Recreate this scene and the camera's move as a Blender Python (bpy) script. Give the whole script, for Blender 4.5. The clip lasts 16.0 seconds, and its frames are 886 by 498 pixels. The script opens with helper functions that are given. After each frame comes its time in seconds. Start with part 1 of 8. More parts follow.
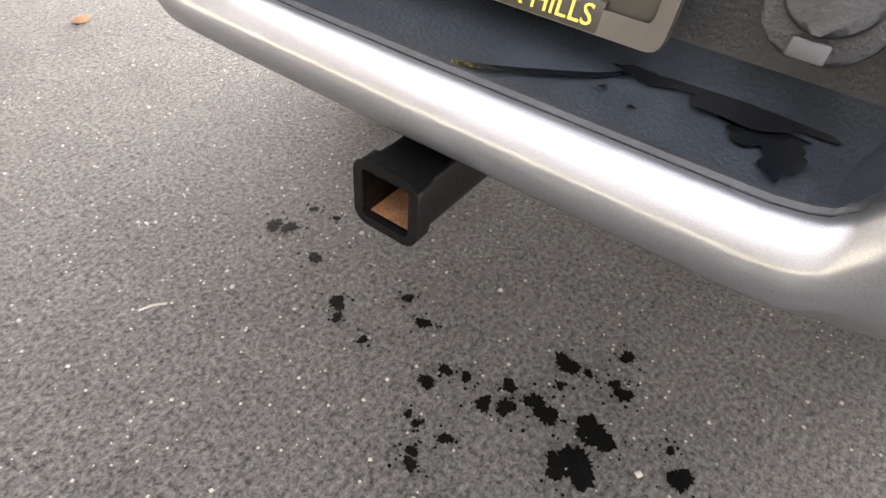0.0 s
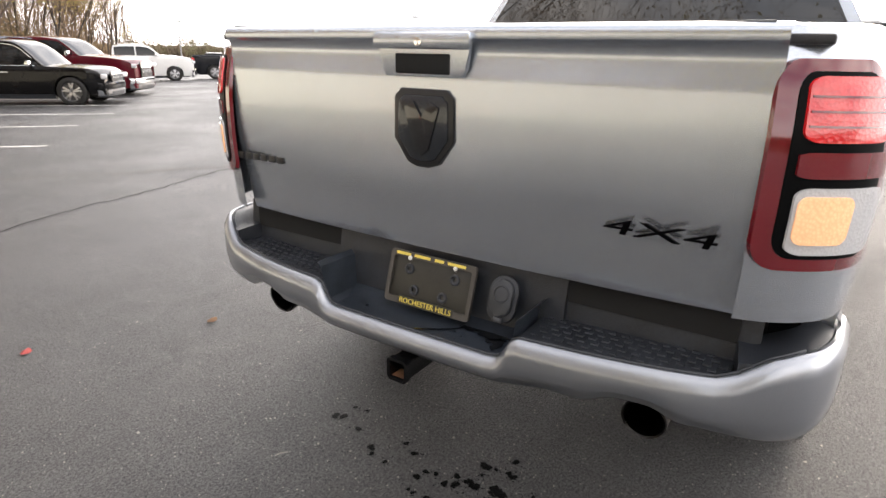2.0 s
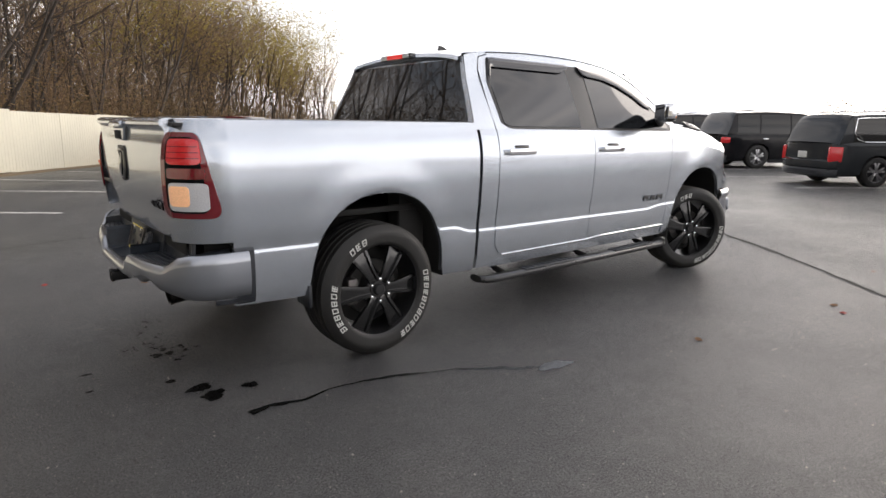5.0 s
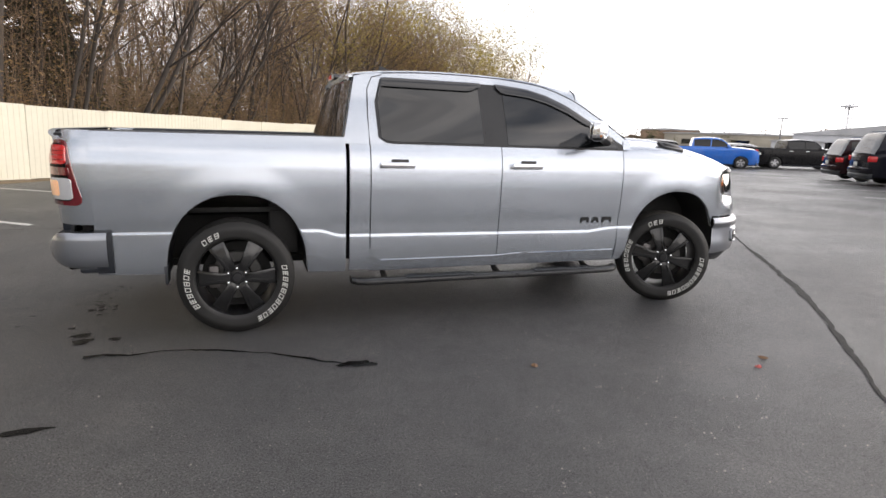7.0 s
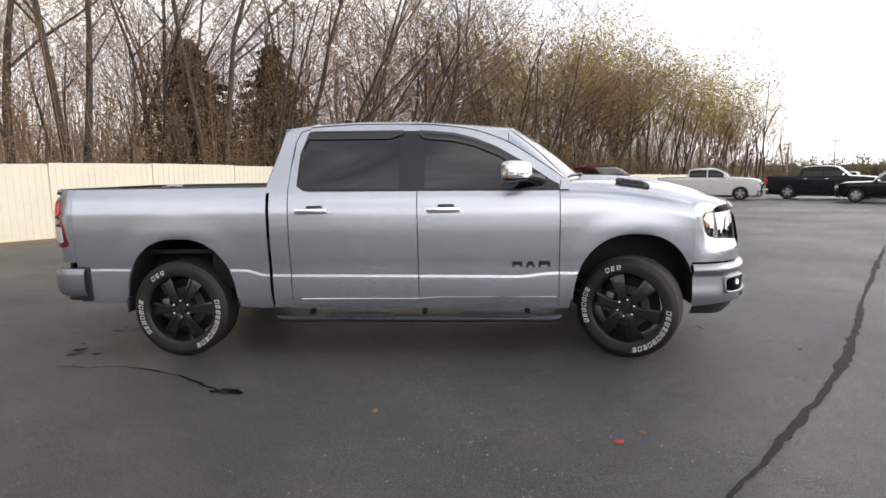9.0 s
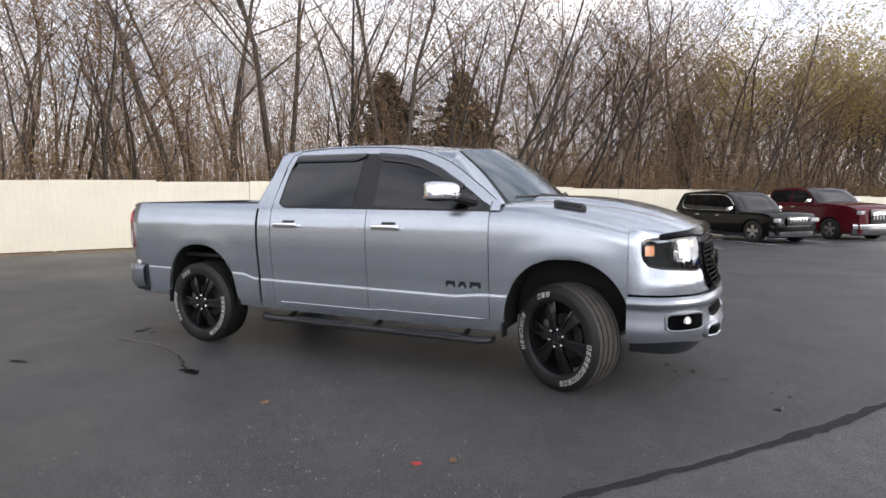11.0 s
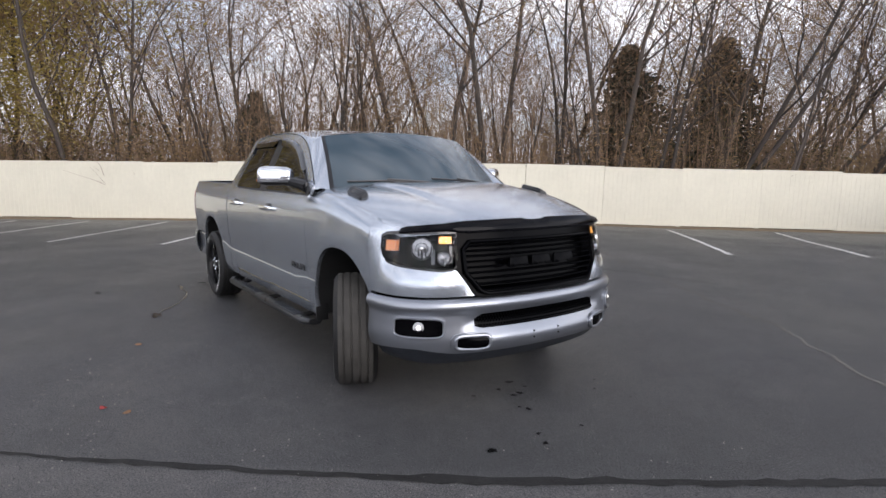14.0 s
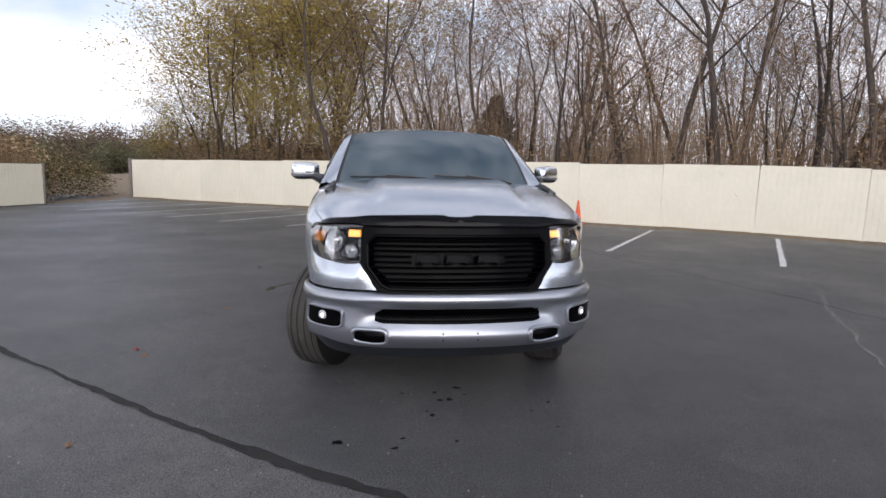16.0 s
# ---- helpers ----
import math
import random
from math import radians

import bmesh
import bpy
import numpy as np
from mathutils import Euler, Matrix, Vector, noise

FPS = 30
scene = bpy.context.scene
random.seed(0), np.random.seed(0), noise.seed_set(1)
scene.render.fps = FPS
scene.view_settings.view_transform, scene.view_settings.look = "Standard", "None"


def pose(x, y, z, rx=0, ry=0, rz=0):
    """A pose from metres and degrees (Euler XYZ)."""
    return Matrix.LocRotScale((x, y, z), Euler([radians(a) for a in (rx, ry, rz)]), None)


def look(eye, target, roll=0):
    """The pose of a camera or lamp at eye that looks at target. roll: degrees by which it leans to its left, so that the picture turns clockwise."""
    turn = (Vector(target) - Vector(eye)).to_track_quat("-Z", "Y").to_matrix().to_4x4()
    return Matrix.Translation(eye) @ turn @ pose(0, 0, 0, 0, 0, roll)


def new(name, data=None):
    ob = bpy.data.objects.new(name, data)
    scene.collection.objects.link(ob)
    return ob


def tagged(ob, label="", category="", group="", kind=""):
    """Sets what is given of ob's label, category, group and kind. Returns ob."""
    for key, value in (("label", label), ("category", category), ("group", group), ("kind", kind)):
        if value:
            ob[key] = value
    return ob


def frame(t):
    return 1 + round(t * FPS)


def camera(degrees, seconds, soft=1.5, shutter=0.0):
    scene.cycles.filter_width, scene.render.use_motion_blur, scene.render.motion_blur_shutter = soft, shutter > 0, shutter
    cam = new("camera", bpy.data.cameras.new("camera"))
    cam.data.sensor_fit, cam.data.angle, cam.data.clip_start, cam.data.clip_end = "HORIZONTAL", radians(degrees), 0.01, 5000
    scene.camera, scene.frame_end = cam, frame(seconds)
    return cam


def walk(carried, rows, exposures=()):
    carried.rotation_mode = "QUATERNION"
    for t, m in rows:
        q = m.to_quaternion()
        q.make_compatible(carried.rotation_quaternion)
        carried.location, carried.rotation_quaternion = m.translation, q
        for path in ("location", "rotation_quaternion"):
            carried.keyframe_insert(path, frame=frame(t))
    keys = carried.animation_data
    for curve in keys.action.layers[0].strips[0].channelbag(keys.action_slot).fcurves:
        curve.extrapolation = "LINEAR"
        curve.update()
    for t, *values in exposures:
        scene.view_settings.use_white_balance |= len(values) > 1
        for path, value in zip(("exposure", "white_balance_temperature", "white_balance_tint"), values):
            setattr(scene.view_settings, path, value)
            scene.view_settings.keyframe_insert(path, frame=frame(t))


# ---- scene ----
cam = camera(74.0, 16.0)
PATH = [
    (0, (-3.401, -0.25, 0.812), (-2.18, 0.511, -0.577), 5.8),
    (0.5, (-3.41, -0.261, 0.814), (-2.187, 0.55, -0.545), 5.2),
    (1, (-3.585, -0.349, 0.971), (-2.248, 0.524, -0.233), 3.5),
    (1.5, (-3.938, -0.568, 1.231), (-2.401, 0.359, 0.348), 1.6),
    (2, (-4.263, -0.909, 1.349), (-2.677, 0.127, 0.709), 1.0),
    (2.5, (-4.556, -1.251, 1.363), (-2.932, -0.197, 0.86), 0.8),
    (3, (-4.699, -1.831, 1.4), (-3.06, -0.776, 0.947), -0.6),
    (3.5, (-4.609, -2.389, 1.402), (-3.006, -1.274, 0.969), -1.4),
    (6, (-2.8, -4.722, 1.421), (-1.929, -2.975, 0.987), 1.9),
    (6.5, (-2.303, -5.035, 1.455), (-1.578, -3.219, 1.032), 1.5),
    (7, (-1.763, -5.294, 1.483), (-1.13, -3.439, 1.085), 1.8),
    (7.5, (-1.2, -5.532, 1.508), (-0.724, -3.622, 1.152), 1.9),
    (8, (-0.579, -5.666, 1.527), (-0.313, -3.71, 1.208), 0.0),
    (10.5, (2.398, -5.501, 1.512), (1.724, -3.629, 1.305), 0.3),
    (11, (2.925, -5.255, 1.51), (2.066, -3.459, 1.315), -0.4),
    (11.5, (3.459, -4.951, 1.513), (2.419, -3.256, 1.294), -0.3),
    (12, (3.969, -4.587, 1.504), (2.754, -3.015, 1.278), -0.2),
    (12.5, (4.468, -4.176, 1.521), (3.133, -2.707, 1.278), 0.1),
    (13, (4.961, -3.745, 1.527), (3.548, -2.351, 1.282), 0.6),
    (13.5, (5.362, -3.246, 1.529), (3.851, -1.962, 1.272), 0.2),
    (14, (5.718, -2.73, 1.539), (4.08, -1.612, 1.282), 0.3),
    (14.5, (5.972, -2.196, 1.539), (4.207, -1.293, 1.281), 0.7),
    (15, (6.206, -1.642, 1.536), (4.34, -0.963, 1.29), 0.8),
    (15.5, (6.32, -1.109, 1.511), (4.392, -0.643, 1.254), 1.2),
    (16, (6.483, -0.592, 1.52), (4.517, -0.33, 1.259), 1.0),
]
walk(cam, [(t, look(eye, target, roll)) for t, eye, target, roll in PATH],
     [(0, 2.7, 7450, 16), (0.8, 2.55, 7350, 16), (1.5, 2.25, 7300, 15), (2.0, 1.3, 7150, 15), (2.5, 0.65, 7000, 15), (3.5, -0.05, 7000, 15), (6, 0.48, 6850, 14), (8, 0.34, 6950, 15), (11, 0.28, 6450, 15), (16, 0.06, 6250, 17)])


# ---- light ----
def make_world():
    w = bpy.data.worlds.new("sky")
    scene.world = w
    w.use_nodes = True
    nt = w.node_tree
    n, l = nt.nodes, nt.links
    n.clear()
    out = n.new("ShaderNodeOutputWorld")
    bg = n.new("ShaderNodeBackground")
    bg.inputs["Strength"].default_value = 0.13
    sky = n.new("ShaderNodeTexSky")
    sky.sky_type = "NISHITA"
    sky.sun_disc = False
    sky.sun_elevation, sky.sun_rotation = radians(16), radians(SUN_TURN)
    co = n.new("ShaderNodeTexCoord")
    mp = n.new("ShaderNodeMapping")
    mp.inputs["Scale"].default_value = (1.6, 1.6, 5.0)
    tex = n.new("ShaderNodeTexNoise")
    tex.inputs["Scale"].default_value = 1.7
    tex.inputs["Detail"].default_value = 7
    tex.inputs["Roughness"].default_value = 0.55
    ramp = n.new("ShaderNodeValToRGB")
    ramp.color_ramp.elements[0].position, ramp.color_ramp.elements[1].position = 0.16, 0.52
    # cloud brightness varies on its own
    tex2 = n.new("ShaderNodeTexNoise")
    tex2.inputs["Scale"].default_value = 1.9
    tex2.inputs["Detail"].default_value = 5
    cl = n.new("ShaderNodeValToRGB")
    cl.color_ramp.elements[0].position, cl.color_ramp.elements[1].position = 0.35, 0.6
    cl.color_ramp.elements[0].color = (5.9, 6.3, 6.9, 1)
    cl.color_ramp.elements[1].color = (9.0, 9.0, 9.0, 1)
    # thin cloud glows round the hidden sun
    dot = n.new("ShaderNodeVectorMath")
    dot.operation = "DOT_PRODUCT"
    dot.inputs[1].default_value = Vector((math.sin(radians(SUN_TURN)), math.cos(radians(SUN_TURN)), 0.28)).normalized()
    l.new(co.outputs["Generated"], dot.inputs[0])
    glow = n.new("ShaderNodeMapRange")
    glow.inputs["From Min"].default_value, glow.inputs["From Max"].default_value = -0.6, 1.0
    glow.inputs["To Min"].default_value, glow.inputs["To Max"].default_value = 1.08, 1.9
    l.new(dot.outputs["Value"], glow.inputs["Value"])
    lit = n.new("ShaderNodeVectorMath")
    lit.operation = "SCALE"
    l.new(cl.outputs["Color"], lit.inputs[0])
    # thicker, brighter cloud low over the horizon
    up = n.new("ShaderNodeSeparateXYZ")
    l.new(co.outputs["Generated"], up.inputs[0])
    low = n.new("ShaderNodeMapRange")
    low.interpolation_type = "SMOOTHSTEP"
    low.inputs["From Min"].default_value, low.inputs["From Max"].default_value = 0.0, 0.45
    low.inputs["To Min"].default_value, low.inputs["To Max"].default_value = 1.28, 0.95
    l.new(up.outputs["Z"], low.inputs["Value"])
    total = n.new("ShaderNodeMath")
    total.operation = "MULTIPLY"
    l.new(low.outputs[0], total.inputs[0])
    l.new(glow.outputs[0], total.inputs[1])
    l.new(total.outputs[0], lit.inputs["Scale"])
    mix = n.new("ShaderNodeMix")
    mix.data_type = "RGBA"
    l.new(co.outputs["Generated"], mp.inputs["Vector"])
    l.new(mp.outputs["Vector"], tex.inputs["Vector"])
    l.new(mp.outputs["Vector"], tex2.inputs["Vector"])
    # the cloud is closed at the horizon and breaks up overhead
    sep = n.new("ShaderNodeSeparateXYZ")
    l.new(co.outputs["Generated"], sep.inputs[0])
    thin = n.new("ShaderNodeMath")
    thin.operation = "MULTIPLY_ADD"
    thin.inputs[1].default_value = -0.22
    high = n.new("ShaderNodeMapRange")
    high.inputs["From Min"].default_value, high.inputs["From Max"].default_value = 0.22, 1.0
    l.new(sep.outputs["Z"], high.inputs["Value"])
    l.new(high.outputs[0], thin.inputs[0])
    l.new(tex.outputs["Fac"], thin.inputs[2])
    l.new(thin.outputs[0], ramp.inputs["Fac"])
    l.new(tex2.outputs["Fac"], cl.inputs["Fac"])
    l.new(ramp.outputs["Color"], mix.inputs["Factor"])
    l.new(sky.outputs["Color"], mix.inputs["A"])
    l.new(lit.outputs["Vector"], mix.inputs["B"])
    l.new(mix.outputs["Result"], bg.inputs["Color"])
    l.new(bg.outputs["Background"], out.inputs["Surface"])


# a low, veiled sun stands ahead of the truck on its right side
SUN_TURN = 90
make_world()
sun = new("sun", bpy.data.lights.new("sun", "SUN"))
sun.data.energy, sun.data.angle, sun.data.color = 1.4, radians(48), (1.0, 0.95, 0.88)
sun.matrix_world = look((math.sin(radians(SUN_TURN)) * 40, math.cos(radians(SUN_TURN)) * 40, 11.5), (0, 0, 0))

# ---- tools ----
def curve(*pts):
    """A smooth function through points (x, y), by monotone cubic pieces."""
    xs, ys = np.array([p[0] for p in pts], float), np.array([p[1] for p in pts], float)
    d = np.diff(ys) / np.diff(xs)
    m = np.zeros(len(xs))
    m[0], m[-1] = d[0], d[-1]
    for i in range(1, len(xs) - 1):
        m[i] = 0 if d[i - 1] * d[i] <= 0 else 2 * d[i - 1] * d[i] / (d[i - 1] + d[i])

    def f(x):
        x = min(max(x, xs[0]), xs[-1])
        i = int(min(max(np.searchsorted(xs, x) - 1, 0), len(xs) - 2))
        h = xs[i + 1] - xs[i]
        t = (x - xs[i]) / h
        return float((2 * t**3 - 3 * t**2 + 1) * ys[i] + (t**3 - 2 * t**2 + t) * h * m[i] + (3 * t**2 - 2 * t**3) * ys[i + 1] + (t**3 - t**2) * h * m[i + 1])

    return f


def line(*pts):
    xs, ys = [p[0] for p in pts], [p[1] for p in pts]
    return lambda x: float(np.interp(x, xs, ys))


def mesh_of(name, bm, smooth=35):
    me = bpy.data.meshes.new(name)
    bm.normal_update()
    bm.to_mesh(me)
    bm.free()
    if smooth and len(me.polygons):
        me.polygons.foreach_set("use_smooth", [True] * len(me.polygons))
        me.set_sharp_from_angle(angle=radians(smooth))
    return me


def part(name, bm, material, parent, label="", smooth=35, m=None):
    ob = new(name, bm if isinstance(bm, bpy.types.Mesh) else mesh_of(name, bm, smooth))
    if not len(ob.data.materials):
        ob.data.materials.append(material)
    ob.parent = parent
    if m is not None:
        ob.matrix_basis = m
    return tagged(ob, label) if label else ob


def thing(name, label, category, m=None, group="", kind=""):
    ob = new(name)
    ob.empty_display_size = 0.2
    ob.matrix_basis = m or Matrix()
    return tagged(ob, label, category, group, kind)


def single(name, bm, material, label, category, m=None, group="", kind="", smooth=35):
    ob = part(name, bm, material, None, "", smooth, m)
    return tagged(ob, label, category, group, kind)


def grid(bm, rows, flip=False, closed=False):
    """Quads between rows of points."""
    vs = [[bm.verts.new(p) for p in row] for row in rows]
    n = len(vs[0])
    for a, b in zip(vs, vs[1:]):
        for j in range(n if closed else n - 1):
            q = (a[j], a[(j + 1) % n], b[(j + 1) % n], b[j])
            bm.faces.new(q[::-1] if flip else q)
    return vs


def rim(bm, way, depth):
    """Turns the open border of a sheet in by depth along way, to give it thickness."""
    edges = [e for e in bm.edges if e.is_boundary]
    made = bmesh.ops.extrude_edge_only(bm, edges=edges)["geom"]
    verts = [g for g in made if isinstance(g, bmesh.types.BMVert)]
    bmesh.ops.translate(bm, vec=Vector(way) * depth, verts=verts)
    return bm


def spread(a, b, n, extra=()):
    return sorted({round(float(v), 5) for v in (*np.linspace(a, b, n), *[e for e in extra if a < e < b])})


def sheet(xs, lo, hi, nz, yf, side=-1, depth=0.02, off=0.0):
    """A panel on the car's flank: columns xs, from height lo(x) to hi(x), at half width yf(x, z) + off; side -1 is the right one."""
    bm = bmesh.new()
    rows = []
    for x in xs:
        a, b = lo(x), hi(x)
        rows.append([(x, side * (yf(x, a + (b - a) * t) + off), a + (b - a) * t) for t in np.linspace(0, 1, nz)])
    grid(bm, rows, flip=side > 0)
    if depth:
        rim(bm, (0, -side, 0), depth)
    return bm


def box(bm, c, s, bevel=0.0, m=None, seg=2):
    made = bmesh.ops.create_cube(bm, size=1)["verts"]
    bmesh.ops.scale(bm, vec=s, verts=made)
    if bevel:
        edges = list({e for v in made for e in v.link_edges})
        got = bmesh.ops.bevel(bm, geom=edges, offset=bevel, segments=seg, affect="EDGES", profile=0.5)
        made = list({v for f in got["faces"] for v in f.verts} | {v for v in made if v.is_valid})
    if m is not None:
        bmesh.ops.transform(bm, matrix=m, verts=made)
    bmesh.ops.translate(bm, vec=c, verts=made)
    return made


def boxed(c, s, bevel=0.0, m=None, seg=2):
    bm = bmesh.new()
    box(bm, c, s, bevel, m, seg)
    return bm


def lathe(bm, profile, n=48, axis="y", close=False):
    """Turns a profile of (radius, along) round an axis."""
    rows = []
    for k in range(n + 1):
        a = 2 * math.pi * k / n
        c, s = math.cos(a), math.sin(a)
        rows.append([(r * c, h, r * s) if axis == "y" else (r * c, r * s, h) if axis == "z" else (h, r * c, r * s) for r, h in profile])
    grid(bm, rows, flip=axis != "y")
    bmesh.ops.remove_doubles(bm, verts=bm.verts, dist=1e-5)
    return bm


def tube(bm, pts, radii, n=8, caps=True):
    pts = [Vector(p) for p in pts]
    if not hasattr(radii, "__len__"):
        radii = [radii] * len(pts)
    rings, ref = [], None
    for i, p in enumerate(pts):
        d = (pts[min(i + 1, len(pts) - 1)] - pts[max(i - 1, 0)]).normalized()
        ref = d.orthogonal() if ref is None else (ref - d * ref.dot(d))
        ref.normalize()
        q = d.cross(ref)
        rings.append([bm.verts.new(p + radii[i] * (math.cos(2 * math.pi * k / n) * ref + math.sin(2 * math.pi * k / n) * q)) for k in range(n)])
    for a, b in zip(rings, rings[1:]):
        for k in range(n):
            bm.faces.new((a[k], a[(k + 1) % n], b[(k + 1) % n], b[k]))
    if caps:
        bm.faces.new(rings[0][::-1])
        bm.faces.new(rings[-1])
    return bm


def prism(bm, outline, place, depth, bevel=0.0):
    """A plate of the given 2D outline; place(u, v, w) lays it into space, w from 0 to depth."""
    a = [bm.verts.new(place(u, v, 0)) for u, v in outline]
    b = [bm.verts.new(place(u, v, depth)) for u, v in outline]
    n = len(a)
    faces = [bm.faces.new(a[::-1]), bm.faces.new(b)]
    faces += [bm.faces.new((a[i], a[(i + 1) % n], b[(i + 1) % n], b[i])) for i in range(n)]
    if bevel:
        bmesh.ops.bevel(bm, geom=list(faces[1].edges), offset=bevel, segments=2, affect="EDGES", profile=0.5)
    return bm


def rounded(w, h, r, n=5, cx=0.0, cy=0.0):
    out = []
    for sx, sy, a0 in ((1, 1, 0), (-1, 1, 90), (-1, -1, 180), (1, -1, 270)):
        for k in range(n + 1):
            a = radians(a0 + 90 * k / n)
            out.append((cx + sx * (w / 2 - r) + r * math.cos(a), cy + sy * (h / 2 - r) + r * math.sin(a)))
    return out


def letters(text, size, depth):
    """Solid letters in Blender's own font, as a mesh in the xy plane."""
    cu = bpy.data.curves.new("writing", "FONT")
    cu.body, cu.size, cu.extrude, cu.align_x, cu.align_y = text, size, depth, "CENTER", "CENTER"
    cu.resolution_u = 3
    ob = new("writing", cu)
    me = bpy.data.meshes.new_from_object(ob.evaluated_get(bpy.context.evaluated_depsgraph_get()))
    bpy.data.objects.remove(ob)
    bpy.data.curves.remove(cu)
    return me


# ---- materials ----
def material(name, color, rough=0.5, metal=0.0, coat=0.0, spec=0.5, ior=1.5):
    m = bpy.data.materials.new(name)
    m.use_nodes = True
    b = m.node_tree.nodes["Principled BSDF"]
    b.inputs["Base Color"].default_value = (*color, 1)
    b.inputs["Roughness"].default_value = rough
    b.inputs["Metallic"].default_value = metal
    b.inputs["Coat Weight"].default_value = coat
    b.inputs["Coat Roughness"].default_value = 0.04
    b.inputs["Specular IOR Level"].default_value = spec
    b.inputs["IOR"].default_value = ior
    return m


def kit(m):
    nt = m.node_tree
    return nt.nodes, nt.links, nt.nodes["Principled BSDF"]


def noise_node(n, l, scale, detail=4.0, vector=None, rough=0.55, stretch=None):
    t = n.new("ShaderNodeTexNoise")
    t.inputs["Scale"].default_value, t.inputs["Detail"].default_value, t.inputs["Roughness"].default_value = scale, detail, rough
    if vector is None:
        co = n.new("ShaderNodeTexCoord")
        vector = co.outputs["Object"]
    if stretch:
        mp = n.new("ShaderNodeMapping")
        mp.inputs["Scale"].default_value = stretch
        l.new(vector, mp.inputs["Vector"])
        vector = mp.outputs["Vector"]
    l.new(vector, t.inputs["Vector"])
    return t


def ramp_node(n, l, fac, stops):
    r = n.new("ShaderNodeValToRGB")
    el = r.color_ramp.elements
    el[0].position, el[0].color = stops[0][0], (*stops[0][1], 1)
    el[1].position, el[1].color = stops[-1][0], (*stops[-1][1], 1)
    for p, c in stops[1:-1]:
        el.new(p).color = (*c, 1)
    l.new(fac, r.inputs["Fac"])
    return r


def mix_node(n, l, kind, fac, a, b):
    x = n.new("ShaderNodeMix")
    x.data_type, x.blend_type = "RGBA", kind
    for key, v in (("Factor", fac), ("A", a), ("B", b)):
        if isinstance(v, bpy.types.NodeSocket):
            l.new(v, x.inputs[key])
        else:
            x.inputs[key].default_value = v if key == "Factor" else (*v, 1)
    return x.outputs["Result"]


def varied(name, color, rough=0.5, metal=0.0, coat=0.0, scale=8.0, amount=0.25, bump=0.0, bump_scale=80.0, spec=0.5, per_object=0.0, rough_var=0.15):
    """A surface whose colour and gloss vary at two scales, with fine relief."""
    m = material(name, color, rough, metal, coat, spec)
    n, l, b = kit(m)
    t1, t2 = noise_node(n, l, scale), noise_node(n, l, scale * 9, 6)
    mixed = n.new("ShaderNodeMath")
    mixed.operation = "MULTIPLY_ADD"
    mixed.inputs[1].default_value = 0.6
    l.new(t1.outputs["Fac"], mixed.inputs[0])
    half = n.new("ShaderNodeMath")
    half.operation = "MULTIPLY"
    half.inputs[1].default_value = 0.4
    l.new(t2.outputs["Fac"], half.inputs[0])
    l.new(half.outputs[0], mixed.inputs[2])
    dark, light = [tuple(min(1, c * k) for c in color) for k in (1 - amount, 1 + amount)]
    col = ramp_node(n, l, mixed.outputs[0], [(0.3, dark), (0.7, light)]).outputs["Color"]
    if per_object:
        info = n.new("ShaderNodeObjectInfo")
        lo, hi = (1 - per_object,) * 3, (1.0,) * 3
        col = mix_node(n, l, "MULTIPLY", 1.0, col, ramp_node(n, l, info.outputs["Random"], [(0, lo), (1, hi)]).outputs["Color"])
    l.new(col, b.inputs["Base Color"])
    rr = n.new("ShaderNodeMapRange")
    rr.inputs["To Min"].default_value, rr.inputs["To Max"].default_value = max(0.02, rough - rough_var), min(1, rough + rough_var)
    l.new(mixed.outputs[0], rr.inputs["Value"])
    l.new(rr.outputs[0], b.inputs["Roughness"])
    if bump:
        t3 = noise_node(n, l, bump_scale, 5)
        bp = n.new("ShaderNodeBump")
        bp.inputs["Strength"].default_value, bp.inputs["Distance"].default_value = bump, 0.01
        l.new(t3.outputs["Fac"], bp.inputs["Height"])
        l.new(bp.outputs["Normal"], b.inputs["Normal"])
    return m


def paint(name, color, metal=0.8, rough=0.3):
    """Clear-coated car paint with fine flake and a thin film of road dust."""
    m = material(name, color, rough, metal, 1.0)
    n, l, b = kit(m)
    t = noise_node(n, l, 900, 2)
    flake = ramp_node(n, l, t.outputs["Fac"], [(0.3, tuple(c * 0.86 for c in color)), (0.7, tuple(min(1, c * 1.1) for c in color))])
    d = noise_node(n, l, 2.5, 8, rough=0.65)
    dust = n.new("ShaderNodeMapRange")
    dust.inputs["From Min"].default_value, dust.inputs["From Max"].default_value = 0.45, 0.8
    dust.inputs["To Max"].default_value = 0.15 if max(color) > 0.2 else 0.035
    l.new(d.outputs["Fac"], dust.inputs["Value"])
    l.new(mix_node(n, l, "MIX", dust.outputs[0], flake.outputs["Color"], (0.28, 0.26, 0.24)), b.inputs["Base Color"])
    cr = n.new("ShaderNodeMapRange")
    cr.inputs["To Min"].default_value, cr.inputs["To Max"].default_value = 0.02, 0.13
    l.new(d.outputs["Fac"], cr.inputs["Value"])
    l.new(cr.outputs[0], b.inputs["Coat Roughness"])
    return m


def lamp_glass(name, color, glow=0.0):
    m = material(name, color, 0.08, 0.0, 1.0)
    b = m.node_tree.nodes["Principled BSDF"]
    if glow:
        b.inputs["Emission Color"].default_value = (*color, 1)
        b.inputs["Emission Strength"].default_value = glow
    return m


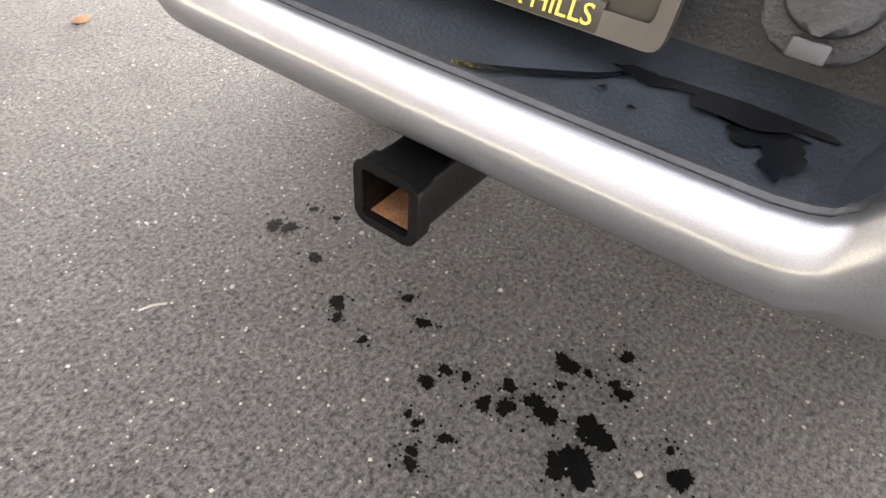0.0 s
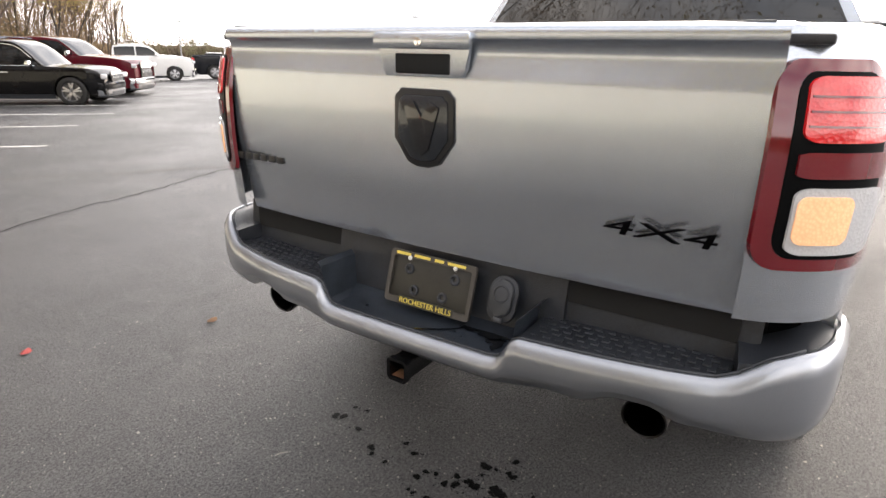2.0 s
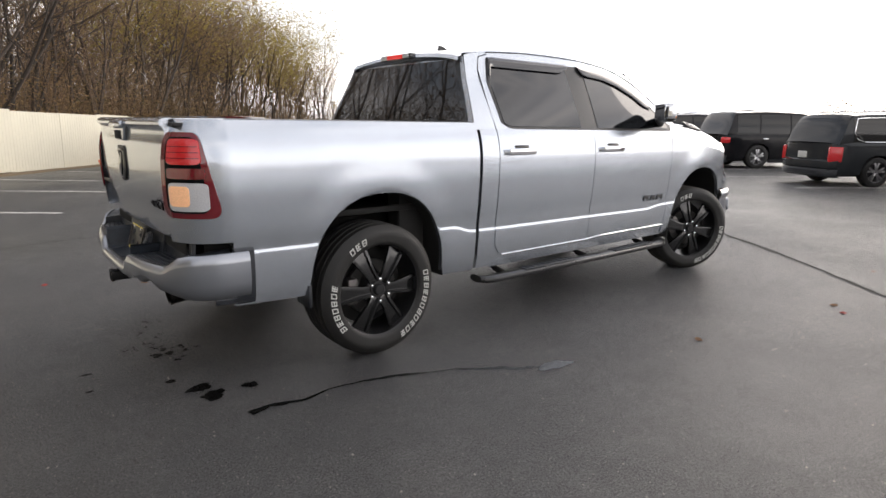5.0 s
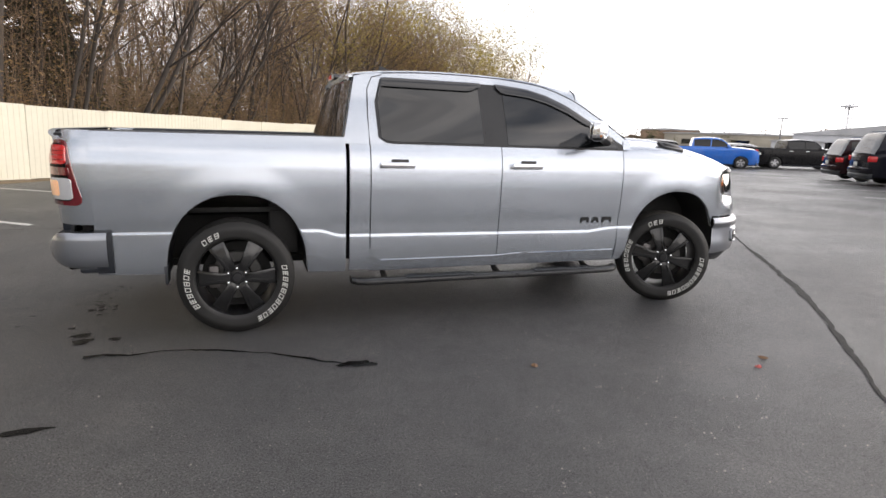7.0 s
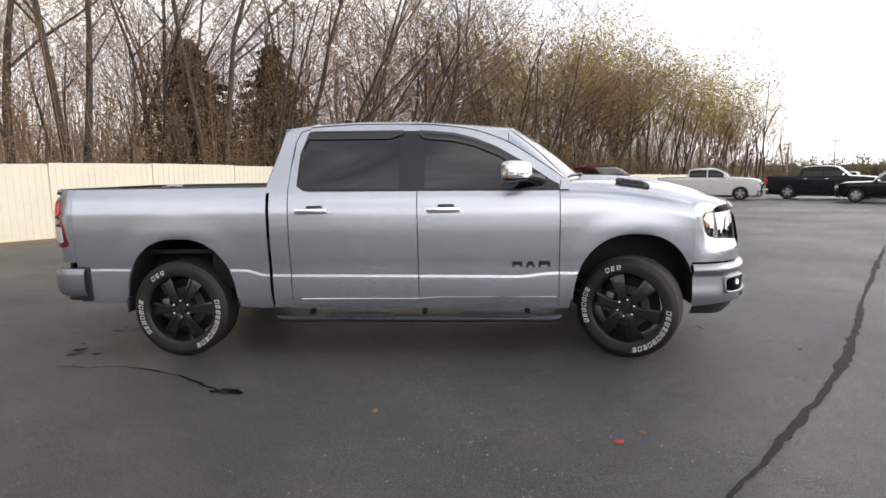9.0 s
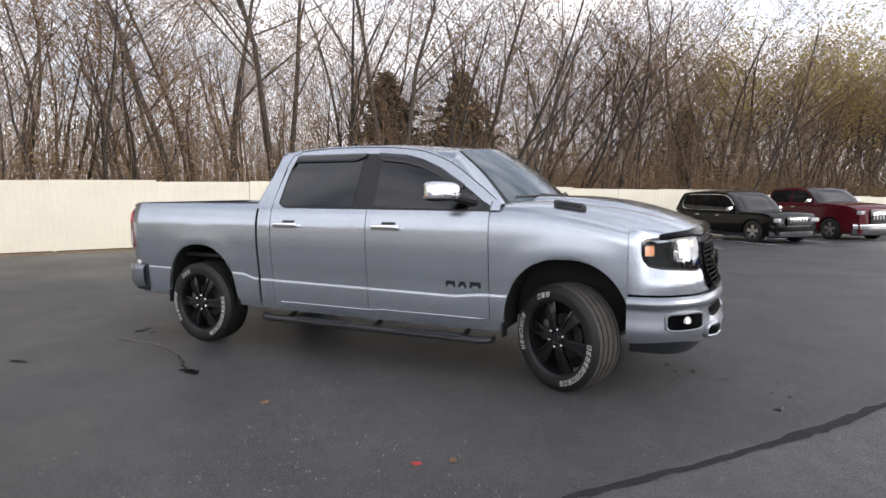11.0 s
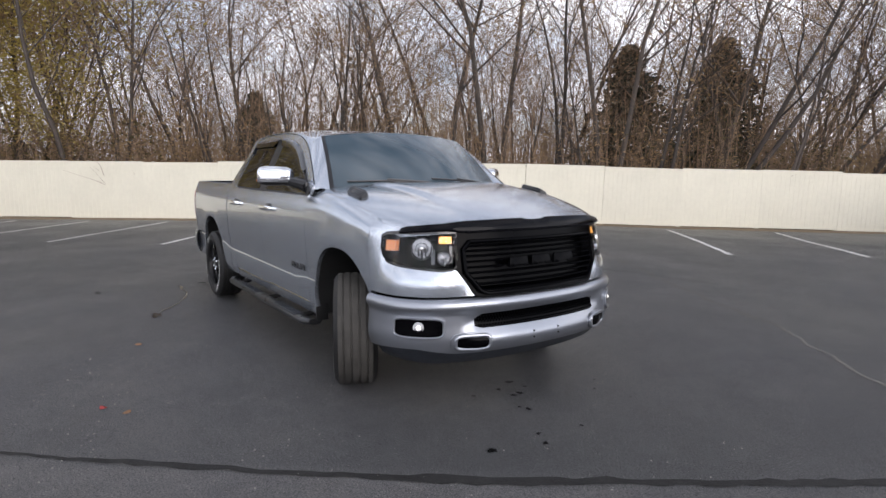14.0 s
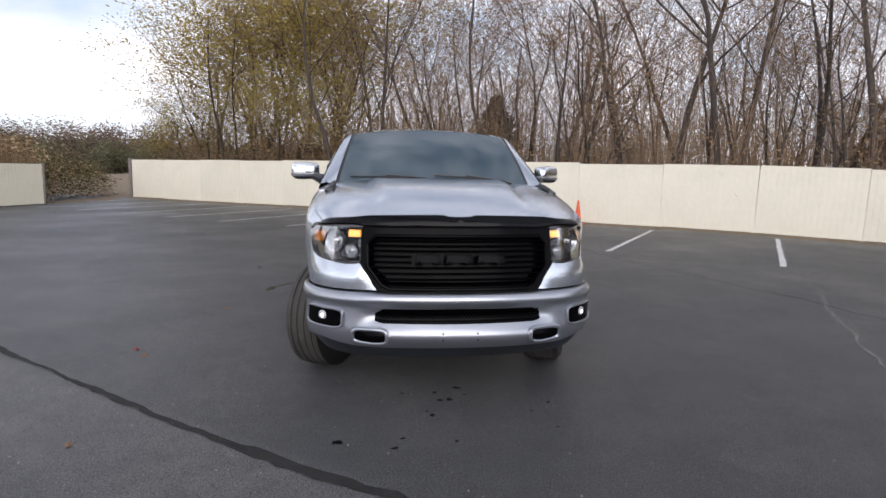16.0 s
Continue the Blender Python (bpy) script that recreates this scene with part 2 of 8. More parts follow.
def faceted_lamp(name, color, glow):
    """A lit lens whose moulded facets break up the glow."""
    m = lamp_glass(name, color, glow)
    n, l, b = kit(m)
    co = n.new("ShaderNodeTexCoord")
    v = n.new("ShaderNodeTexVoronoi")
    v.inputs["Scale"].default_value = 130
    l.new(co.outputs["Object"], v.inputs["Vector"])
    r = n.new("ShaderNodeMapRange")
    r.inputs["From Max"].default_value = 0.7
    r.inputs["To Min"].default_value, r.inputs["To Max"].default_value = glow * 1.25, glow * 0.6
    l.new(v.outputs["Distance"], r.inputs["Value"])
    l.new(r.outputs[0], b.inputs["Emission Strength"])
    bp = n.new("ShaderNodeBump")
    bp.inputs["Strength"].default_value, bp.inputs["Distance"].default_value = 0.2, 0.006
    l.new(v.outputs["Distance"], bp.inputs["Height"])
    l.new(bp.outputs["Normal"], b.inputs["Normal"])
    return m


SILVER = paint("silver_paint", (0.51, 0.55, 0.605), 0.86, 0.27)
BLACK_GLOSS = material("black_gloss", (0.008, 0.008, 0.009), 0.12, 0, 0.6)
BLACK_SATIN = varied("black_satin", (0.012, 0.012, 0.013), 0.32, 0, 0, 6, 0.3)
PLASTIC = varied("dark_plastic", (0.021, 0.024, 0.030), 0.38, 0, 0, 14, 0.45, 0.25, 260)
UNDER = varied("underbody", (0.006, 0.0055, 0.005), 0.75, 0, 0, 5, 0.4, 0.3, 60)
LINER = varied("wheel_liner", (0.009, 0.0085, 0.008), 0.8, 0, 0, 7, 0.5, 0.3, 120)
RUBBER = varied("tyre_rubber", (0.0085, 0.008, 0.0075), 0.6, 0, 0, 9, 0.4, 0.35, 160)
TREAD = varied("tread_rubber", (0.05, 0.046, 0.04), 0.8, 0, 0, 9, 0.45, 0.4, 130)
CHROME = material("chrome", (0.82, 0.83, 0.85), 0.07, 1.0)
STEEL = varied("worn_steel", (0.16, 0.15, 0.145), 0.5, 0.9, 0, 12, 0.4, 0.2, 120)
TINT = material("tinted_glass", (0.006, 0.007, 0.008), 0.02, 0, 0.3, 0.6)
WHITE_MARK = varied("white_lettering", (0.66, 0.66, 0.63), 0.7, 0, 0, 30, 0.2)
RED_LENS = faceted_lamp("red_lens", (0.50, 0.012, 0.016), 0.16)
RED_DARK = lamp_glass("dark_red_lens", (0.14, 0.006, 0.011))
RED_LIT = lamp_glass("lit_red_lens", (0.75, 0.03, 0.03), 0.35)
AMBER_LIT = faceted_lamp("lit_amber_lens", (1.0, 0.42, 0.06), 1.35)
TAIL_SIGNAL = faceted_lamp("tail_signal_lens", (0.80, 0.44, 0.24), 0.3)
AMBER = lamp_glass("amber_lens", (0.62, 0.19, 0.03), 0.12)
CLEAR_LENS = faceted_lamp("clear_lens", (0.5, 0.5, 0.51), 0.0)
LAMP_LIT = lamp_glass("lit_lamp", (1.0, 0.95, 0.86), 2.5)
REFLECTOR = material("lamp_reflector", (0.5, 0.51, 0.53), 0.16, 1.0)
YELLOW = varied("yellow_print", (0.72, 0.56, 0.10), 0.5, 0, 0, 30, 0.15)
RUST = varied("rust", (0.16, 0.07, 0.03), 0.9, 0, 0, 40, 0.5, 0.5, 200)
GAP = material("shut_line", (0.006, 0.006, 0.006), 0.9)


def thin_leaf(m, share=0.45):
    """Lets light through a leaf as well as off it."""
    n, l, b = kit(m)
    out = next(x for x in n if x.type == "OUTPUT_MATERIAL")
    tr = n.new("ShaderNodeBsdfTranslucent")
    mx = n.new("ShaderNodeMixShader")
    mx.inputs[0].default_value = share
    if b.inputs["Base Color"].links:
        l.new(b.inputs["Base Color"].links[0].from_socket, tr.inputs["Color"])
    l.new(b.outputs[0], mx.inputs[1])
    l.new(tr.outputs[0], mx.inputs[2])
    l.new(mx.outputs[0], out.inputs["Surface"])
    return m

# ---- ground, fence, painted lines ----
FENCE_TURN = 54.0


def along(s, d=0.0, z=0.0):
    """A place s metres along the fence and d metres behind it."""
    x, y = -9.9 + 0.588 * s - 0.809 * d, 7.6 + 0.809 * s + 0.588 * d
    return (x, y, z + ground_z(x, y))


def ground_z(x, y):
    """The lot falls away gently on its far side."""
    k = max(0.0, y - 7.0)
    return -0.022 * min(k, 60.0) * min(1.0, k / 6.0)


def asphalt_material():
    m = material("asphalt", (0.05, 0.05, 0.05), 0.6, spec=0.8)
    n, l, b = kit(m)
    b.inputs["Diffuse Roughness"].default_value = 1.0
    co = n.new("ShaderNodeTexCoord")
    v = co.outputs["Object"]
    big = noise_node(n, l, 0.16, 6, v, 0.6)
    mid = noise_node(n, l, 1.1, 8, v, 0.65)
    fine = noise_node(n, l, 105, 5, v, 0.85)
    base = ramp_node(n, l, mid.outputs["Fac"], [(0.3, (0.033, 0.034, 0.037)), (0.55, (0.047, 0.048, 0.050)), (0.75, (0.068, 0.067, 0.066))]).outputs["Color"]
    worn = ramp_node(n, l, big.outputs["Fac"], [(0.35, (0.66, 0.67, 0.69)), (0.65, (1.16, 1.14, 1.12))]).outputs["Color"]
    c = mix_node(n, l, "MULTIPLY", 1.0, base, worn)
    grain = ramp_node(n, l, fine.outputs["Fac"], [(0.32, (0.18, 0.18, 0.18)), (0.5, (1, 1, 1)), (0.68, (2.7, 2.6, 2.5))]).outputs["Color"]
    c = mix_node(n, l, "MULTIPLY", 0.85, c, grain)
    patchy = noise_node(n, l, 7, 6, v, 0.7)
    c = mix_node(n, l, "MULTIPLY", 1.0, c, ramp_node(n, l, patchy.outputs["Fac"], [(0.35, (0.78, 0.78, 0.79)), (0.65, (1.22, 1.21, 1.2))]).outputs["Color"])
    # small dark pits between the stones
    pits = noise_node(n, l, 42, 6, v, 0.7)
    pit = ramp_node(n, l, pits.outputs["Fac"], [(0.36, (0.28, 0.28, 0.28)), (0.46, (1.04, 1.04, 1.04))]).outputs["Color"]
    c = mix_node(n, l, "MULTIPLY", 1.0, c, pit)
    # the older lane beyond the tar seam is paler and coarser
    sep = n.new("ShaderNodeSeparateXYZ")
    l.new(v, sep.inputs[0])
    side = n.new("ShaderNodeMath")
    side.operation = "MULTIPLY_ADD"
    side.inputs[1].default_value = 0.79
    l.new(sep.outputs["X"], side.inputs[0])
    sy = n.new("ShaderNodeMath")
    sy.operation = "MULTIPLY"
    sy.inputs[1].default_value = -0.613
    l.new(sep.outputs["Y"], sy.inputs[0])
    l.new(sy.outputs[0], side.inputs[2])
    lane = n.new("ShaderNodeMapRange")
    lane.inputs["From Min"].default_value, lane.inputs["From Max"].default_value = 3.28, 3.46
    l.new(side.outputs[0], lane.inputs["Value"])
    old = mix_node(n, l, "MULTIPLY", 1.0, c, (1.78, 1.72, 1.65))
    c = mix_node(n, l, "MIX", lane.outputs[0], c, old)
    # scattered pale chips of stone
    vor = n.new("ShaderNodeTexVoronoi")
    vor.inputs["Scale"].default_value = 52
    vor.inputs["Randomness"].default_value = 1.0
    l.new(v, vor.inputs["Vector"])
    chip = n.new("ShaderNodeMath")
    chip.operation = "LESS_THAN"
    chip.inputs[1].default_value = 0.13
    l.new(vor.outputs["Distance"], chip.inputs[0])
    pick = n.new("ShaderNodeSeparateColor")
    l.new(vor.outputs["Color"], pick.inputs[0])
    rare = n.new("ShaderNodeMath")
    rare.operation = "GREATER_THAN"
    rare.inputs[1].default_value = 0.62
    l.new(pick.outputs["Red"], rare.inputs[0])
    both = n.new("ShaderNodeMath")
    both.operation = "MULTIPLY"
    l.new(chip.outputs[0], both.inputs[0])
    l.new(rare.outputs[0], both.inputs[1])
    c = mix_node(n, l, "MIX", both.outputs[0], c, (0.34, 0.32, 0.29))
    l.new(c, b.inputs["Base Color"])
    # damp sheen in broad patches
    wet = noise_node(n, l, 0.35, 5, v, 0.6)
    rr = n.new("ShaderNodeMapRange")
    rr.inputs["From Min"].default_value, rr.inputs["From Max"].default_value = 0.35, 0.65
    rr.inputs["To Min"].default_value, rr.inputs["To Max"].default_value = 0.37, 0.54
    l.new(wet.outputs["Fac"], rr.inputs["Value"])
    l.new(rr.outputs[0], b.inputs["Roughness"])
    # damp stones shine, the pits between them do not
    gl = n.new("ShaderNodeMapRange")
    gl.inputs["From Min"].default_value, gl.inputs["From Max"].default_value = 0.36, 0.64
    gl.inputs["To Min"].default_value, gl.inputs["To Max"].default_value = 0.05, 1.3
    l.new(fine.outputs["Fac"], gl.inputs["Value"])
    l.new(gl.outputs[0], b.inputs["Specular IOR Level"])
    bp = n.new("ShaderNodeBump")
    bp.inputs["Strength"].default_value, bp.inputs["Distance"].default_value = 1.0, 0.0115
    l.new(fine.outputs["Fac"], bp.inputs["Height"])
    l.new(bp.outputs["Normal"], b.inputs["Normal"])
    return m


ASPHALT = asphalt_material()
LINE_PAINT = varied("line_paint", (0.62, 0.61, 0.58), 0.7, 0, 0, 9, 0.3, 0.4, 150)
TAR = varied("tar_seam", (0.030, 0.029, 0.028), 0.7, 0, 0, 8, 0.5, 0.5, 70, spec=0.12)
PALE_CRACK = varied("pale_crack", (0.145, 0.135, 0.12), 0.9, 0, 0, 10, 0.4, 0.5, 90)
CREAM = varied("cream_fence_paint", (0.685, 0.65, 0.525), 0.65, 0, 0, 0.9, 0.07, 0.12, 60, per_object=0.05)
VERGE = varied("verge_litter", (0.19, 0.14, 0.085), 0.95, 0, 0, 5, 0.55, 0.6, 70)


def build_ground():
    bm = bmesh.new()
    xs = [-1500, -300, -90, -60, -45, -30, -20, -12, -6, 0, 6, 12, 20, 30, 45, 60, 90, 300, 1500]
    ys = [-1500, -300, -90, -40, -20, -8, 0, 7, 8, 9, 10, 11, 12, 13, 16, 20, 28, 40, 55, 67, 90, 300, 1500]
    grid(bm, [[(x, y, ground_z(x, y)) for y in ys] for x in xs], flip=True)
    single("ground", bm, ASPHALT, "dark worn asphalt of a car park", "ground", kind="structure")
    # leaf-strewn verge at the fence's foot and the bank behind it
    bm = bmesh.new()
    rnd = random.Random(4)
    rows = []
    for s in np.linspace(-60, 62, 240):
        a = 0.35 + 0.25 * rnd.random()
        rows.append([Vector(along(s, d, z)) for d, z in ((-a, 0.004), (-a * 0.5, 0.02), (0, 0.03), (2, 0.06), (10, 0.3), (40, 1.2), (90, 2.5))])
    grid(bm, rows)
    single("verge", bm, VERGE, "strip of dead leaves and weeds along the fence", "verge", kind="structure")


def strip(pts, half, z, wobble=0.0, seed=1, step=0.08):
    """A flat ribbon along points on the ground, with an uneven edge."""
    rnd = random.Random(seed)
    run = []
    for (x0, y0), (x1, y1) in zip(pts, pts[1:]):
        n = max(2, int(math.hypot(x1 - x0, y1 - y0) / step))
        run += [(x0 + (x1 - x0) * k / n, y0 + (y1 - y0) * k / n) for k in range(n)]
    run.append(pts[-1])
    bm = bmesh.new()
    rows = []
    drift = 0.0
    for i, (x, y) in enumerate(run):
        a, b = run[max(0, i - 1)], run[min(len(run) - 1, i + 1)]
        k = math.hypot(b[0] - a[0], b[1] - a[1]) or 1
        nx, ny = -(b[1] - a[1]) / k, (b[0] - a[0]) / k
        drift = 0.85 * drift + rnd.uniform(-1, 1) * wobble
        h = half(i / len(run)) if callable(half) else half
        l, r = h * (1 + rnd.uniform(-0.35, 0.35) * (wobble > 0)), h * (1 + rnd.uniform(-0.35, 0.35) * (wobble > 0))
        px, py = x + nx * drift, y + ny * drift
        zz = ground_z(px, py) + z
        rows.append([(px + nx * l, py + ny * l, zz), (px, py, zz + 0.0015), (px - nx * r, py - ny * r, zz)])
    grid(bm, rows)
    return bm


def build_markings():
    for k, s in enumerate((-24.5, -22.2, -19.9, -17.6, -15.2, -12.9, -10.6, -8.15, -5.5, -2.6, 0.36, 3.4, 6.05, 8.75, 11.6, 14.4, 17.2, 20.0, 22.8)):
        lean = 0.15 + 0.03 * (s - 6) if s > 4 else 0.0
        a, b = along(s + 6.3 * min(0.3, lean), -1.0), along(s, (-7.3 if s > 4 else -6.4) + 0.12 * math.sin(k * 2.1))
        single("parking_line", strip([a[:2], b[:2]], 0.05, 0.004, 0.002, k), LINE_PAINT, "worn white painted parking line", "parking line", group="bay lines by the fence")
    for k in range(-3, 9):
        c = Vector((13.6 + 1.55 * k - 1.6, -3.2 + 2.38 * k + 1.0, 0))
        d = Vector((0.84, -0.545, 0))
        p, q = c - d * 2.6, c + d * 2.6
        single("parking_line", strip([p[:2], q[:2]], 0.05, 0.004, 0.002, 40 + k), LINE_PAINT, "worn white painted parking line", "parking line", group="bay lines of the far row")
    seam = [(-6.5, -13.2), (-1.2, -6.75), (1.46, -3.46), (2.37, -2.40), (2.98, -1.70), (3.58, -0.96), (3.95, -0.40), (4.9, 1.04), (7.9, 5.3), (12.0, 10.9), (22, 24)]
    single("tar_seam", strip(seam, lambda t: 0.028 + 0.009 * math.sin(t * 60) + 0.006 * math.sin(t * 173), 0.004, 0.010, 7), TAR, "dark tar-filled seam across the asphalt", "seam", kind="structure")
    single("pavement_crack", strip([(-4.2, 7.6), (-2.2, 6.55), (-1.35, 5.95), (0.74, 4.56), (1.22, 4.28), (2.72, 3.4), (3.67, 2.64), (5.2, 1.6)], 0.016, 0.003, 0.03, 8), PALE_CRACK, "pale ragged crack in the asphalt", "crack", kind="structure")
    single("pavement_crack", strip([(-6.8, 3.4), (-3.4, 4.0), (0.2, 4.9), (1.2, 5.1)], 0.010, 0.003, 0.03, 9), TAR, "thin dark crack in the asphalt", "crack", kind="structure")
    single("pavement_crack", strip([(3.0, 6.2), (5.5, 6.9), (7.4, 7.8)], 0.012, 0.003, 0.03, 19), TAR, "thin dark crack in the asphalt", "crack", kind="structure")


def fence_panel(w, h):
    """Close-set vertical boards with shallow grooves."""
    bm = bmesh.new()
    n = 17
    pitch = w / n
    rows = []
    for k in range(n):
        x = -w / 2 + k * pitch
        for a, d in ((0.0, 0.006), (0.006, 0.0), (pitch - 0.006, 0.0), (pitch, 0.006)):
            rows.append([(x + a, d, 0.05), (x + a, d, h * 0.5), (x + a, d, h)])
    grid(bm, rows, flip=True)
    rim(bm, (0, 1, 0), 0.025)
    return bm


def build_fence():
    fence = thing("fence", "long cream-painted board fence along the car park", "fence", kind="structure")
    rnd = random.Random(3)
    panels = [mesh_of("fence_panel", fence_panel(2.44, 1.84 + 0.012 * k), 20) for k in range(3)]
    s, k = -24.0, 0
    while s < 58:
        h = 1.0 if s < 20 else 0.9
        p = along(s + 1.22, rnd.uniform(-0.008, 0.008), rnd.uniform(-0.015, 0.015))
        tilt = math.degrees(math.atan2(along(s + 2.44)[2] - along(s)[2], 2.44))
        ob = part("fence_panel", panels[k % 3], CREAM, fence, m=pose(*p, rnd.uniform(-0.6, 0.6), -tilt, FENCE_TURN + rnd.uniform(-0.25, 0.25)))
        ob.scale.z = h
        part("post", mesh_post(), CREAM_POST, fence, m=pose(*along(s, 0.09)))
        s += 2.44
        k += 1
    part("end_post", boxed((0, 0, 0.95), (0.12, 0.12, 1.9), 0.01), GREY_WOOD, fence, "grey weathered end post", m=pose(*along(-24.15, 0.02), 0, 0, FENCE_TURN))
    # lower run of fence past the gap
    side_run = thing("fence", "shorter cream board fence beyond the gap", "fence", kind="structure")
    for k in range(6):
        c = Vector((-17.9, -12.8, 0)) + Vector((0.955, -0.30, 0)) * (1.22 + 2.44 * k)
        ob = part("fence_panel", panels[k % 3], CREAM, side_run, m=pose(c.x, c.y, 0, 0, 0, -17.4 + 180))
        ob.scale.z = 0.84
    part("end_post", boxed((0, 0, 0.8), (0.1, 0.1, 1.6), 0.01), GREY_WOOD, side_run, m=pose(-17.95, -12.8, 0))


_post = []


def mesh_post():
    if not _post:
        _post.append(mesh_of("post", boxed((0, 0, 0.88), (0.09, 0.09, 1.76), 0.006), 30))
    return _post[0]


CREAM_POST = varied("cream_post_paint", (0.62, 0.57, 0.45), 0.7, 0, 0, 4, 0.2)
GREY_WOOD = varied("grey_wood", (0.20, 0.18, 0.16), 0.85, 0, 0, 10, 0.4, 0.4, 60)
build_ground()
build_markings()
build_fence()

# ---- the silver pickup: x ahead, its right flank at -y ----
TRUCK = thing("pickup_truck", "silver crew-cab pickup truck with black wheels, parked on asphalt", "pickup truck")
TRUCK.scale.z = 1.01
TRUCK.location.z = 0.015
TYRE_R, STEER = 0.403, -26
AXLE_Z = TYRE_R - 0.0145
prof = curve((0.36, 0.955), (0.41, 0.972), (0.48, 0.990), (0.6, 1.0), (0.7, 1.003), (0.76, 1.007), (0.8, 1.013),
             (0.9, 1.022), (1.05, 1.03), (1.16, 1.028), (1.25, 1.015), (1.32, 0.993), (1.37, 0.97), (1.45, 0.93))
# height of the sharp ledge along the flank: it steps down at the doors
ledge_z = line((-3, 0.722), (-1.36, 0.714), (-1.24, 0.711), (-1.12, 0.672), (-0.86, 0.667), (0.2, 0.658), (1.0, 0.650), (1.17, 0.672), (1.28, 0.678), (2.6, 0.676))
taper = curve((-3, -0.012), (-2.6, -0.008), (-2.2, -0.002), (-1.2, 0), (1.2, 0), (1.7, 0), (2.1, -0.012), (2.36, -0.035), (2.5, -0.07))
REAR_ARCH, FRONT_ARCH = (-1.815, 0.468, 0.44, 0.535), (1.878, 0.478, 0.43, 0.553)


def arch_z(x, arch):
    cx, a, zc, b = arch
    q = min(1.0, abs(x - cx) / a)
    return zc + b * (1 - q**2.35) ** (1 / 2.2)


def ease(a, b, v):
    k = min(1.0, max(0.0, (v - a) / (b - a)))
    return k * k * (3 - 2 * k)


def flank(x, z):
    w = prof(z) + taper(x)
    u = z - ledge_z(x)
    w += 0.0035 * (1 - ease(-0.010, 0.010, u)) * math.exp(-((min(0.0, u) / 0.13) ** 2)) - 0.0015 * math.exp(-(((u - 0.012) / 0.02) ** 2))
    for cx, a, zc, b in (REAR_ARCH, FRONT_ARCH):
        r = math.hypot((x - cx) / a, max(0.0, z - zc) / b)
        e = (r - 1.0) * 0.5
        w += (0.007 * (1 - ease(0.03, 0.22, e)) - 0.004 * math.exp(-((e / 0.012) ** 2))) * min(1.0, max(0.0, (z - 0.36) / 0.25))
    return w


def flank_rows(x, a, b, nz):
    """Heights of a flank panel's rows, close together at the ledge."""
    zc = ledge_z(x)
    steps = [zc + o for o in (-0.018, -0.011, -0.006, -0.002, 0.002, 0.007, 0.012, 0.02, 0.03)]
    low = list(np.linspace(a, max(a + 0.004, zc - 0.026), 9))
    start = max(zc + 0.042, a + 0.016)
    high = list(np.linspace(start, max(b, start + 0.02), nz - 18)) if b > start else [start] * (nz - 18)
    out, last = [], a - 0.0006
    for z in low + steps + high:
        last = min(b, max(z, last + 0.0006))
        out.append(last)
    out[-1] = b
    return out


def flank_sheet(xs, lo, hi, nz, yf, side=-1, depth=0.03):
    bm = bmesh.new()
    grid(bm, [[(x, side * yf(x, z), z) for z in flank_rows(x, lo(x), hi(x), nz)] for x in xs], flip=side > 0)
    rim(bm, (0, -side, 0), depth)
    return bm


def arch_columns(arch, n=26):
    return [arch[0] - arch[1] * math.cos(math.pi * k / n) for k in range(n + 1)]


def plan_path(pts, n=80):
    """A smooth run through plan points; gives place(s), outward normal(s), s from 0 to 1."""
    fx, fy = (curve(*[(i, p[k]) for i, p in enumerate(pts)]) for k in (0, 1))
    us = np.linspace(0, len(pts) - 1, n)
    px, py = np.array([fx(u) for u in us]), np.array([fy(u) for u in us])
    run = np.r_[0, np.cumsum(np.hypot(np.diff(px), np.diff(py)))]
    run /= run[-1]

    def at(s):
        e = 1e-3
        a, b = max(0, s - e), min(1, s + e)
        x, y = np.interp(s, run, px), np.interp(s, run, py)
        tx, ty = np.interp(b, run, px) - np.interp(a, run, px), np.interp(b, run, py) - np.interp(a, run, py)
        k = math.hypot(tx, ty)
        return float(x), float(y), float(-ty / k), float(tx / k)

    return at


def wrap(path, ss, lo, hi, nz, off, side=-1, depth=0.02, out=1):
    """A panel round a corner of the car. off(s, z): how far outside the plan path."""
    bm = bmesh.new()
    rows = []
    for s in ss:
        x, y, nx, ny = path(s)
        row = []
        for t in np.linspace(0, 1, nz):
            z = lo(s) + (hi(s) - lo(s)) * t
            d = off(s, z) * out
            row.append((x + nx * d, side * (y + ny * d), z))
        rows.append(row)
    grid(bm, rows, flip=(side > 0) == (out > 0))
    if depth:
        x, y, nx, ny = path((ss[0] + ss[-1]) / 2)
        rim(bm, (-nx * out, -side * ny * out, 0), depth)
    return bm


# plan paths for the right side (y counted outwards)
FRONT = plan_path([(2.30, 1.0), (2.42, 0.992), (2.54, 0.965), (2.65, 0.908), (2.74, 0.82), (2.81, 0.70), (2.868, 0.50), (2.903, 0.26), (2.9125, 0.10), (2.9132, 0.0)])
REAR = plan_path([(-2.945, 0.80), (-2.925, 0.86), (-2.885, 0.925), (-2.82, 0.975), (-2.72, 1.0), (-2.58, 1.008)])
BUMPER_REAR = plan_path([(-3.08, 0.0), (-3.077, 0.25), (-3.066, 0.45), (-3.04, 0.65), (-2.995, 0.82), (-2.935, 0.935), (-2.86, 0.995), (-2.76, 1.02), (-2.63, 1.025)])


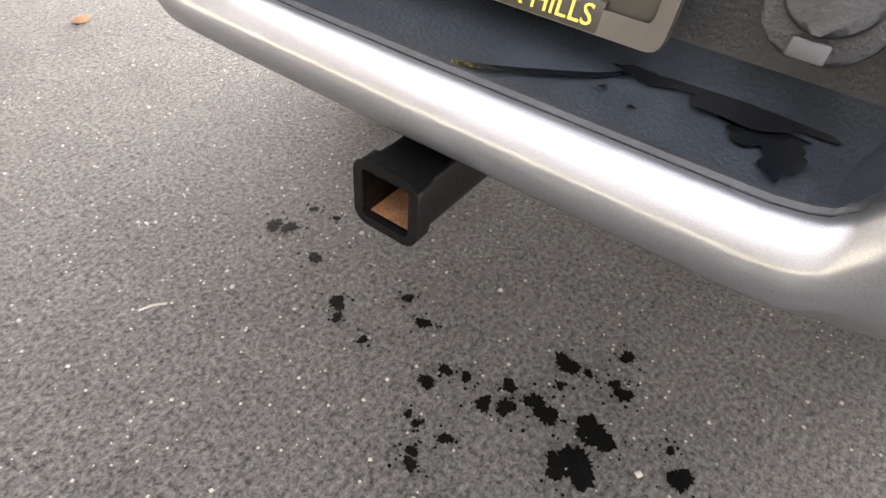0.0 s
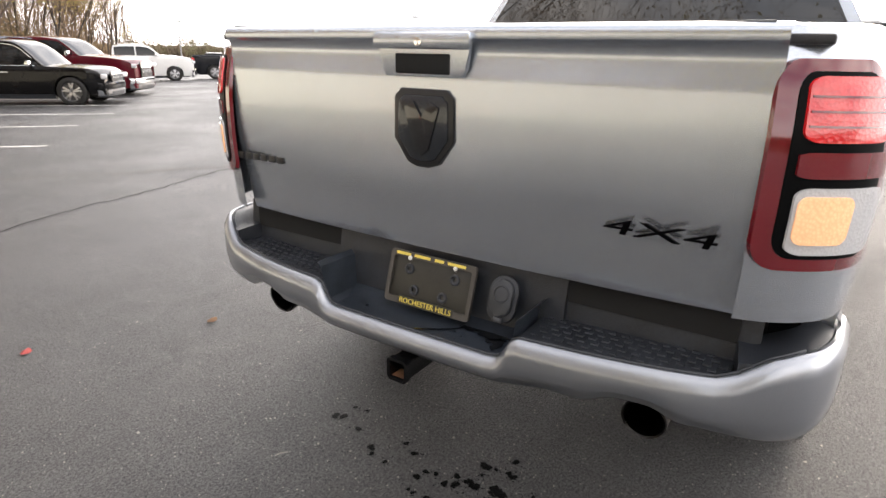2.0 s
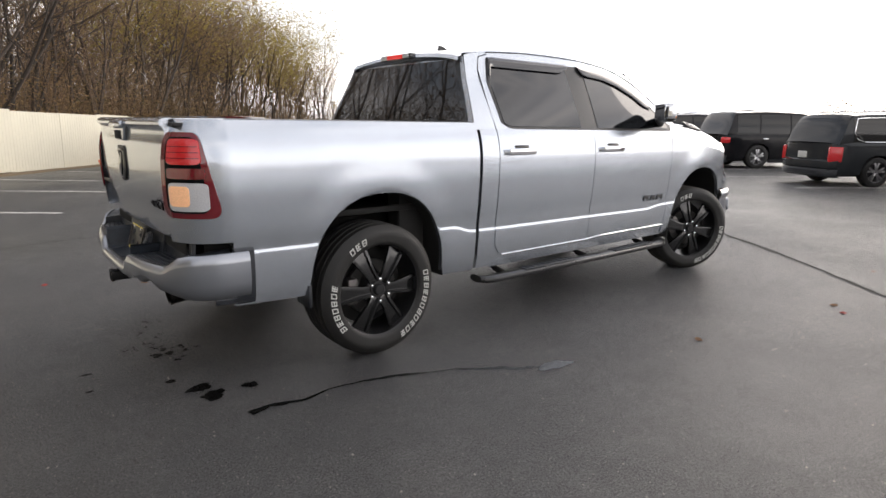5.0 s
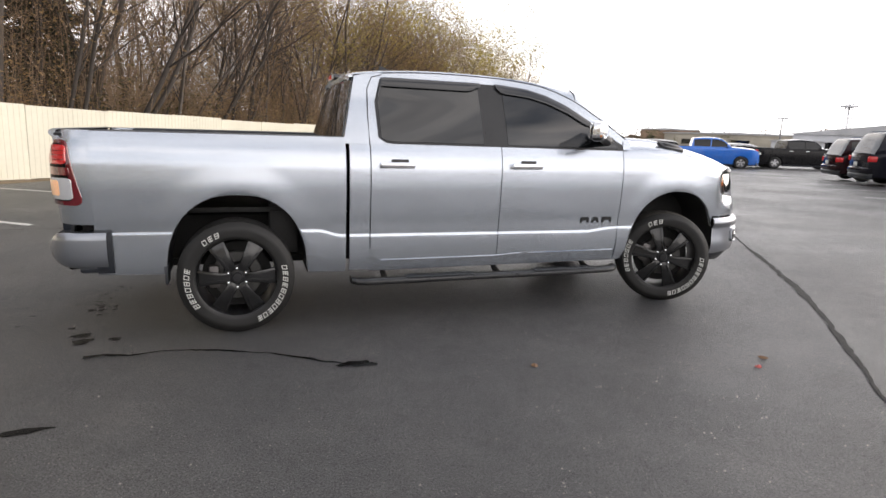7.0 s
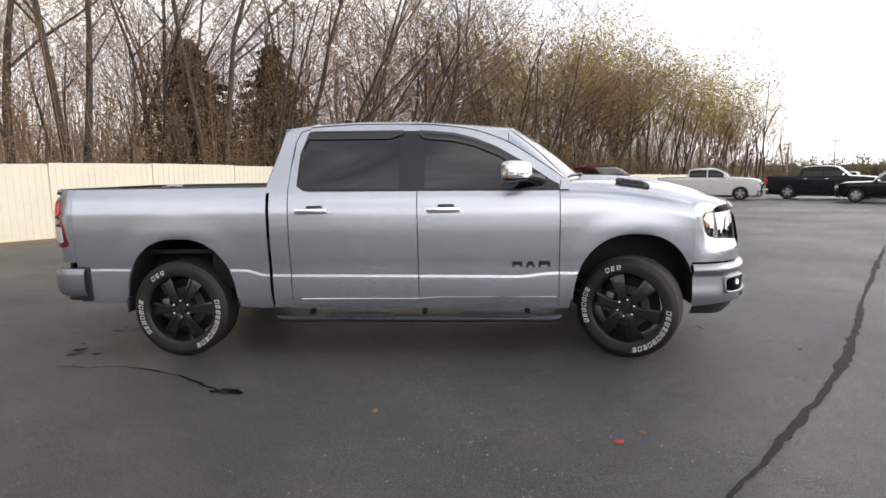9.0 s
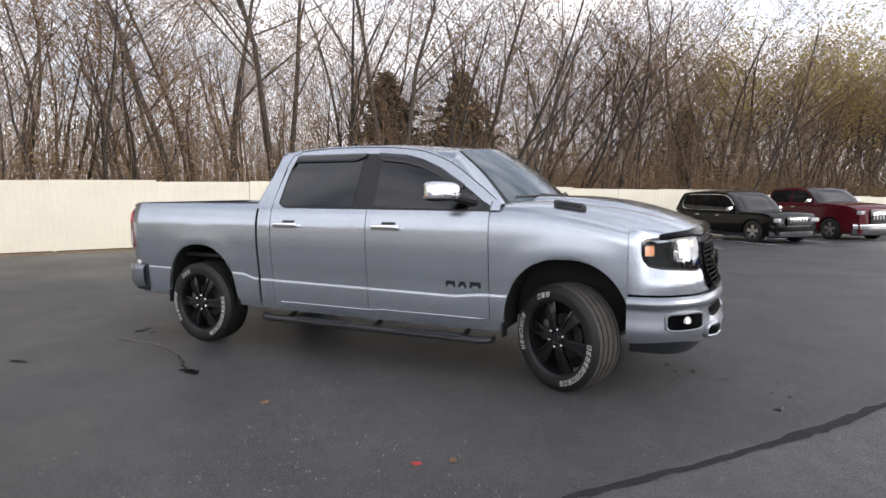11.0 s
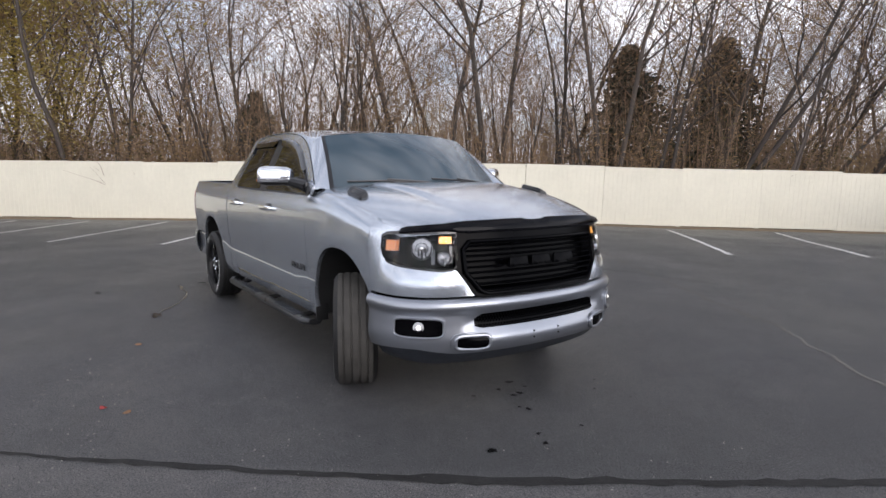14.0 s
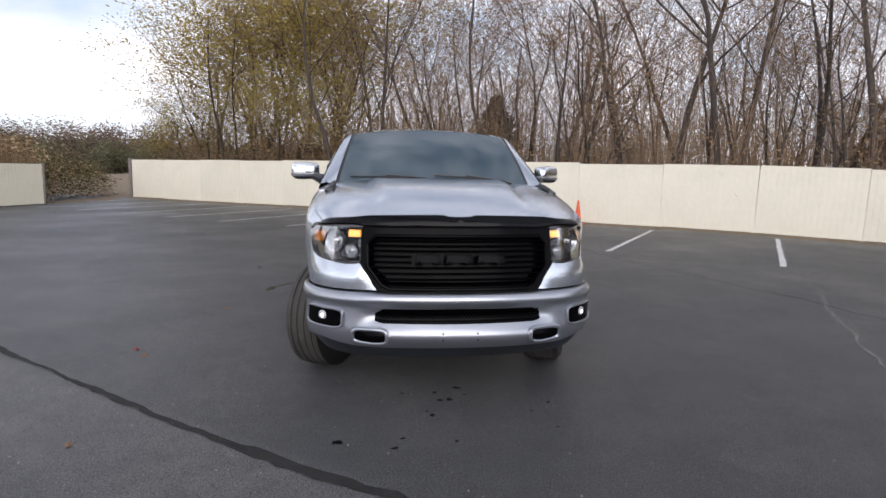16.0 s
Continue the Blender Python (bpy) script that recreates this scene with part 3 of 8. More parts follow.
def build_flank(side):
    word = "right" if side < 0 else "left"
    sill_r, top_bed = 0.43, 1.378
    # bed side
    xs = spread(-2.70, -1.062, 44, arch_columns(REAR_ARCH))
    lo = lambda x: max(arch_z(x, REAR_ARCH), sill_r) if abs(x - REAR_ARCH[0]) <= REAR_ARCH[1] else line((-2.8, 0.445), (-2.28, 0.43), (-1.34, 0.40), (-1.06, 0.39))(x)
    bm = flank_sheet(xs, lo, lambda x: top_bed, 44, flank, side, 0.03)
    part("bed_side", bm, SILVER, TRUCK)
    # rear corner of the bed
    dz = lambda sq, z: prof(z) - 1.02 + 0.0115 * min(1.0, max(0.0, (sq - 0.35) / 0.4))
    part("bed_corner", wrap(REAR, np.linspace(0.0, 0.748, 18), lambda sq: 0.782, lambda sq: top_bed, 44, dz, side, 0.0), SILVER, TRUCK)
    # flat top of the corner, turned down inside the bed
    bm = bmesh.new()
    rows = []
    for sq in np.linspace(0.0, 0.748, 12):
        x, y, nx, ny = REAR(sq)
        d = dz(sq, top_bed)
        k = sq / 0.748
        ix = -2.88 + 0.18 * k
        rows.append([(x + nx * d, side * (y + ny * d), top_bed), (x + nx * (d - 0.012), side * (y + ny * (d - 0.012)), top_bed + 0.005), (ix, side * (0.80 + 0.09 * k), top_bed + 0.004), (ix, side * (0.80 + 0.09 * k), 1.33)])
    grid(bm, rows, flip=side < 0)
    part("corner_cap", bm, SILVER, TRUCK)
    # rear corner of the cab, doors and sill
    part("cab_corner", flank_sheet(spread(-1.035, -0.885, 8), lambda x: 0.40, lambda x: 1.333, 40, flank, side, 0.03), SILVER, TRUCK)
    bottom = lambda x: 0.472 + 0.012 * (x > 0.2)
    round_rear = lambda x: bottom(x) + 0.09 * max(0.0, 1 - (x + 0.877) / 0.09) ** 2
    door_r = part("rear_door", flank_sheet(spread(-0.877, 0.162, 14, (-0.87, -0.86, -0.845, -0.83, -0.81)), round_rear, lambda x: 1.333, 40, flank, side, 0.03), SILVER, TRUCK)
    door_f = part("front_door", flank_sheet(spread(0.169, 1.285, 24), bottom, lambda x: 1.333, 40, flank, side, 0.03), SILVER, TRUCK)
    part("sill", sheet(spread(-0.884, 1.40, 8), lambda x: 0.385, lambda x: min(0.60, round_rear(x) - 0.004), 8, lambda x, z: flank(x, z) - 0.008, side, 0.05), SILVER, TRUCK)
    for x0, door in ((-0.817, door_r), (0.241, door_f)):
        y = side * (flank(x0 + 0.13, 1.19) + 0.001)
        h = part("door_handle", boxed((x0 + 0.133, y + side * 0.028, 1.188), (0.262, 0.022, 0.046), 0.01), CHROME, door, "silver pull handle")
        part("recess", boxed((x0 + 0.155, y - side * 0.003, 1.205), (0.13, 0.012, 0.05), 0.004), BLACK_SATIN, door)
        for dx in (0.02, 0.245):
            part("handle_mount", boxed((x0 + dx, y + side * 0.01, 1.186), (0.03, 0.03, 0.034), 0.006), CHROME, door)
    # raised maker's lettering on the front door, as plain blocks
    for k, (u, w) in enumerate(((0.918, 0.078), (1.022, 0.078), (1.126, 0.092))):
        bm = bmesh.new()
        yy = side * (flank(u + w / 2, 0.748) + 0.001)
        outline = [(0, 0), (w * 0.16, 0.0), (w * 0.2, 0.02), (w * 0.8, 0.02), (w * 0.84, 0), (w, 0), (w, 0.05), (0, 0.05)] if k != 1 else [(0, 0), (w * 0.2, 0), (w * 0.34, 0.018), (w * 0.66, 0.018), (w * 0.8, 0), (w, 0), (w * 0.72, 0.05), (w * 0.28, 0.05)]
        if side > 0:
            outline = outline[::-1]
        prism(bm, outline, lambda a, b, c: (u + a, yy + side * c, 0.723 + b), 0.006)
        part("badge_block", bm, BLACK_GLOSS, door_f)
    # front fender
    xs = spread(1.292, 2.36, 24, arch_columns(FRONT_ARCH))
    lo = lambda x: arch_z(x, FRONT_ARCH) if x > FRONT_ARCH[0] - FRONT_ARCH[1] else 0.40
    part("front_fender", flank_sheet([x for x in xs if x <= 2.325], lo, fender_top, 44, fender_w, side, 0.03), SILVER, TRUCK)
    # arch liners
    for arch, w0 in ((REAR_ARCH, 0.995), (FRONT_ARCH, 0.985)):
        bm = bmesh.new()
        rows = []
        for k in range(33):
            a = math.pi * k / 32
            x = arch[0] + (arch[1] + 0.005) * -math.cos(a)
            z = arch_z(x, arch) + 0.004 if 0 < k < 32 else 0.40
            rows.append([(x, side * y, z) for y in (w0, 0.9, 0.8, 0.62)])
        grid(bm, rows)
        part("wheel_liner", bm, LINER, TRUCK, "black wheel-arch liner")
    bm = boxed((-1.78, side * 0.86, 0.855), (0.78, 0.06, 0.035), 0.006)
    box(bm, (-1.5, side * 0.80, 0.74), (0.2, 0.14, 0.42), 0.02)
    part("inner_brace", bm, UNDER, TRUCK)
    part("mud_flap", boxed((-2.29, side * 0.92, 0.425), (0.02, 0.16, 0.13), 0.006), PLASTIC, TRUCK, "black rear mud flap")
    part("mud_flap", boxed((1.392, side * 0.94, 0.42), (0.02, 0.10, 0.14), 0.006), UNDER, TRUCK)
    # bright ledge trim of the sill
    bm = bmesh.new()
    tube(bm, [(x, side * (flank(x, 0.476) + 0.002), 0.4705 + 0.012 * (x > 0.2)) for x in np.linspace(-0.8, 1.27, 12)], 0.005, 6)
    part("door_edge_trim", bm, CHROME, TRUCK)
    return door_r, door_f


def fender_top(x):
    t = min(1.0, max(0.0, (x - 1.34) / 1.178))
    return 1.356 - 0.2 * t**2.0


def fender_w(x, z):
    top = fender_top(x)
    q = max(0.0, (z - top + 0.14) / 0.14)
    return flank(x, min(z, 1.16)) - 0.068 * q**3 - max(0.0, z - 1.16) * 0.10


# ---- greenhouse ----
rail_z = curve((-1.06, 1.825), (-0.95, 1.838), (-0.67, 1.868), (-0.3, 1.882), (0.16, 1.872), (0.54, 1.835), (0.83, 1.745), (1.137, 1.56), (1.38, 1.385))
roof_zc = curve((-0.99, 1.87), (-0.9, 1.895), (-0.67, 1.92), (-0.3, 1.935), (0.16, 1.925), (0.54, 1.897), (0.98, 1.86))


def green_w(x, z):
    k = max(0.0, (z - 1.33) / 0.54)
    back = min(1.0, max(0.0, 0.15 - x))
    return 0.988 - 0.245 * k**1.1 - 0.05 * back * min(1.0, k * 1.6)


def back_x(z):
    return -1.065 + (z - 1.38) * 0.25


def shear(bm):
    for v in bm.verts:
        k = min(1.0, max(0.0, (-0.88 - v.co.x) / 0.16))
        v.co.x += (back_x(v.co.z) + 1.04) * k
    return bm


def screen_point(u, t):
    """The windscreen: u across, t from its foot to its head."""
    foot = Vector((1.60 - 0.235 * u * u, 0.845 * u, 1.418 - 0.03 * u * u))
    head = Vector((0.985 - 0.08 * u * u, 0.715 * u, 1.862 - 0.05 * u * u))
    p = foot.lerp(head, t)
    return p + Vector((0.55, 0, 0.83)) * 0.022 * math.sin(math.pi * t)


def window_low(x):
    return line((-0.80, 1.40), (-0.79, 1.375), (-0.74, 1.358), (0.05, 1.352), (1.27, 1.34))(x)


win_high = line((-0.80, 1.62), (-0.77, 1.785), (-0.74, 1.80), (0.19, 1.79), (0.45, 1.765), (0.62, 1.722), (0.80, 1.648), (1.08, 1.483), (1.27, 1.352))


def build_greenhouse():
    cab = part("cab_roof", roof_mesh(), SILVER, TRUCK)
    for side in (-1, 1):
        bm = shear(sheet(spread(-1.04, 1.37, 44), lambda x: 1.334, rail_z, 22, green_w, side, 0.0))
        part("window_surround", bm, SILVER, TRUCK)
        frame_top = lambda x: min(win_high(x) + 0.022, rail_z(x) - 0.012)
        part("window_trim", sheet(spread(-0.815, 1.285, 40), lambda x: window_low(x) - 0.016, lambda x: max(frame_top(x), window_low(x) + 0.002), 12, green_w, side, 0.006, 0.004), BLACK_SATIN, TRUCK, "black window trim")
        panes = ((-0.792, 0.020, "rear_window"), (0.225, 1.235, "front_window"))
        for x0, x1, name in panes:
            glass = part(name, sheet(spread(x0, x1, 24), window_low, lambda x: max(win_high(x), window_low(x) + 0.004), 12, green_w, side, 0.003, 0.0075), TINT, TRUCK, "dark tinted side window")
        # smoked rain visors over the side windows
        for x0, x1 in ((-0.79, 0.045), (0.17, 1.04)):
            bm = bmesh.new()
            rows = []
            for x in spread(x0, x1, 22):
                zt = min(win_high(x) + 0.03, rail_z(x) - 0.004)
                k = min(1, (x - x0) / 0.05, (x1 - x) / 0.10)
                zb = zt - 0.028 - 0.042 * max(0.05, k)
                row = [(x, side * (green_w(x, z) + o), z) for z, o in ((zt, 0.006), (zt - 0.012, 0.02), ((zt + zb) / 2, 0.027), (zb, 0.022))]
                rows.append(row)
            grid(bm, rows, flip=side < 0)
            rim(bm, (0, -side, 0), 0.004)
            part("rain_visor", bm, BLACK_GLOSS, TRUCK, "smoked plastic window visor")
        # shut lines up the door frames
        for pts in (((-0.884, 1.334), (-0.878, 1.55), (-0.862, 1.74), (-0.82, 1.825), (-0.74, 1.846)), ((1.287, 1.334), (1.30, 1.40))):
            bm = bmesh.new()
            tube(bm, [(x, side * (green_w(x, z) + 0.0005), z) for x, z in pts], 0.0035, 5)
            part("shut_line", bm, GAP, TRUCK)
        bm = bmesh.new()
        tube(bm, [(x, side * (green_w(x, rail_z(x) - 0.005) + 0.0), rail_z(x) - 0.004) for x in np.linspace(-0.74, 1.33, 40)], 0.004, 5)
        part("shut_line", bm, GAP, TRUCK)
    # windscreen
    bm = bmesh.new()
    grid(bm, [[screen_point(u, t) + Vector((0.5, 0, 0.8)) * 0.004 for t in np.linspace(0.0, 0.985, 14)] for u in np.linspace(-0.965, 0.965, 25)], flip=True)
    part("windscreen", bm, SCREEN, TRUCK, "sloping windscreen reflecting the sky")
    bm = bmesh.new()
    grid(bm, [[screen_point(u, t) for t in np.linspace(-0.05, 1.0, 14)] for u in np.linspace(-1, 1, 25)], flip=True)
    part("windscreen_frame", bm, BLACK_SATIN, TRUCK)
    # back of the cab, its window and high brake lamp
    bm = bmesh.new()
    grid(bm, [[(back_x(z) - 0.004 - 0.02 * (1 - (y / green_w(0, z)) ** 2), y, z) for z in np.linspace(1.30, 1.815, 10) for y in [v * green_w(-1, max(z, 1.334))]] for v in np.linspace(-1, 1, 21)])
    part("cab_back", bm, SILVER, TRUCK)
    bm = bmesh.new()
    grid(bm, [[(back_x(z) - 0.012 - 0.02 * (1 - (v * 0.95) ** 2), v * 0.945 * green_w(-1, z), z) for z in np.linspace(1.37, 1.80, 10)] for v in np.linspace(-1, 1, 21)])
    rim(bm, (1, 0, 0), 0.006)
    part("back_window", bm, TINT, TRUCK, "dark tinted rear window")
    lamp = part("high_brake_lamp", boxed((-1.0, 0, 1.855), (0.06, 0.40, 0.042), 0.008), BLACK_GLOSS, TRUCK)
    part("red_lens", boxed((-1.03, 0, 1.855), (0.02, 0.2, 0.032), 0.005), RED_LIT, lamp)
    for y in (-0.145, 0.145):
        part("cargo_lens", boxed((-1.03, y, 1.855), (0.02, 0.075, 0.03), 0.005), CLEAR_LENS, lamp)
    bm = bmesh.new()
    prism(bm, [(0, 0), (0.16, 0), (0.05, 0.055), (0.02, 0.06)], lambda a, b, c: (-0.62 + a, -0.012 + c, 1.918 + b), 0.024, 0.006)
    part("roof_aerial", bm, BLACK_SATIN, TRUCK, "small black roof fin aerial")
    # wipers
    for y0, y1 in ((-0.72, -0.12), (-0.02, 0.52)):
        bm = bmesh.new()
        pts = [screen_point(y / 0.845, t) + Vector((0.5, 0, 0.85)) * 0.018 for y, t in ((y1, -0.02), ((y0 + y1) / 2, 0.035), (y0, 0.055))]
        tube(bm, pts, 0.007, 6)
        tube(bm, [pts[0] + Vector((0.06, 0.12, -0.012)), pts[0] + Vector((0.0, 0.03, 0.012)), pts[1] + Vector((0, 0, 0.012))], 0.008, 6)
        part("wiper", bm, BLACK_SATIN, TRUCK, "black wiper")


def roof_mesh():
    bm = bmesh.new()
    rows = []
    n = 40
    for k in range(n + 1):
        t = k / n
        x = -0.955 + t * (0.905 + 0.955)
        half = []
        wr = min(0.715, green_w(x, rail_z(x)) - 0.022)
        for u in np.linspace(0, 1, 12):
            xx = x + 0.08 * t * (1 - u * u)
            half.append((xx, wr * u, roof_zc(xx) - (0.05 if x > 0.6 else 0.045) * u**2.2 - 0.012 * u**8))
        a = (x - 0.012, green_w(x, rail_z(x)), rail_z(x))
        b = half[-1]
        mid = tuple((p + q) / 2 + o for p, q, o in zip(a, b, (0, 0.008, 0.012)))
        right = half + [mid, a]
        rows.append([(p[0], -p[1], p[2]) for p in right[::-1]] + right[1:])
    grid(bm, rows, flip=True)
    # pillars beside the windscreen
    for side in (-1, 1):
        rows = []
        for t in np.linspace(1.0, -0.03, 16):
            b = screen_point(1.0, t)
            x = b.x + 0.005
            z = min(rail_z(min(x, 1.38)), b.z)
            a = Vector((x - 0.012, green_w(x, z), z))
            mid = (a + b) / 2 + Vector((0.004, 0.012, 0.012))
            rows.append([(p.x, side * p.y, p.z) for p in (a, mid, b)])
        grid(bm, rows, flip=side < 0)
    # rear brow over the back window
    rows = []
    for u in np.linspace(-1, 1, 23):
        x0 = -0.955
        wq = (green_w(x0, rail_z(x0)) - 0.022) / 0.715
        z0 = roof_zc(x0) - 0.045 * abs(u) ** 2.2 - 0.012 * abs(u) ** 8
        rows.append([(x0, 0.715 * wq * u, z0), (x0 - 0.03, 0.722 * wq * u, z0 - 0.008), (-0.995 - 0.012 * (1 - u * u), 0.73 * wq * u, z0 - 0.035), (back_x(1.80) - 0.01, 0.74 * wq * u, 1.80)])
    grid(bm, rows)
    bmesh.ops.recalc_face_normals(bm, faces=bm.faces)
    return bm


# body silver made darker; the bumpers' dimmer light is put into the colour
DIMMED_SILVER = paint("dimmed_silver_paint", (0.31, 0.328, 0.362), 0.84, 0.33)
DEFLECTOR = material("smoked_acrylic", (0.003, 0.003, 0.004), 0.08, 0, 0, 0.12)
GRILLE_BLACK = material("grille_black", (0.0015, 0.0015, 0.002), 0.2, 0, 0, 0.05)
LAMP_HOUSING = material("lamp_housing", (0.004, 0.0042, 0.0045), 0.3, 0, 0, 0.04)
SMOKED_CHROME = material("smoked_chrome", (0.07, 0.072, 0.076), 0.16, 1.0)
LAMP_DIM = lamp_glass("daytime_lamp", (0.8, 0.8, 0.8), 0.3)


def cover_glass():
    """Thin clear plastic: see-through, with a gloss that grows at a slant."""
    m = bpy.data.materials.new("lens_cover")
    m.use_nodes = True
    n, l = m.node_tree.nodes, m.node_tree.links
    n.clear()
    out, mx = n.new("ShaderNodeOutputMaterial"), n.new("ShaderNodeMixShader")
    see, shine, fr = n.new("ShaderNodeBsdfTransparent"), n.new("ShaderNodeBsdfGlossy"), n.new("ShaderNodeFresnel")
    see.inputs["Color"].default_value = (0.92, 0.93, 0.94, 1)
    shine.inputs["Roughness"].default_value = 0.03
    fr.inputs["IOR"].default_value = 1.5
    half = n.new("ShaderNodeMath")
    half.operation = "MULTIPLY"
    half.inputs[1].default_value = 0.35
    l.new(fr.outputs[0], half.inputs[0])
    l.new(half.outputs[0], mx.inputs[0])
    l.new(see.outputs[0], mx.inputs[1])
    l.new(shine.outputs[0], mx.inputs[2])
    l.new(mx.outputs[0], out.inputs["Surface"])
    return m


LENS_COVER = cover_glass()
SCREEN = material("windscreen_glass", (0.045, 0.066, 0.080), 0.03, 0, 0.4, 0.6, 1.5)
for s in (-1, 1):
    build_flank(s)
build_greenhouse()


# ---- bonnet and front ----
def front_off(s, z):
    k = min(1.0, max(0.0, s / 0.17))
    k = k * k * (3 - 2 * k)
    return (1 - k) * (fender_w(2.30, z) - 1.0) + k * (-0.02 - (z - 0.74) * 0.19)


def bonnet_edge(v):
    """Front edge of the bonnet for v across, -1 to 1."""
    s = 0.19 + 0.81 * (1 - abs(v))
    x, y, nx, ny = FRONT(s)
    z = 1.158 + 0.035 * (1 - abs(v) ** 3)
    d = front_off(s, z)
    return Vector((x + nx * d, math.copysign(y + ny * d, v), z))


def bonnet_z(v, t):
    a = abs(v)
    # a raised middle with crisp shoulders that narrows to the front
    edge = 0.60 - 0.16 * t
    dome = 0.5 - 0.5 * math.tanh((a - edge) / 0.022)
    return 0.05 * (1 - a**7.0) + 0.024 * dome * (1 - t**3) - 0.010 * math.exp(-(((a - edge - 0.06) / 0.05) ** 2)) * (1 - t)


def bonnet_point(v, t):
    tip, f = bonnet_edge(1.0), bonnet_edge(v)
    bx, by = 1.625 - 0.285 * v * v, 0.91 * v
    x = bx + (f.x - bx) * t
    y = by + (f.y - by) * t
    xe = 1.34 + (tip.x - 1.34) * t
    ye = fender_w(min(xe, 2.33), fender_top(min(xe, 2.33))) - 0.004
    y += math.copysign((ye - (0.91 + (tip.y - 0.91) * t)) * abs(v) ** 4 * min(1.0, (1 - t) * 8), v)
    return Vector((x, y, 1.36 + (f.z - 1.36) * t**2.0 + bonnet_z(v, t) * (1 - t**4)))


def build_front():
    bm = bmesh.new()
    grid(bm, [[bonnet_point(v, t) for t in np.linspace(0, 1, 36)] for v in spread(-1, 1, 91)])
    rim(bm, (0, 0, -1), 0.05)
    bonnet = part("bonnet", bm, SILVER, TRUCK)
    for side in (-1, 1):
        # vent with a grille in the bonnet's shoulder
        p0, p1, p2 = bonnet_point(side * 0.89, 0.40), bonnet_point(side * 0.89, 0.49), bonnet_point(side * 0.93, 0.40)
        ux = (p1 - p0).normalized()
        uz = ux.cross((p2 - p0) * side).normalized()
        uz = uz if uz.z > 0 else -uz
        m = Matrix.Translation(p0 + uz * 0.014 + Vector((0, side * 0.012, 0))) @ Matrix((ux, uz.cross(ux), uz)).transposed().to_4x4() @ pose(0, 0, 0, side * -16, 0, 0)
        bm = bmesh.new()
        prism(bm, rounded(0.25, 0.078, 0.026), lambda a, b, c: m @ Vector((a + b * 0.35 * side, b, c - 0.022)), 0.028, 0.008)
        vent = part("bonnet_vent", bm, BLACK_SATIN, bonnet, "black bonnet vent")
        bm = bmesh.new()
        for k in range(-1, 2):
            box(bm, m @ Vector((0, k * 0.015, 0.0075)), (0.18, 0.006, 0.005), 0.002, m.to_3x3().to_4x4())
        part("slat", bm, BLACK_GLOSS, vent)
        # cheeks under and beside the headlamps
        top = lambda s: fender_top(FRONT(s)[0]) if s < 0.19 else line((0.19, 1.155), (1.0, 1.165))(s)
        cols = sorted({0.022, *np.linspace(0.03, s_at(0.53), 34), LAMP_OUT - 0.001, LAMP_OUT, LAMP_OUT + 0.006, LAMP_OUT + 0.012, LAMP_OUT + 0.02, LAMP_OUT + 0.04})
        def cheek_off(q, z):
            """The cheek swells gently between lamp and bumper."""
            low = lamp_low(max(q, LAMP_OUT))
            k = min(1.0, max(0.0, (z - 0.752) / (low - 0.752)))
            return front_off(q, z) + 0.016 * math.sin(math.pi * k) * ease(0.06, 0.17, q) * (1 - ease(s_at(0.66), s_at(0.55), q))

        part("front_cheek", wrap(FRONT, cols, lambda s: max(0.752, arch_z(FRONT(s)[0], FRONT_ARCH) if FRONT(s)[0] < 2.354 else 0), lambda s: min(top(s), lamp_low(s) - 0.001 if s >= LAMP_OUT else 2, line((0.0, 2), (s_at(0.68), 2), (s_at(0.652), 0.925), (s_at(0.53), 0.765))(s)), 26, cheek_off, side, 0.03), SILVER, TRUCK)
        # narrow strip of sheet metal between lamp and bonnet
        part("lamp_bridge", wrap(FRONT, np.linspace(LAMP_OUT - 0.002, s_at(0.60), 20), lambda s: lamp_high(s) + 0.002, lambda s: max(lamp_high(s) + 0.006, top(s)), 4, front_off, side, 0.03), SILVER, TRUCK)
        build_headlamp(side)
    # black surround, grille bars
    bm = bmesh.new()
    rows = []
    for v in np.linspace(-1, 1, 101):
        s = s_at(0.645) + (1 - s_at(0.645)) * (1 - abs(v))
        x, y, nx, ny = FRONT(s)
        low = line((0, 0.742), (0.50, 0.745), (0.535, 0.762), (0.655, 0.92), (0.70, 0.96))(y)
        rows.append([(x + nx * d, math.copysign(y + ny * d, v), z) for z in np.linspace(low, 1.19, 26) for d in [front_off(s, z) + 0.001 - 0.055 * (0.785 < z < 1.075 and y < line((0.78, 0.46), (0.9, 0.57), (1.04, 0.57), (1.08, 0.54))(z))]])
    grid(bm, rows)
    rim(bm, (-1, 0, 0), 0.05)
    grille = part("grille", bm, GRILLE_BLACK, TRUCK, "gloss black grille with horizontal bars")
    for k, z in enumerate((0.788, 0.824, 0.860, 0.896, 0.930, 0.965, 1.000, 1.032, 1.062)):
        reach = line((0.78, 0.46), (0.9, 0.572), (1.07, 0.56))(z)
        for lo, hi in (((-reach, -0.31), (0.31, reach)) if 0.91 < z < 0.97 else ((-reach, reach),)):
            bm = bmesh.new()
            rows = []
            for y in np.linspace(lo, hi, 28):
                x, nx, ny = front_at(abs(y))
                d = front_off(0.8, z) + 0.012
                rows.append([(x + nx * (d + o), y, z + h) for o, h in ((-0.045, -0.010), (0.000, -0.008), (0.008, -0.004), (0.009, 0.001), (0.004, 0.004), (-0.045, 0.0))])
            grid(bm, rows, flip=False)
            part("bar", bm, GRILLE_BLACK, grille)
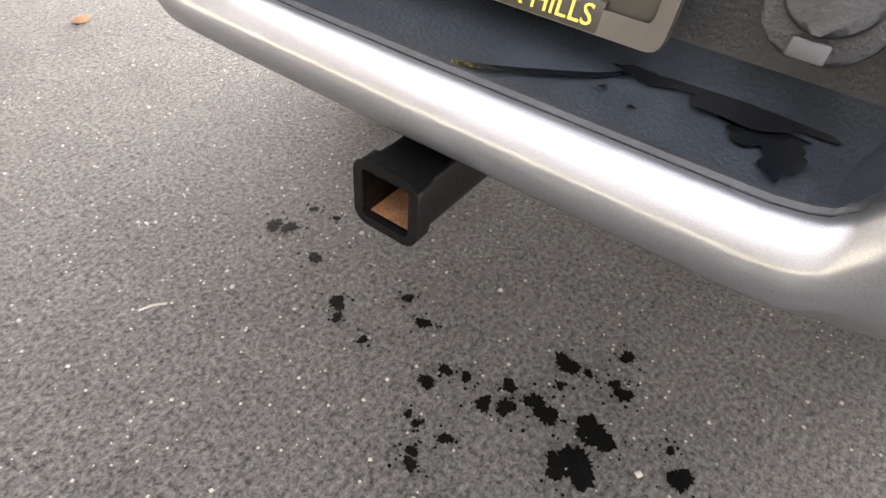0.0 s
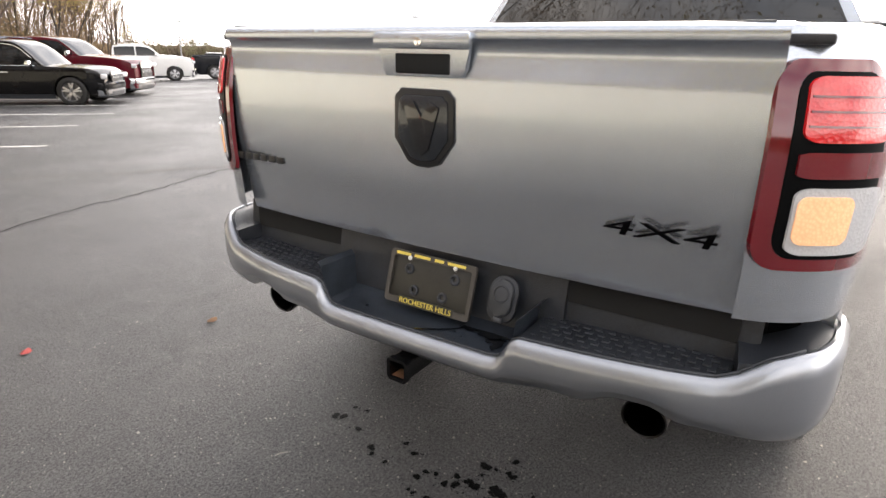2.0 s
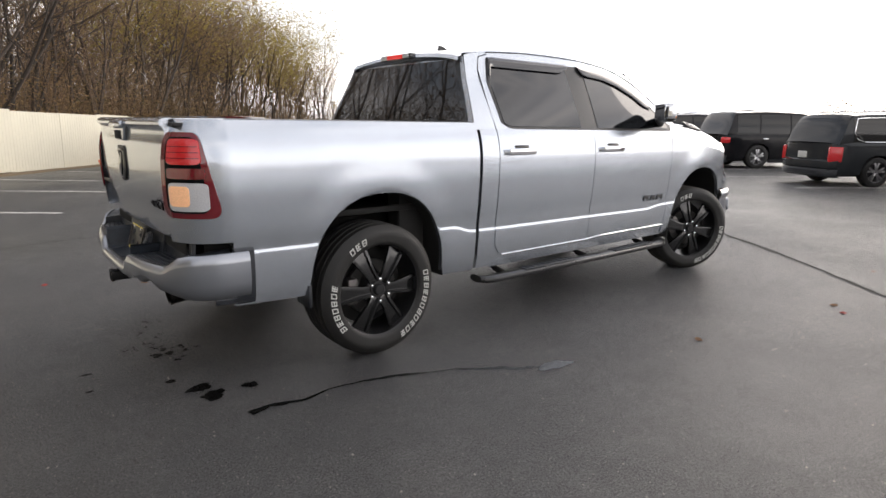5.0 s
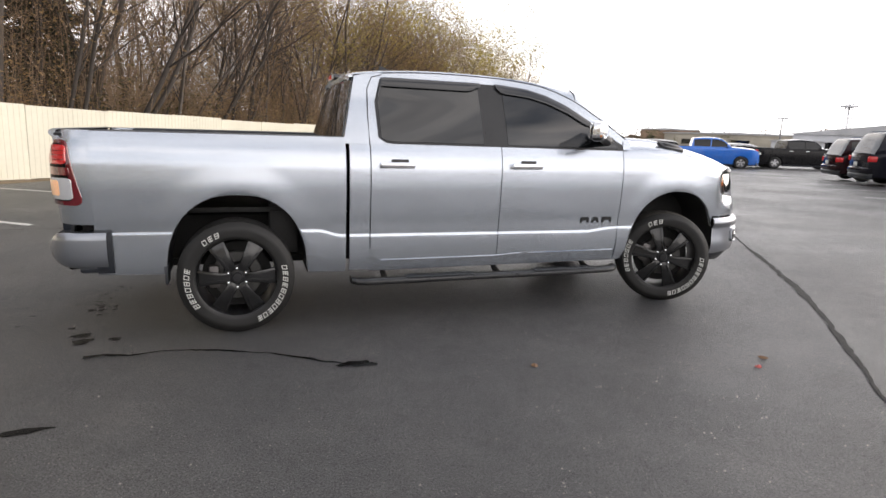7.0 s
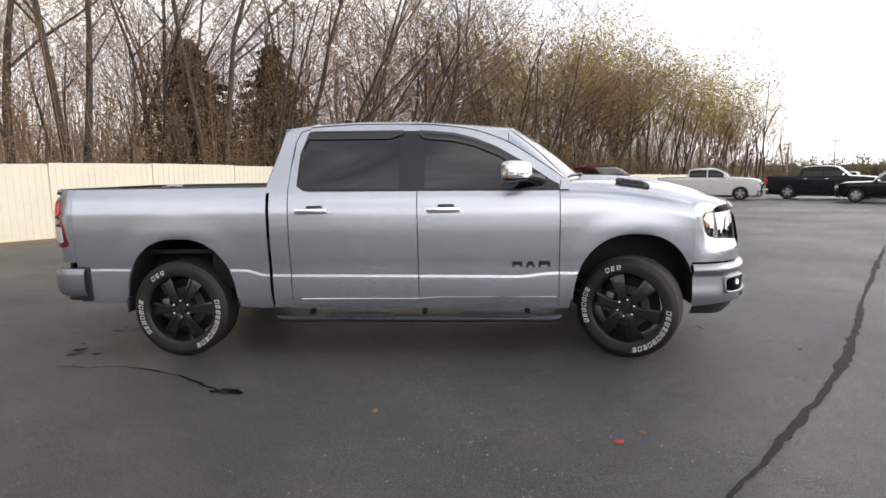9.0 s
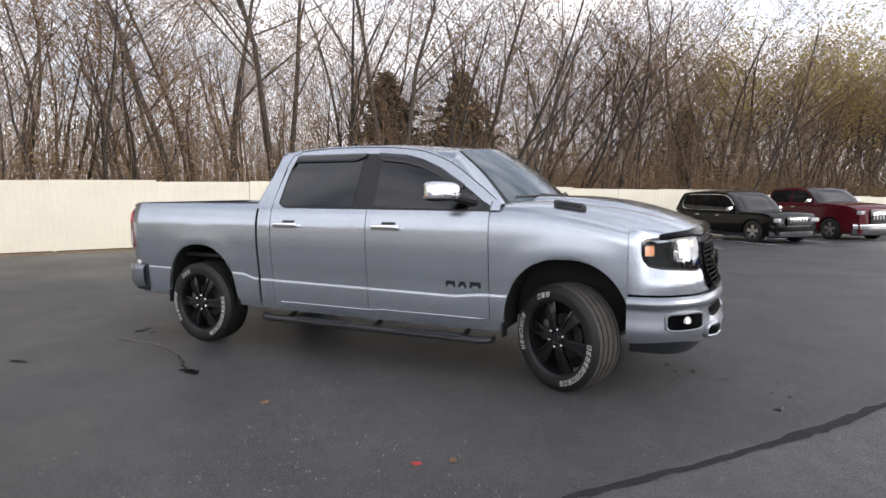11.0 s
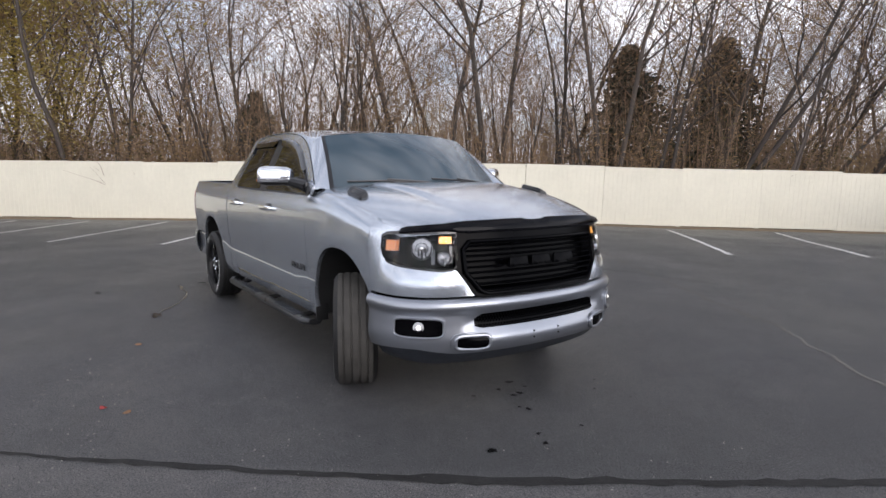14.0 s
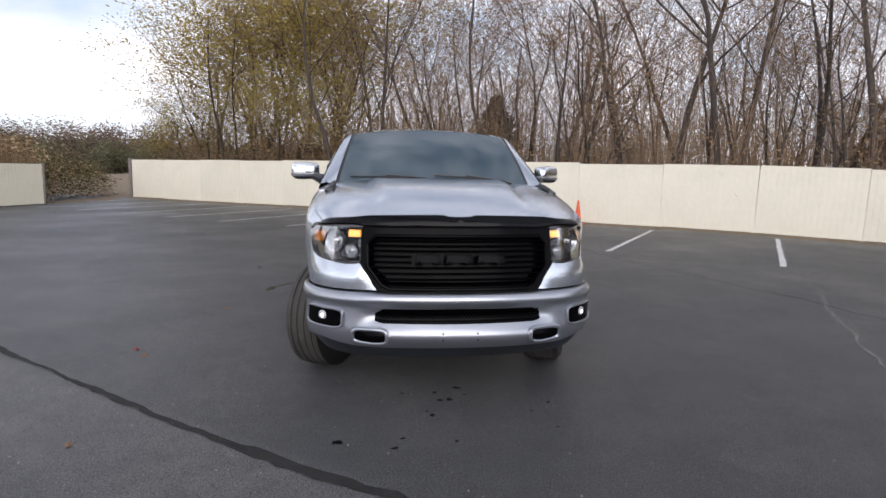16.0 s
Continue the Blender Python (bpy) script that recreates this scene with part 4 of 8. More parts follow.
    ring = [(y, z) for y, z in ((-0.53, 1.088), (0.53, 1.088), (0.578, 1.04), (0.578, 0.90), (0.49, 0.785), (0.44, 0.765), (-0.44, 0.765), (-0.49, 0.785), (-0.578, 0.90), (-0.578, 1.04), (-0.53, 1.088))]
    bm = bmesh.new()
    pts = []
    for (y0, z0), (y1, z1) in zip(ring, ring[1:]):
        pts += [(y0 + (y1 - y0) * k / 6, z0 + (z1 - z0) * k / 6) for k in range(6)]
    pts.append(ring[-1])
    tube(bm, [(front_at(abs(y))[0] + front_off(0.8, z) + 0.018, y, z) for y, z in pts], 0.013, 8)
    part("grille_frame", bm, GRILLE_BLACK, grille)
    # plain raised blocks where the maker's letters stand
    for y0, w in ((-0.285, 0.165), (-0.095, 0.175), (0.105, 0.185)):
        bm = bmesh.new()
        cut = [(0, 0), (0.25, 0), (0.32, 0.3), (0.68, 0.3), (0.75, 0), (1, 0), (0.94, 1), (0.06, 1)]
        prism(bm, [(-(y0 + a * w), 0.918 + b * 0.062) for a, b in cut], lambda a, b, c: (2.877 + c - (b - 0.93) * 0.19, -a, b), 0.018, 0.003)
        bmesh.ops.recalc_face_normals(bm, faces=bm.faces)
        part("grille_block", bm, GRILLE_BLACK, grille)
    # bug deflector along the bonnet's edge
    bm = bmesh.new()
    rows = []
    for v in np.linspace(-0.985, 0.985, 61):
        p = bonnet_edge(v)
        s = 0.19 + 0.81 * (1 - abs(v))
        _, _, nx, ny = FRONT(s)
        nv = Vector((nx, math.copysign(ny, v), 0))
        h = line((0, 0.052), (0.5, 0.05), (0.66, 0.03), (1, 0.026))(abs(v))
        up = line((0, 0.004), (0.06, 0.004), (0.09, 0.016), (0.55, 0.012), (0.66, 0.004), (1, 0.002))(abs(v))
        rows.append([p + nv * o + Vector((0, 0, z)) for o, z in ((-0.035, 0.002 + up), (-0.01, 0.012 + up), (0.014, 0.002), (0.028, -h * 0.6), (0.026, -h))])
    grid(bm, rows)
    rim(bm, (-1, 0, 0), 0.012)
    part("bug_deflector", bm, DEFLECTOR, TRUCK, "gloss black bonnet deflector")
    build_front_bumper()


def s_at(y):
    """Where along the front's plan path the half width is y."""
    lo, hi = 0.0, 1.0
    for _ in range(30):
        mid = (lo + hi) / 2
        lo, hi = (mid, hi) if FRONT(mid)[1] > y else (lo, mid)
    return (lo + hi) / 2


def front_at(y):
    lo, hi = 0.0, 1.0
    for _ in range(30):
        mid = (lo + hi) / 2
        if FRONT(mid)[1] > y:
            lo = mid
        else:
            hi = mid
    x, _, nx, ny = FRONT((lo + hi) / 2)
    return x, nx, ny


LAMP_OUT, LAMP_IN = 0.085, 0.632


def lamp_low(q):
    s0, s1 = LAMP_OUT, s_at(LAMP_IN)
    return line((s0, 1.03), (s0 + 0.012, 0.985), (s0 + 0.04, 0.952), (s0 + 0.1, 0.938), (s1 - 0.08, 0.912), (s1 - 0.02, 0.918), (s1, 0.945))(q)


def lamp_high(q):
    s0, s1 = LAMP_OUT, s_at(LAMP_IN)
    return line((s0, 1.09), (s0 + 0.012, 1.125), (s0 + 0.1, 1.132), (s1, 1.142))(q)


def build_headlamp(side):
    s0, s1 = LAMP_OUT, s_at(LAMP_IN)
    at = lambda o: (lambda q, z: front_off(q, z) + o)
    ss = [s0, s0 + 0.006, s0 + 0.015, *np.linspace(s0 + 0.03, s1, 24)]

    def bucket(deep):
        """A tray: back wall set in by deep, with walls up to the lens."""
        bm = bmesh.new()
        rows = []
        for q in ss:
            x, y, nx, ny = FRONT(q)
            a, b = lamp_low(q), lamp_high(q)
            fade = min(1.0, (q - s0) / 0.05, (s1 - q) / 0.03)
            row = []
            for z, o in ((a, 0.0), (a + 0.004, -deep * fade * 0.8), (a + (b - a) * 0.25, -deep * fade), (a + (b - a) * 0.5, -deep * fade), (a + (b - a) * 0.75, -deep * fade), (b - 0.004, -deep * fade * 0.8), (b, 0.0)):
                d = front_off(q, z) + o
                row.append((x + nx * d, side * (y + ny * d), z))
            rows.append(row)
        grid(bm, rows, flip=side > 0)
        return bm

    body = part("headlamp", bucket(0.055), LAMP_HOUSING, TRUCK, "clear headlamp in a black housing with a lit amber signal")
    part("side_marker", wrap(FRONT, np.linspace(s0 + 0.022, s0 + 0.075, 7), lambda q: 1.022, lambda q: 1.088, 5, at(-0.006), side, 0.03), AMBER, body, "amber side marker")

    def place(y0, z0, deep, tip=0.1):
        x, y, nx, ny = FRONT(s_at(y0))
        d = front_off(s_at(y0), z0) - deep
        return Matrix.Translation((x + nx * d, side * (y + ny * d), z0)) @ Vector((nx + 0.25, side * ny * 0.8, tip)).to_track_quat("Z", "Y").to_matrix().to_4x4()

    # a deep chromed bowl with facets, and a smaller one below and inside it
    for y0, z0, r, deep in ((0.862, 1.036, 0.066, 0.056), (0.722, 0.982, 0.042, 0.052)):
        bm = bmesh.new()
        lathe(bm, [(0.001, 0.0), (r * 0.30, 0.003), (r * 0.62, 0.014), (r * 0.86, 0.030), (r, 0.044), (r * 1.03, 0.046), (r * 1.06, 0.040)], 22, "z")
        bowl = part("reflector_bowl", bm, REFLECTOR, body, m=place(y0, z0, deep), smooth=12)
        bm = bmesh.new()
        lathe(bm, [(0.001, 0.032), (r * 0.16, 0.030), (r * 0.22, 0.022), (r * 0.24, 0.002)], 18, "z")
        part("bulb", bm, LAMP_DIM, bowl)
        bm = bmesh.new()
        box(bm, (0, -r * 0.45, 0.03), (r * 0.14, r * 0.8, 0.008), 0.002)
        box(bm, (r * 0.34, -r * 0.3, 0.03), (r * 0.10, r * 0.75, 0.008), 0.002)
        box(bm, (-r * 0.34, -r * 0.3, 0.03), (r * 0.10, r * 0.75, 0.008), 0.002)
        box(bm, (0, -r * 0.05, 0.031), (r * 0.7, r * 0.10, 0.008), 0.002)
        part("bulb_shield", bm, GRILLE_BLACK, bowl)
        bm = bmesh.new()
        lathe(bm, [(r * 1.02, 0.044), (r * 1.06, 0.050), (r * 1.13, 0.048), (r * 1.15, 0.020)], 26, "z")
        part("bowl_rim", bm, LAMP_HOUSING, bowl)
    # sloping bright panels between and beyond the bowls
    sweep = line((s0 + 0.09, 1.098), (s_at(0.86), 1.100), (s_at(0.70), 1.085))
    part("reflector_strip", wrap(FRONT, np.linspace(s0 + 0.085, s_at(0.745), 14), sweep, lambda q: lamp_high(q) - 0.010, 5, lambda q, z: front_off(q, z) - 0.012 - 0.5 * (lamp_high(q) - z), side, 0.01), SMOKED_CHROME, body, "smoked chrome reflector strip")
    part("reflector_panel", wrap(FRONT, np.linspace(s_at(0.80), s_at(0.775), 5), lambda q: 0.945, lambda q: 1.04, 5, at(-0.035), side, 0.012), SMOKED_CHROME, body)
    part("reflector_panel", wrap(FRONT, np.linspace(s_at(0.672), s_at(0.648), 5), lambda q: 0.955, lambda q: 1.06, 5, at(-0.03), side, 0.012), SMOKED_CHROME, body)
    part("turn_signal", wrap(FRONT, np.linspace(s_at(0.745), s_at(0.660), 9), lambda q: 1.074, lambda q: 1.116, 6, lambda q, z: front_off(q, z) - 0.016, side, 0.02), AMBER_LIT, body, "lit amber turn signal")
    bm = wrap(FRONT, ss, lambda q: lamp_low(q) + 0.001, lambda q: lamp_high(q) - 0.001, 10, lambda q, z: front_off(q, z) + 0.004 + 0.006 * math.sin(math.pi * (z - lamp_low(q)) / (lamp_high(q) - lamp_low(q))), side, 0.0)
    cover = part("lens_cover", bm, LENS_COVER, body, "clear outer lens")
    cover.visible_shadow = False
    part("headlamp_brow", wrap(FRONT, np.linspace(s0 + 0.004, s1, 20), lambda q: lamp_high(q) - 0.004, lambda q: lamp_high(q) + 0.016, 4, at(0.010), side, 0.02), BLACK_GLOSS, body)
    part("headlamp_trim", wrap(FRONT, np.linspace(s0 + 0.03, s1 - 0.004, 20), lambda q: lamp_low(q) - 0.007, lambda q: lamp_low(q) + 0.003, 3, at(0.004), side, 0.012), BLACK_SATIN, body)


def bumper_front_off(s, z):
    base = curve((0.30, -0.09), (0.36, -0.035), (0.42, -0.002), (0.5, 0.012), (0.58, 0.006), (0.64, 0.004), (0.69, 0.026), (0.725, 0.015), (0.742, -0.01))(z)
    # the lower blade stands proud across the middle
    if s > 0.52:
        k = min(1.0, (s - 0.52) / 0.08)
        base += 0.03 * k * math.exp(-(((z - 0.46) / 0.065) ** 2))
        base -= 0.02 * k * math.exp(-(((z - 0.60) / 0.05) ** 2))
    return base


def front_plate(outline_s, lo, hi, off, mat, name, label="", depth=0.03, nz=6, parent=None):
    """A patch of the bumper's face that reaches across both sides."""
    bm = bmesh.new()
    rows = []
    for v in outline_s:
        s = 1 - abs(v)
        x, y, nx, ny = FRONT(s)
        a, b = lo(abs(v)), hi(abs(v))
        rows.append([(x + nx * d, math.copysign(y + ny * d, v), z) for z in np.linspace(a, b, nz) for d in [bumper_front_off(s, z) + off]])
    grid(bm, rows)
    rim(bm, (-1, 0, 0), depth)
    return part(name, bm, mat, parent or TRUCK, label)


def bezel_rim(a, b, lo, hi, side, rad):
    """A rounded lip that runs round an opening in the bumper."""
    qs = [a + (b - a) * (0.5 - 0.5 * math.cos(math.pi * k / 18)) for k in range(19)]
    pts = []
    for q, z in [(q, lo(q)) for q in qs] + [(q, hi(q)) for q in reversed(qs)]:
        x, y, nx, ny = FRONT(q)
        d = bumper_front_off(q, z) + 0.012
        pts.append(Vector((x + nx * d, side * (y + ny * d), z)))
    bm = bmesh.new()
    tube(bm, pts + pts[:1], rad, 8)
    return bm


def build_front_bumper():
    vs = np.linspace(-0.945, 0.945, 91)
    bumper = front_plate(vs, lambda v: line((0, 0.392), (0.5, 0.395), (0.68, 0.43), (0.8, 0.425), (1, 0.40))(v), lambda v: 0.738, 0.0, DIMMED_SILVER, "front_bumper", "silver painted front bumper", 0.05, 34)
    front_plate(np.linspace(-0.92, 0.92, 61), lambda v: line((0, 0.30), (0.6, 0.305), (0.97, 0.33))(v), lambda v: 0.44, -0.03, PLASTIC, "chin_spoiler", "black plastic chin spoiler", 0.06, 6)
    # dark mesh intake across the middle
    intake = front_plate(np.linspace(-0.40, 0.40, 41), lambda v: line((0, 0.55), (0.37, 0.552), (0.40, 0.565))(v), lambda v: line((0, 0.642), (0.36, 0.638), (0.40, 0.61))(v), 0.004, GRILLE_BLACK, "lower_intake", "black mesh lower intake", 0.02, 6, bumper)
    bm = bmesh.new()
    for row in range(4):
        for k in range(-24, 25):
            y = (k + 0.5 * (row % 2)) * 0.021
            x, nx, ny = front_at(abs(y))
            z = 0.566 + row * 0.020
            d = bumper_front_off(0.9, z) + 0.006
            r = 0.0085
            vsx = [bm.verts.new((x + nx * d, y + r * math.cos(a), z + r * math.sin(a))) for a in [math.pi / 3 * i for i in range(6)]]
            bm.faces.new(vsx)
    bmesh.ops.solidify(bm, geom=bm.faces[:], thickness=0.004)
    part("mesh_lattice", bm, LINER, intake)
    for side in (-1, 1):
        bo = lambda o: (lambda s, z: bumper_front_off(s, z) + o)
        pocket = lambda a, b, z0, z1, r: ((lambda s: (z0 + z1) / 2 - (z1 - z0) / 2 * max(0.0, 1 - abs((2 * s - a - b) / (b - a)) ** r) ** (1 / r)), (lambda s: (z0 + z1) / 2 + (z1 - z0) / 2 * max(0.0, 1 - abs((2 * s - a - b) / (b - a)) ** r) ** (1 / r)))
        ends = lambda a, b: [a + (b - a) * (0.5 - 0.5 * math.cos(math.pi * k / 18)) for k in range(19)]
        a, b = s_at(0.945), s_at(0.735)
        lo, hi = pocket(a, b, 0.512, 0.622, 5)
        ring = part("fog_bezel", wrap(FRONT, ends(a - 0.012, b + 0.012), *pocket(a - 0.014, b + 0.014, 0.498, 0.636, 5), 8, bo(0.005), side, 0.01), DIMMED_SILVER, bumper)
        fog = part("fog_pocket", wrap(FRONT, ends(a, b), lo, hi, 8, bo(0.009), side, 0.01), GRILLE_BLACK, ring, "black fog-lamp pocket")
        part("bezel_rim", bezel_rim(a - 0.004, b + 0.004, *pocket(a - 0.005, b + 0.005, 0.507, 0.627, 5), side, 0.008), DIMMED_SILVER, ring)
        x, y, nx, ny = FRONT(s_at(0.855))
        m = Matrix.Translation((x + nx * 0.012, side * (y + ny * 0.012), 0.572)) @ Matrix.Scale(0.8, 4) @ Vector((nx, side * ny, 0)).to_track_quat("Z", "Y").to_matrix().to_4x4()
        bm = bmesh.new()
        lathe(bm, [(0.001, 0.012), (0.02, 0.010), (0.034, 0.004), (0.042, 0.006), (0.046, -0.01)], 24, "z")
        part("fog_lamp", bm, CLEAR_LENS, bumper, "round fog lamp", m=m)
        bm = bmesh.new()
        lathe(bm, [(0.001, 0.016), (0.014, 0.014), (0.018, 0.009)], 16, "z")
        part("fog_bulb", bm, LAMP_LIT, bumper, m=m)
        a, b = s_at(0.655), s_at(0.46)
        tow = part("tow_bezel", wrap(FRONT, ends(a - 0.03, b + 0.02), *pocket(a - 0.03, b + 0.02, 0.412, 0.532, 3), 8, bo(0.012), side, 0.016), DIMMED_SILVER, bumper)
        part("tow_opening", wrap(FRONT, ends(a, b), *pocket(a, b, 0.434, 0.508, 4), 8, bo(0.017), side, 0.01), GRILLE_BLACK, tow, "black mesh opening")
        part("bezel_rim", bezel_rim(a - 0.006, b + 0.006, *pocket(a - 0.007, b + 0.007, 0.427, 0.515, 4), side, 0.014), DIMMED_SILVER, tow)
    for y in (-0.11, 0.11):
        for z in (0.455, 0.495):
            bm = bmesh.new()
            lathe(bm, [(0.001, 0.004), (0.006, 0.003), (0.007, -0.01)], 10, "x")
            part("bolt", bm, PLASTIC, bumper, m=Matrix.Translation((2.915 + bumper_front_off(1, z), y, z)))


build_front()


# ---- tail ----
gate_profile = curve((0.77, -2.916), (0.80, -2.924), (0.835, -2.931), (0.90, -2.944), (0.96, -2.957), (1.00, -2.9635), (1.04, -2.967), (1.10, -2.970), (1.18, -2.9715), (1.25, -2.971), (1.285, -2.966), (1.315, -2.963), (1.335, -2.968), (1.352, -2.984), (1.372, -2.983), (1.385, -2.955))


def gate_x(y, z):
    # the lower fold wanders a little, as pressed steel does
    q = z + 0.018 * math.sin(y * 4.4 + 0.6) * math.exp(-(((z - 0.98) / 0.1) ** 2))
    return gate_profile(q) + 0.03 * (abs(y) / 0.82) ** 2.5


def wall_panel(y0, y1, ny, z0, z1, nz, fx, depth=0.02, off=0.0, ends=0.0):
    """A panel that faces backwards."""
    bm = bmesh.new()
    grid(bm, [[(fx(y, z) - off, y, z) for z in np.linspace(z0, z1, nz)] for y in np.linspace(y0, y1, ny)])
    if depth:
        rim(bm, (1, 0, 0), depth)
    bmesh.ops.recalc_face_normals(bm, faces=bm.faces)
    return bm


def build_tail():
    gate = part("tailgate", wall_panel(-0.808, 0.808, 49, 0.775, 1.383, 90, gate_x, 0.04), SILVER, TRUCK)
    part("gate_gap", boxed((-2.86, 0, 1.0), (0.03, 1.63, 0.6)), GAP, TRUCK)
    # handle bezel with its opening
    bm = bmesh.new()
    hx = lambda y, z: gate_x(y, z)
    prism(bm, [(-0.118, 1.278), (0.118, 1.278), (0.132, 1.30), (0.142, 1.375), (0.165, 1.392), (-0.165, 1.392), (-0.142, 1.375), (-0.132, 1.30)], lambda a, b, c: (-2.972 - c, a, b - 0.022), 0.012, 0.004)
    bmesh.ops.recalc_face_normals(bm, faces=bm.faces)
    hb = part("handle_bezel", bm, SILVER, gate)
    part("handle_opening", boxed((-2.982, 0, 1.288), (0.012, 0.17, 0.05), 0.005), GAP, hb)
    part("handle_lever", boxed((-2.991, 0, 1.344), (0.025, 0.30, 0.042), 0.012), SILVER, hb, "silver tailgate handle")
    bm = bmesh.new()
    lathe(bm, [(0.001, -0.003), (0.011, -0.002), (0.013, 0.004)], 14, "x")
    part("lock", bm, CHROME, hb, m=pose(-3.003, 0, 1.341))
    # shield-shaped badge: a plain dark plate
    sh = [(-0.072, 1.245), (0.072, 1.245), (0.094, 1.225), (0.096, 1.115), (0.05, 1.052), (0.02, 1.042), (-0.02, 1.042), (-0.05, 1.052), (-0.096, 1.115), (-0.094, 1.225)]
    for k, (mat, grow, dep) in enumerate(((BLACK_SATIN, 1.0, 0.012), (BADGE, 0.84, 0.016))):
        bm = bmesh.new()
        prism(bm, [(a * grow, 1.145 + (b - 1.145) * grow) for a, b in sh], lambda a, b, c: (-2.967 - c, a, b - 0.018), dep, 0.004)
        bmesh.ops.recalc_face_normals(bm, faces=bm.faces)
        bd = part("badge_plate", bm, mat, gate, "dark shield-shaped badge" if k == 0 else "")
    bm = bmesh.new()
    for pts in (((-0.055, 1.20), (-0.025, 1.215), (0, 1.17), (0.025, 1.215), (0.055, 1.20), (0.04, 1.15), (0.022, 1.09), (0, 1.075), (-0.022, 1.09), (-0.04, 1.15)),):
        prism(bm, pts, lambda a, b, c: (-2.983 - c, a, b - 0.018), 0.006, 0.002)
    bmesh.ops.recalc_face_normals(bm, faces=bm.faces)
    part("badge_relief", bm, BLACK_GLOSS, gate)
    # lettering
    me = letters("4X4", 0.085, 0.004)
    me.transform(Matrix(((0, -0.12, -1, -2.951), (-1.75, -0.22, 0, -0.625), (0, 0.62, 0, 0.945), (0, 0, 0, 1))))
    part("lettering", me, GRILLE_BLACK, gate, "black four-wheel-drive lettering")
    for k in range(6):
        part("trim_bar", boxed((-2.949, 0.595 + k * 0.039, 0.972), (0.006, 0.029, 0.022), 0.002), BLACK_SATIN, gate)
    # bed rails and cover
    bm = boxed((-1.99, 0, 1.352), (1.84, 1.76, 0.02), 0.006)
    for k in range(1, 4):
        box(bm, (-2.92 + k * 0.46, 0, 1.360), (0.03, 1.76, 0.014), 0.004)
    part("bed_cover", bm, COVER, TRUCK, "black soft bed cover")
    for side in (-1, 1):
        bm = bmesh.new()
        rows = [[(x, side * (0.957 - 0.012 * max(0, (-2.6 - x) / 0.3) ** 2 - a), 1.368 + h) for a, h in ((0.0, 0.0), (0.004, 0.012), (0.03, 0.016), (0.065, 0.014), (0.075, 0.004))] for x in np.linspace(-2.72, -1.07, 24)]
        grid(bm, rows, flip=side < 0)
        rim(bm, (0, 0, -1), 0.01)
        part("bed_rail", bm, PLASTIC, TRUCK, "black bed rail cap")
    part("gate_cap", boxed((-2.915, 0, 1.381), (0.05, 1.56, 0.008), 0.003), PLASTIC, TRUCK)
    for side in (-1, 1):
        build_tail_lamp(side)
    build_rear_bumper()


def build_tail_lamp(side):
    base = lambda s, z: prof(z) - 1.02
    # the lamp's front edge leans with height
    lo, hi = 0.908, 1.318

    def patch(s0, s1, z0, z1, off, mat, parent, name, label="", lean=0.0, depth=0.012, corner=0.14):
        bm = bmesh.new()
        rows = []
        for k in [0.5 - 0.5 * math.cos(math.pi * j / 19) for j in range(20)]:
            row = []
            # rounded corners
            q = max(0.0, (abs(2 * k - 1) - 0.66) / 0.34)
            c = (z1 - z0) * corner * (1 - math.sqrt(max(0.0, 1 - q * q)))
            for z in np.linspace(z0 + c, z1 - c, 14):
                s = s0 + (s1 - lean * (z - lo) / (hi - lo) - s0) * k
                x, y, nx, ny = REAR(s)
                d = base(s, z) + off
                row.append((x + nx * d, side * (y + ny * d), z))
            rows.append(row)
        grid(bm, rows, flip=side > 0)
        x, y, nx, ny = REAR((s0 + s1) / 2)
        rim(bm, (-nx, -side * ny, 0), depth)
        return part(name, bm, mat, parent, label)

    lamp = patch(0.005, 0.66, lo, hi, 0.012, RED_DARK, TRUCK, "tail_lamp", "red tail lamp with a clear and amber lower part", 0.20)
    patch(0.085, 0.545, 0.935, 1.296, 0.0145, LAMP_HOUSING, lamp, "inner_housing", "", 0.12, corner=0.12)
    patch(0.12, 0.53, 1.168, 1.288, 0.020, RED_LENS, lamp, "stop_lens", "bright red ribbed lens", 0.08, corner=0.18)
    for k in range(3):
        patch(0.13, 0.51, 1.196 + 0.027 * k, 1.200 + 0.027 * k, 0.0225, RED_DARK, lamp, "lens_rib", "", 0.07, 0.006, 0.0)
    patch(0.12, 0.53, 1.100, 1.150, 0.019, RED_DARK, lamp, "middle_lens", "dark red lens", 0.05)
    patch(0.13, 0.53, 0.945, 1.082, 0.019, CLEAR_LENS, lamp, "lower_lens", "clear lower lens", 0.02)
    patch(0.145, 0.36, 0.968, 1.066, 0.0225, TAIL_SIGNAL, lamp, "turn_lens", "amber lens", 0, corner=0.2)


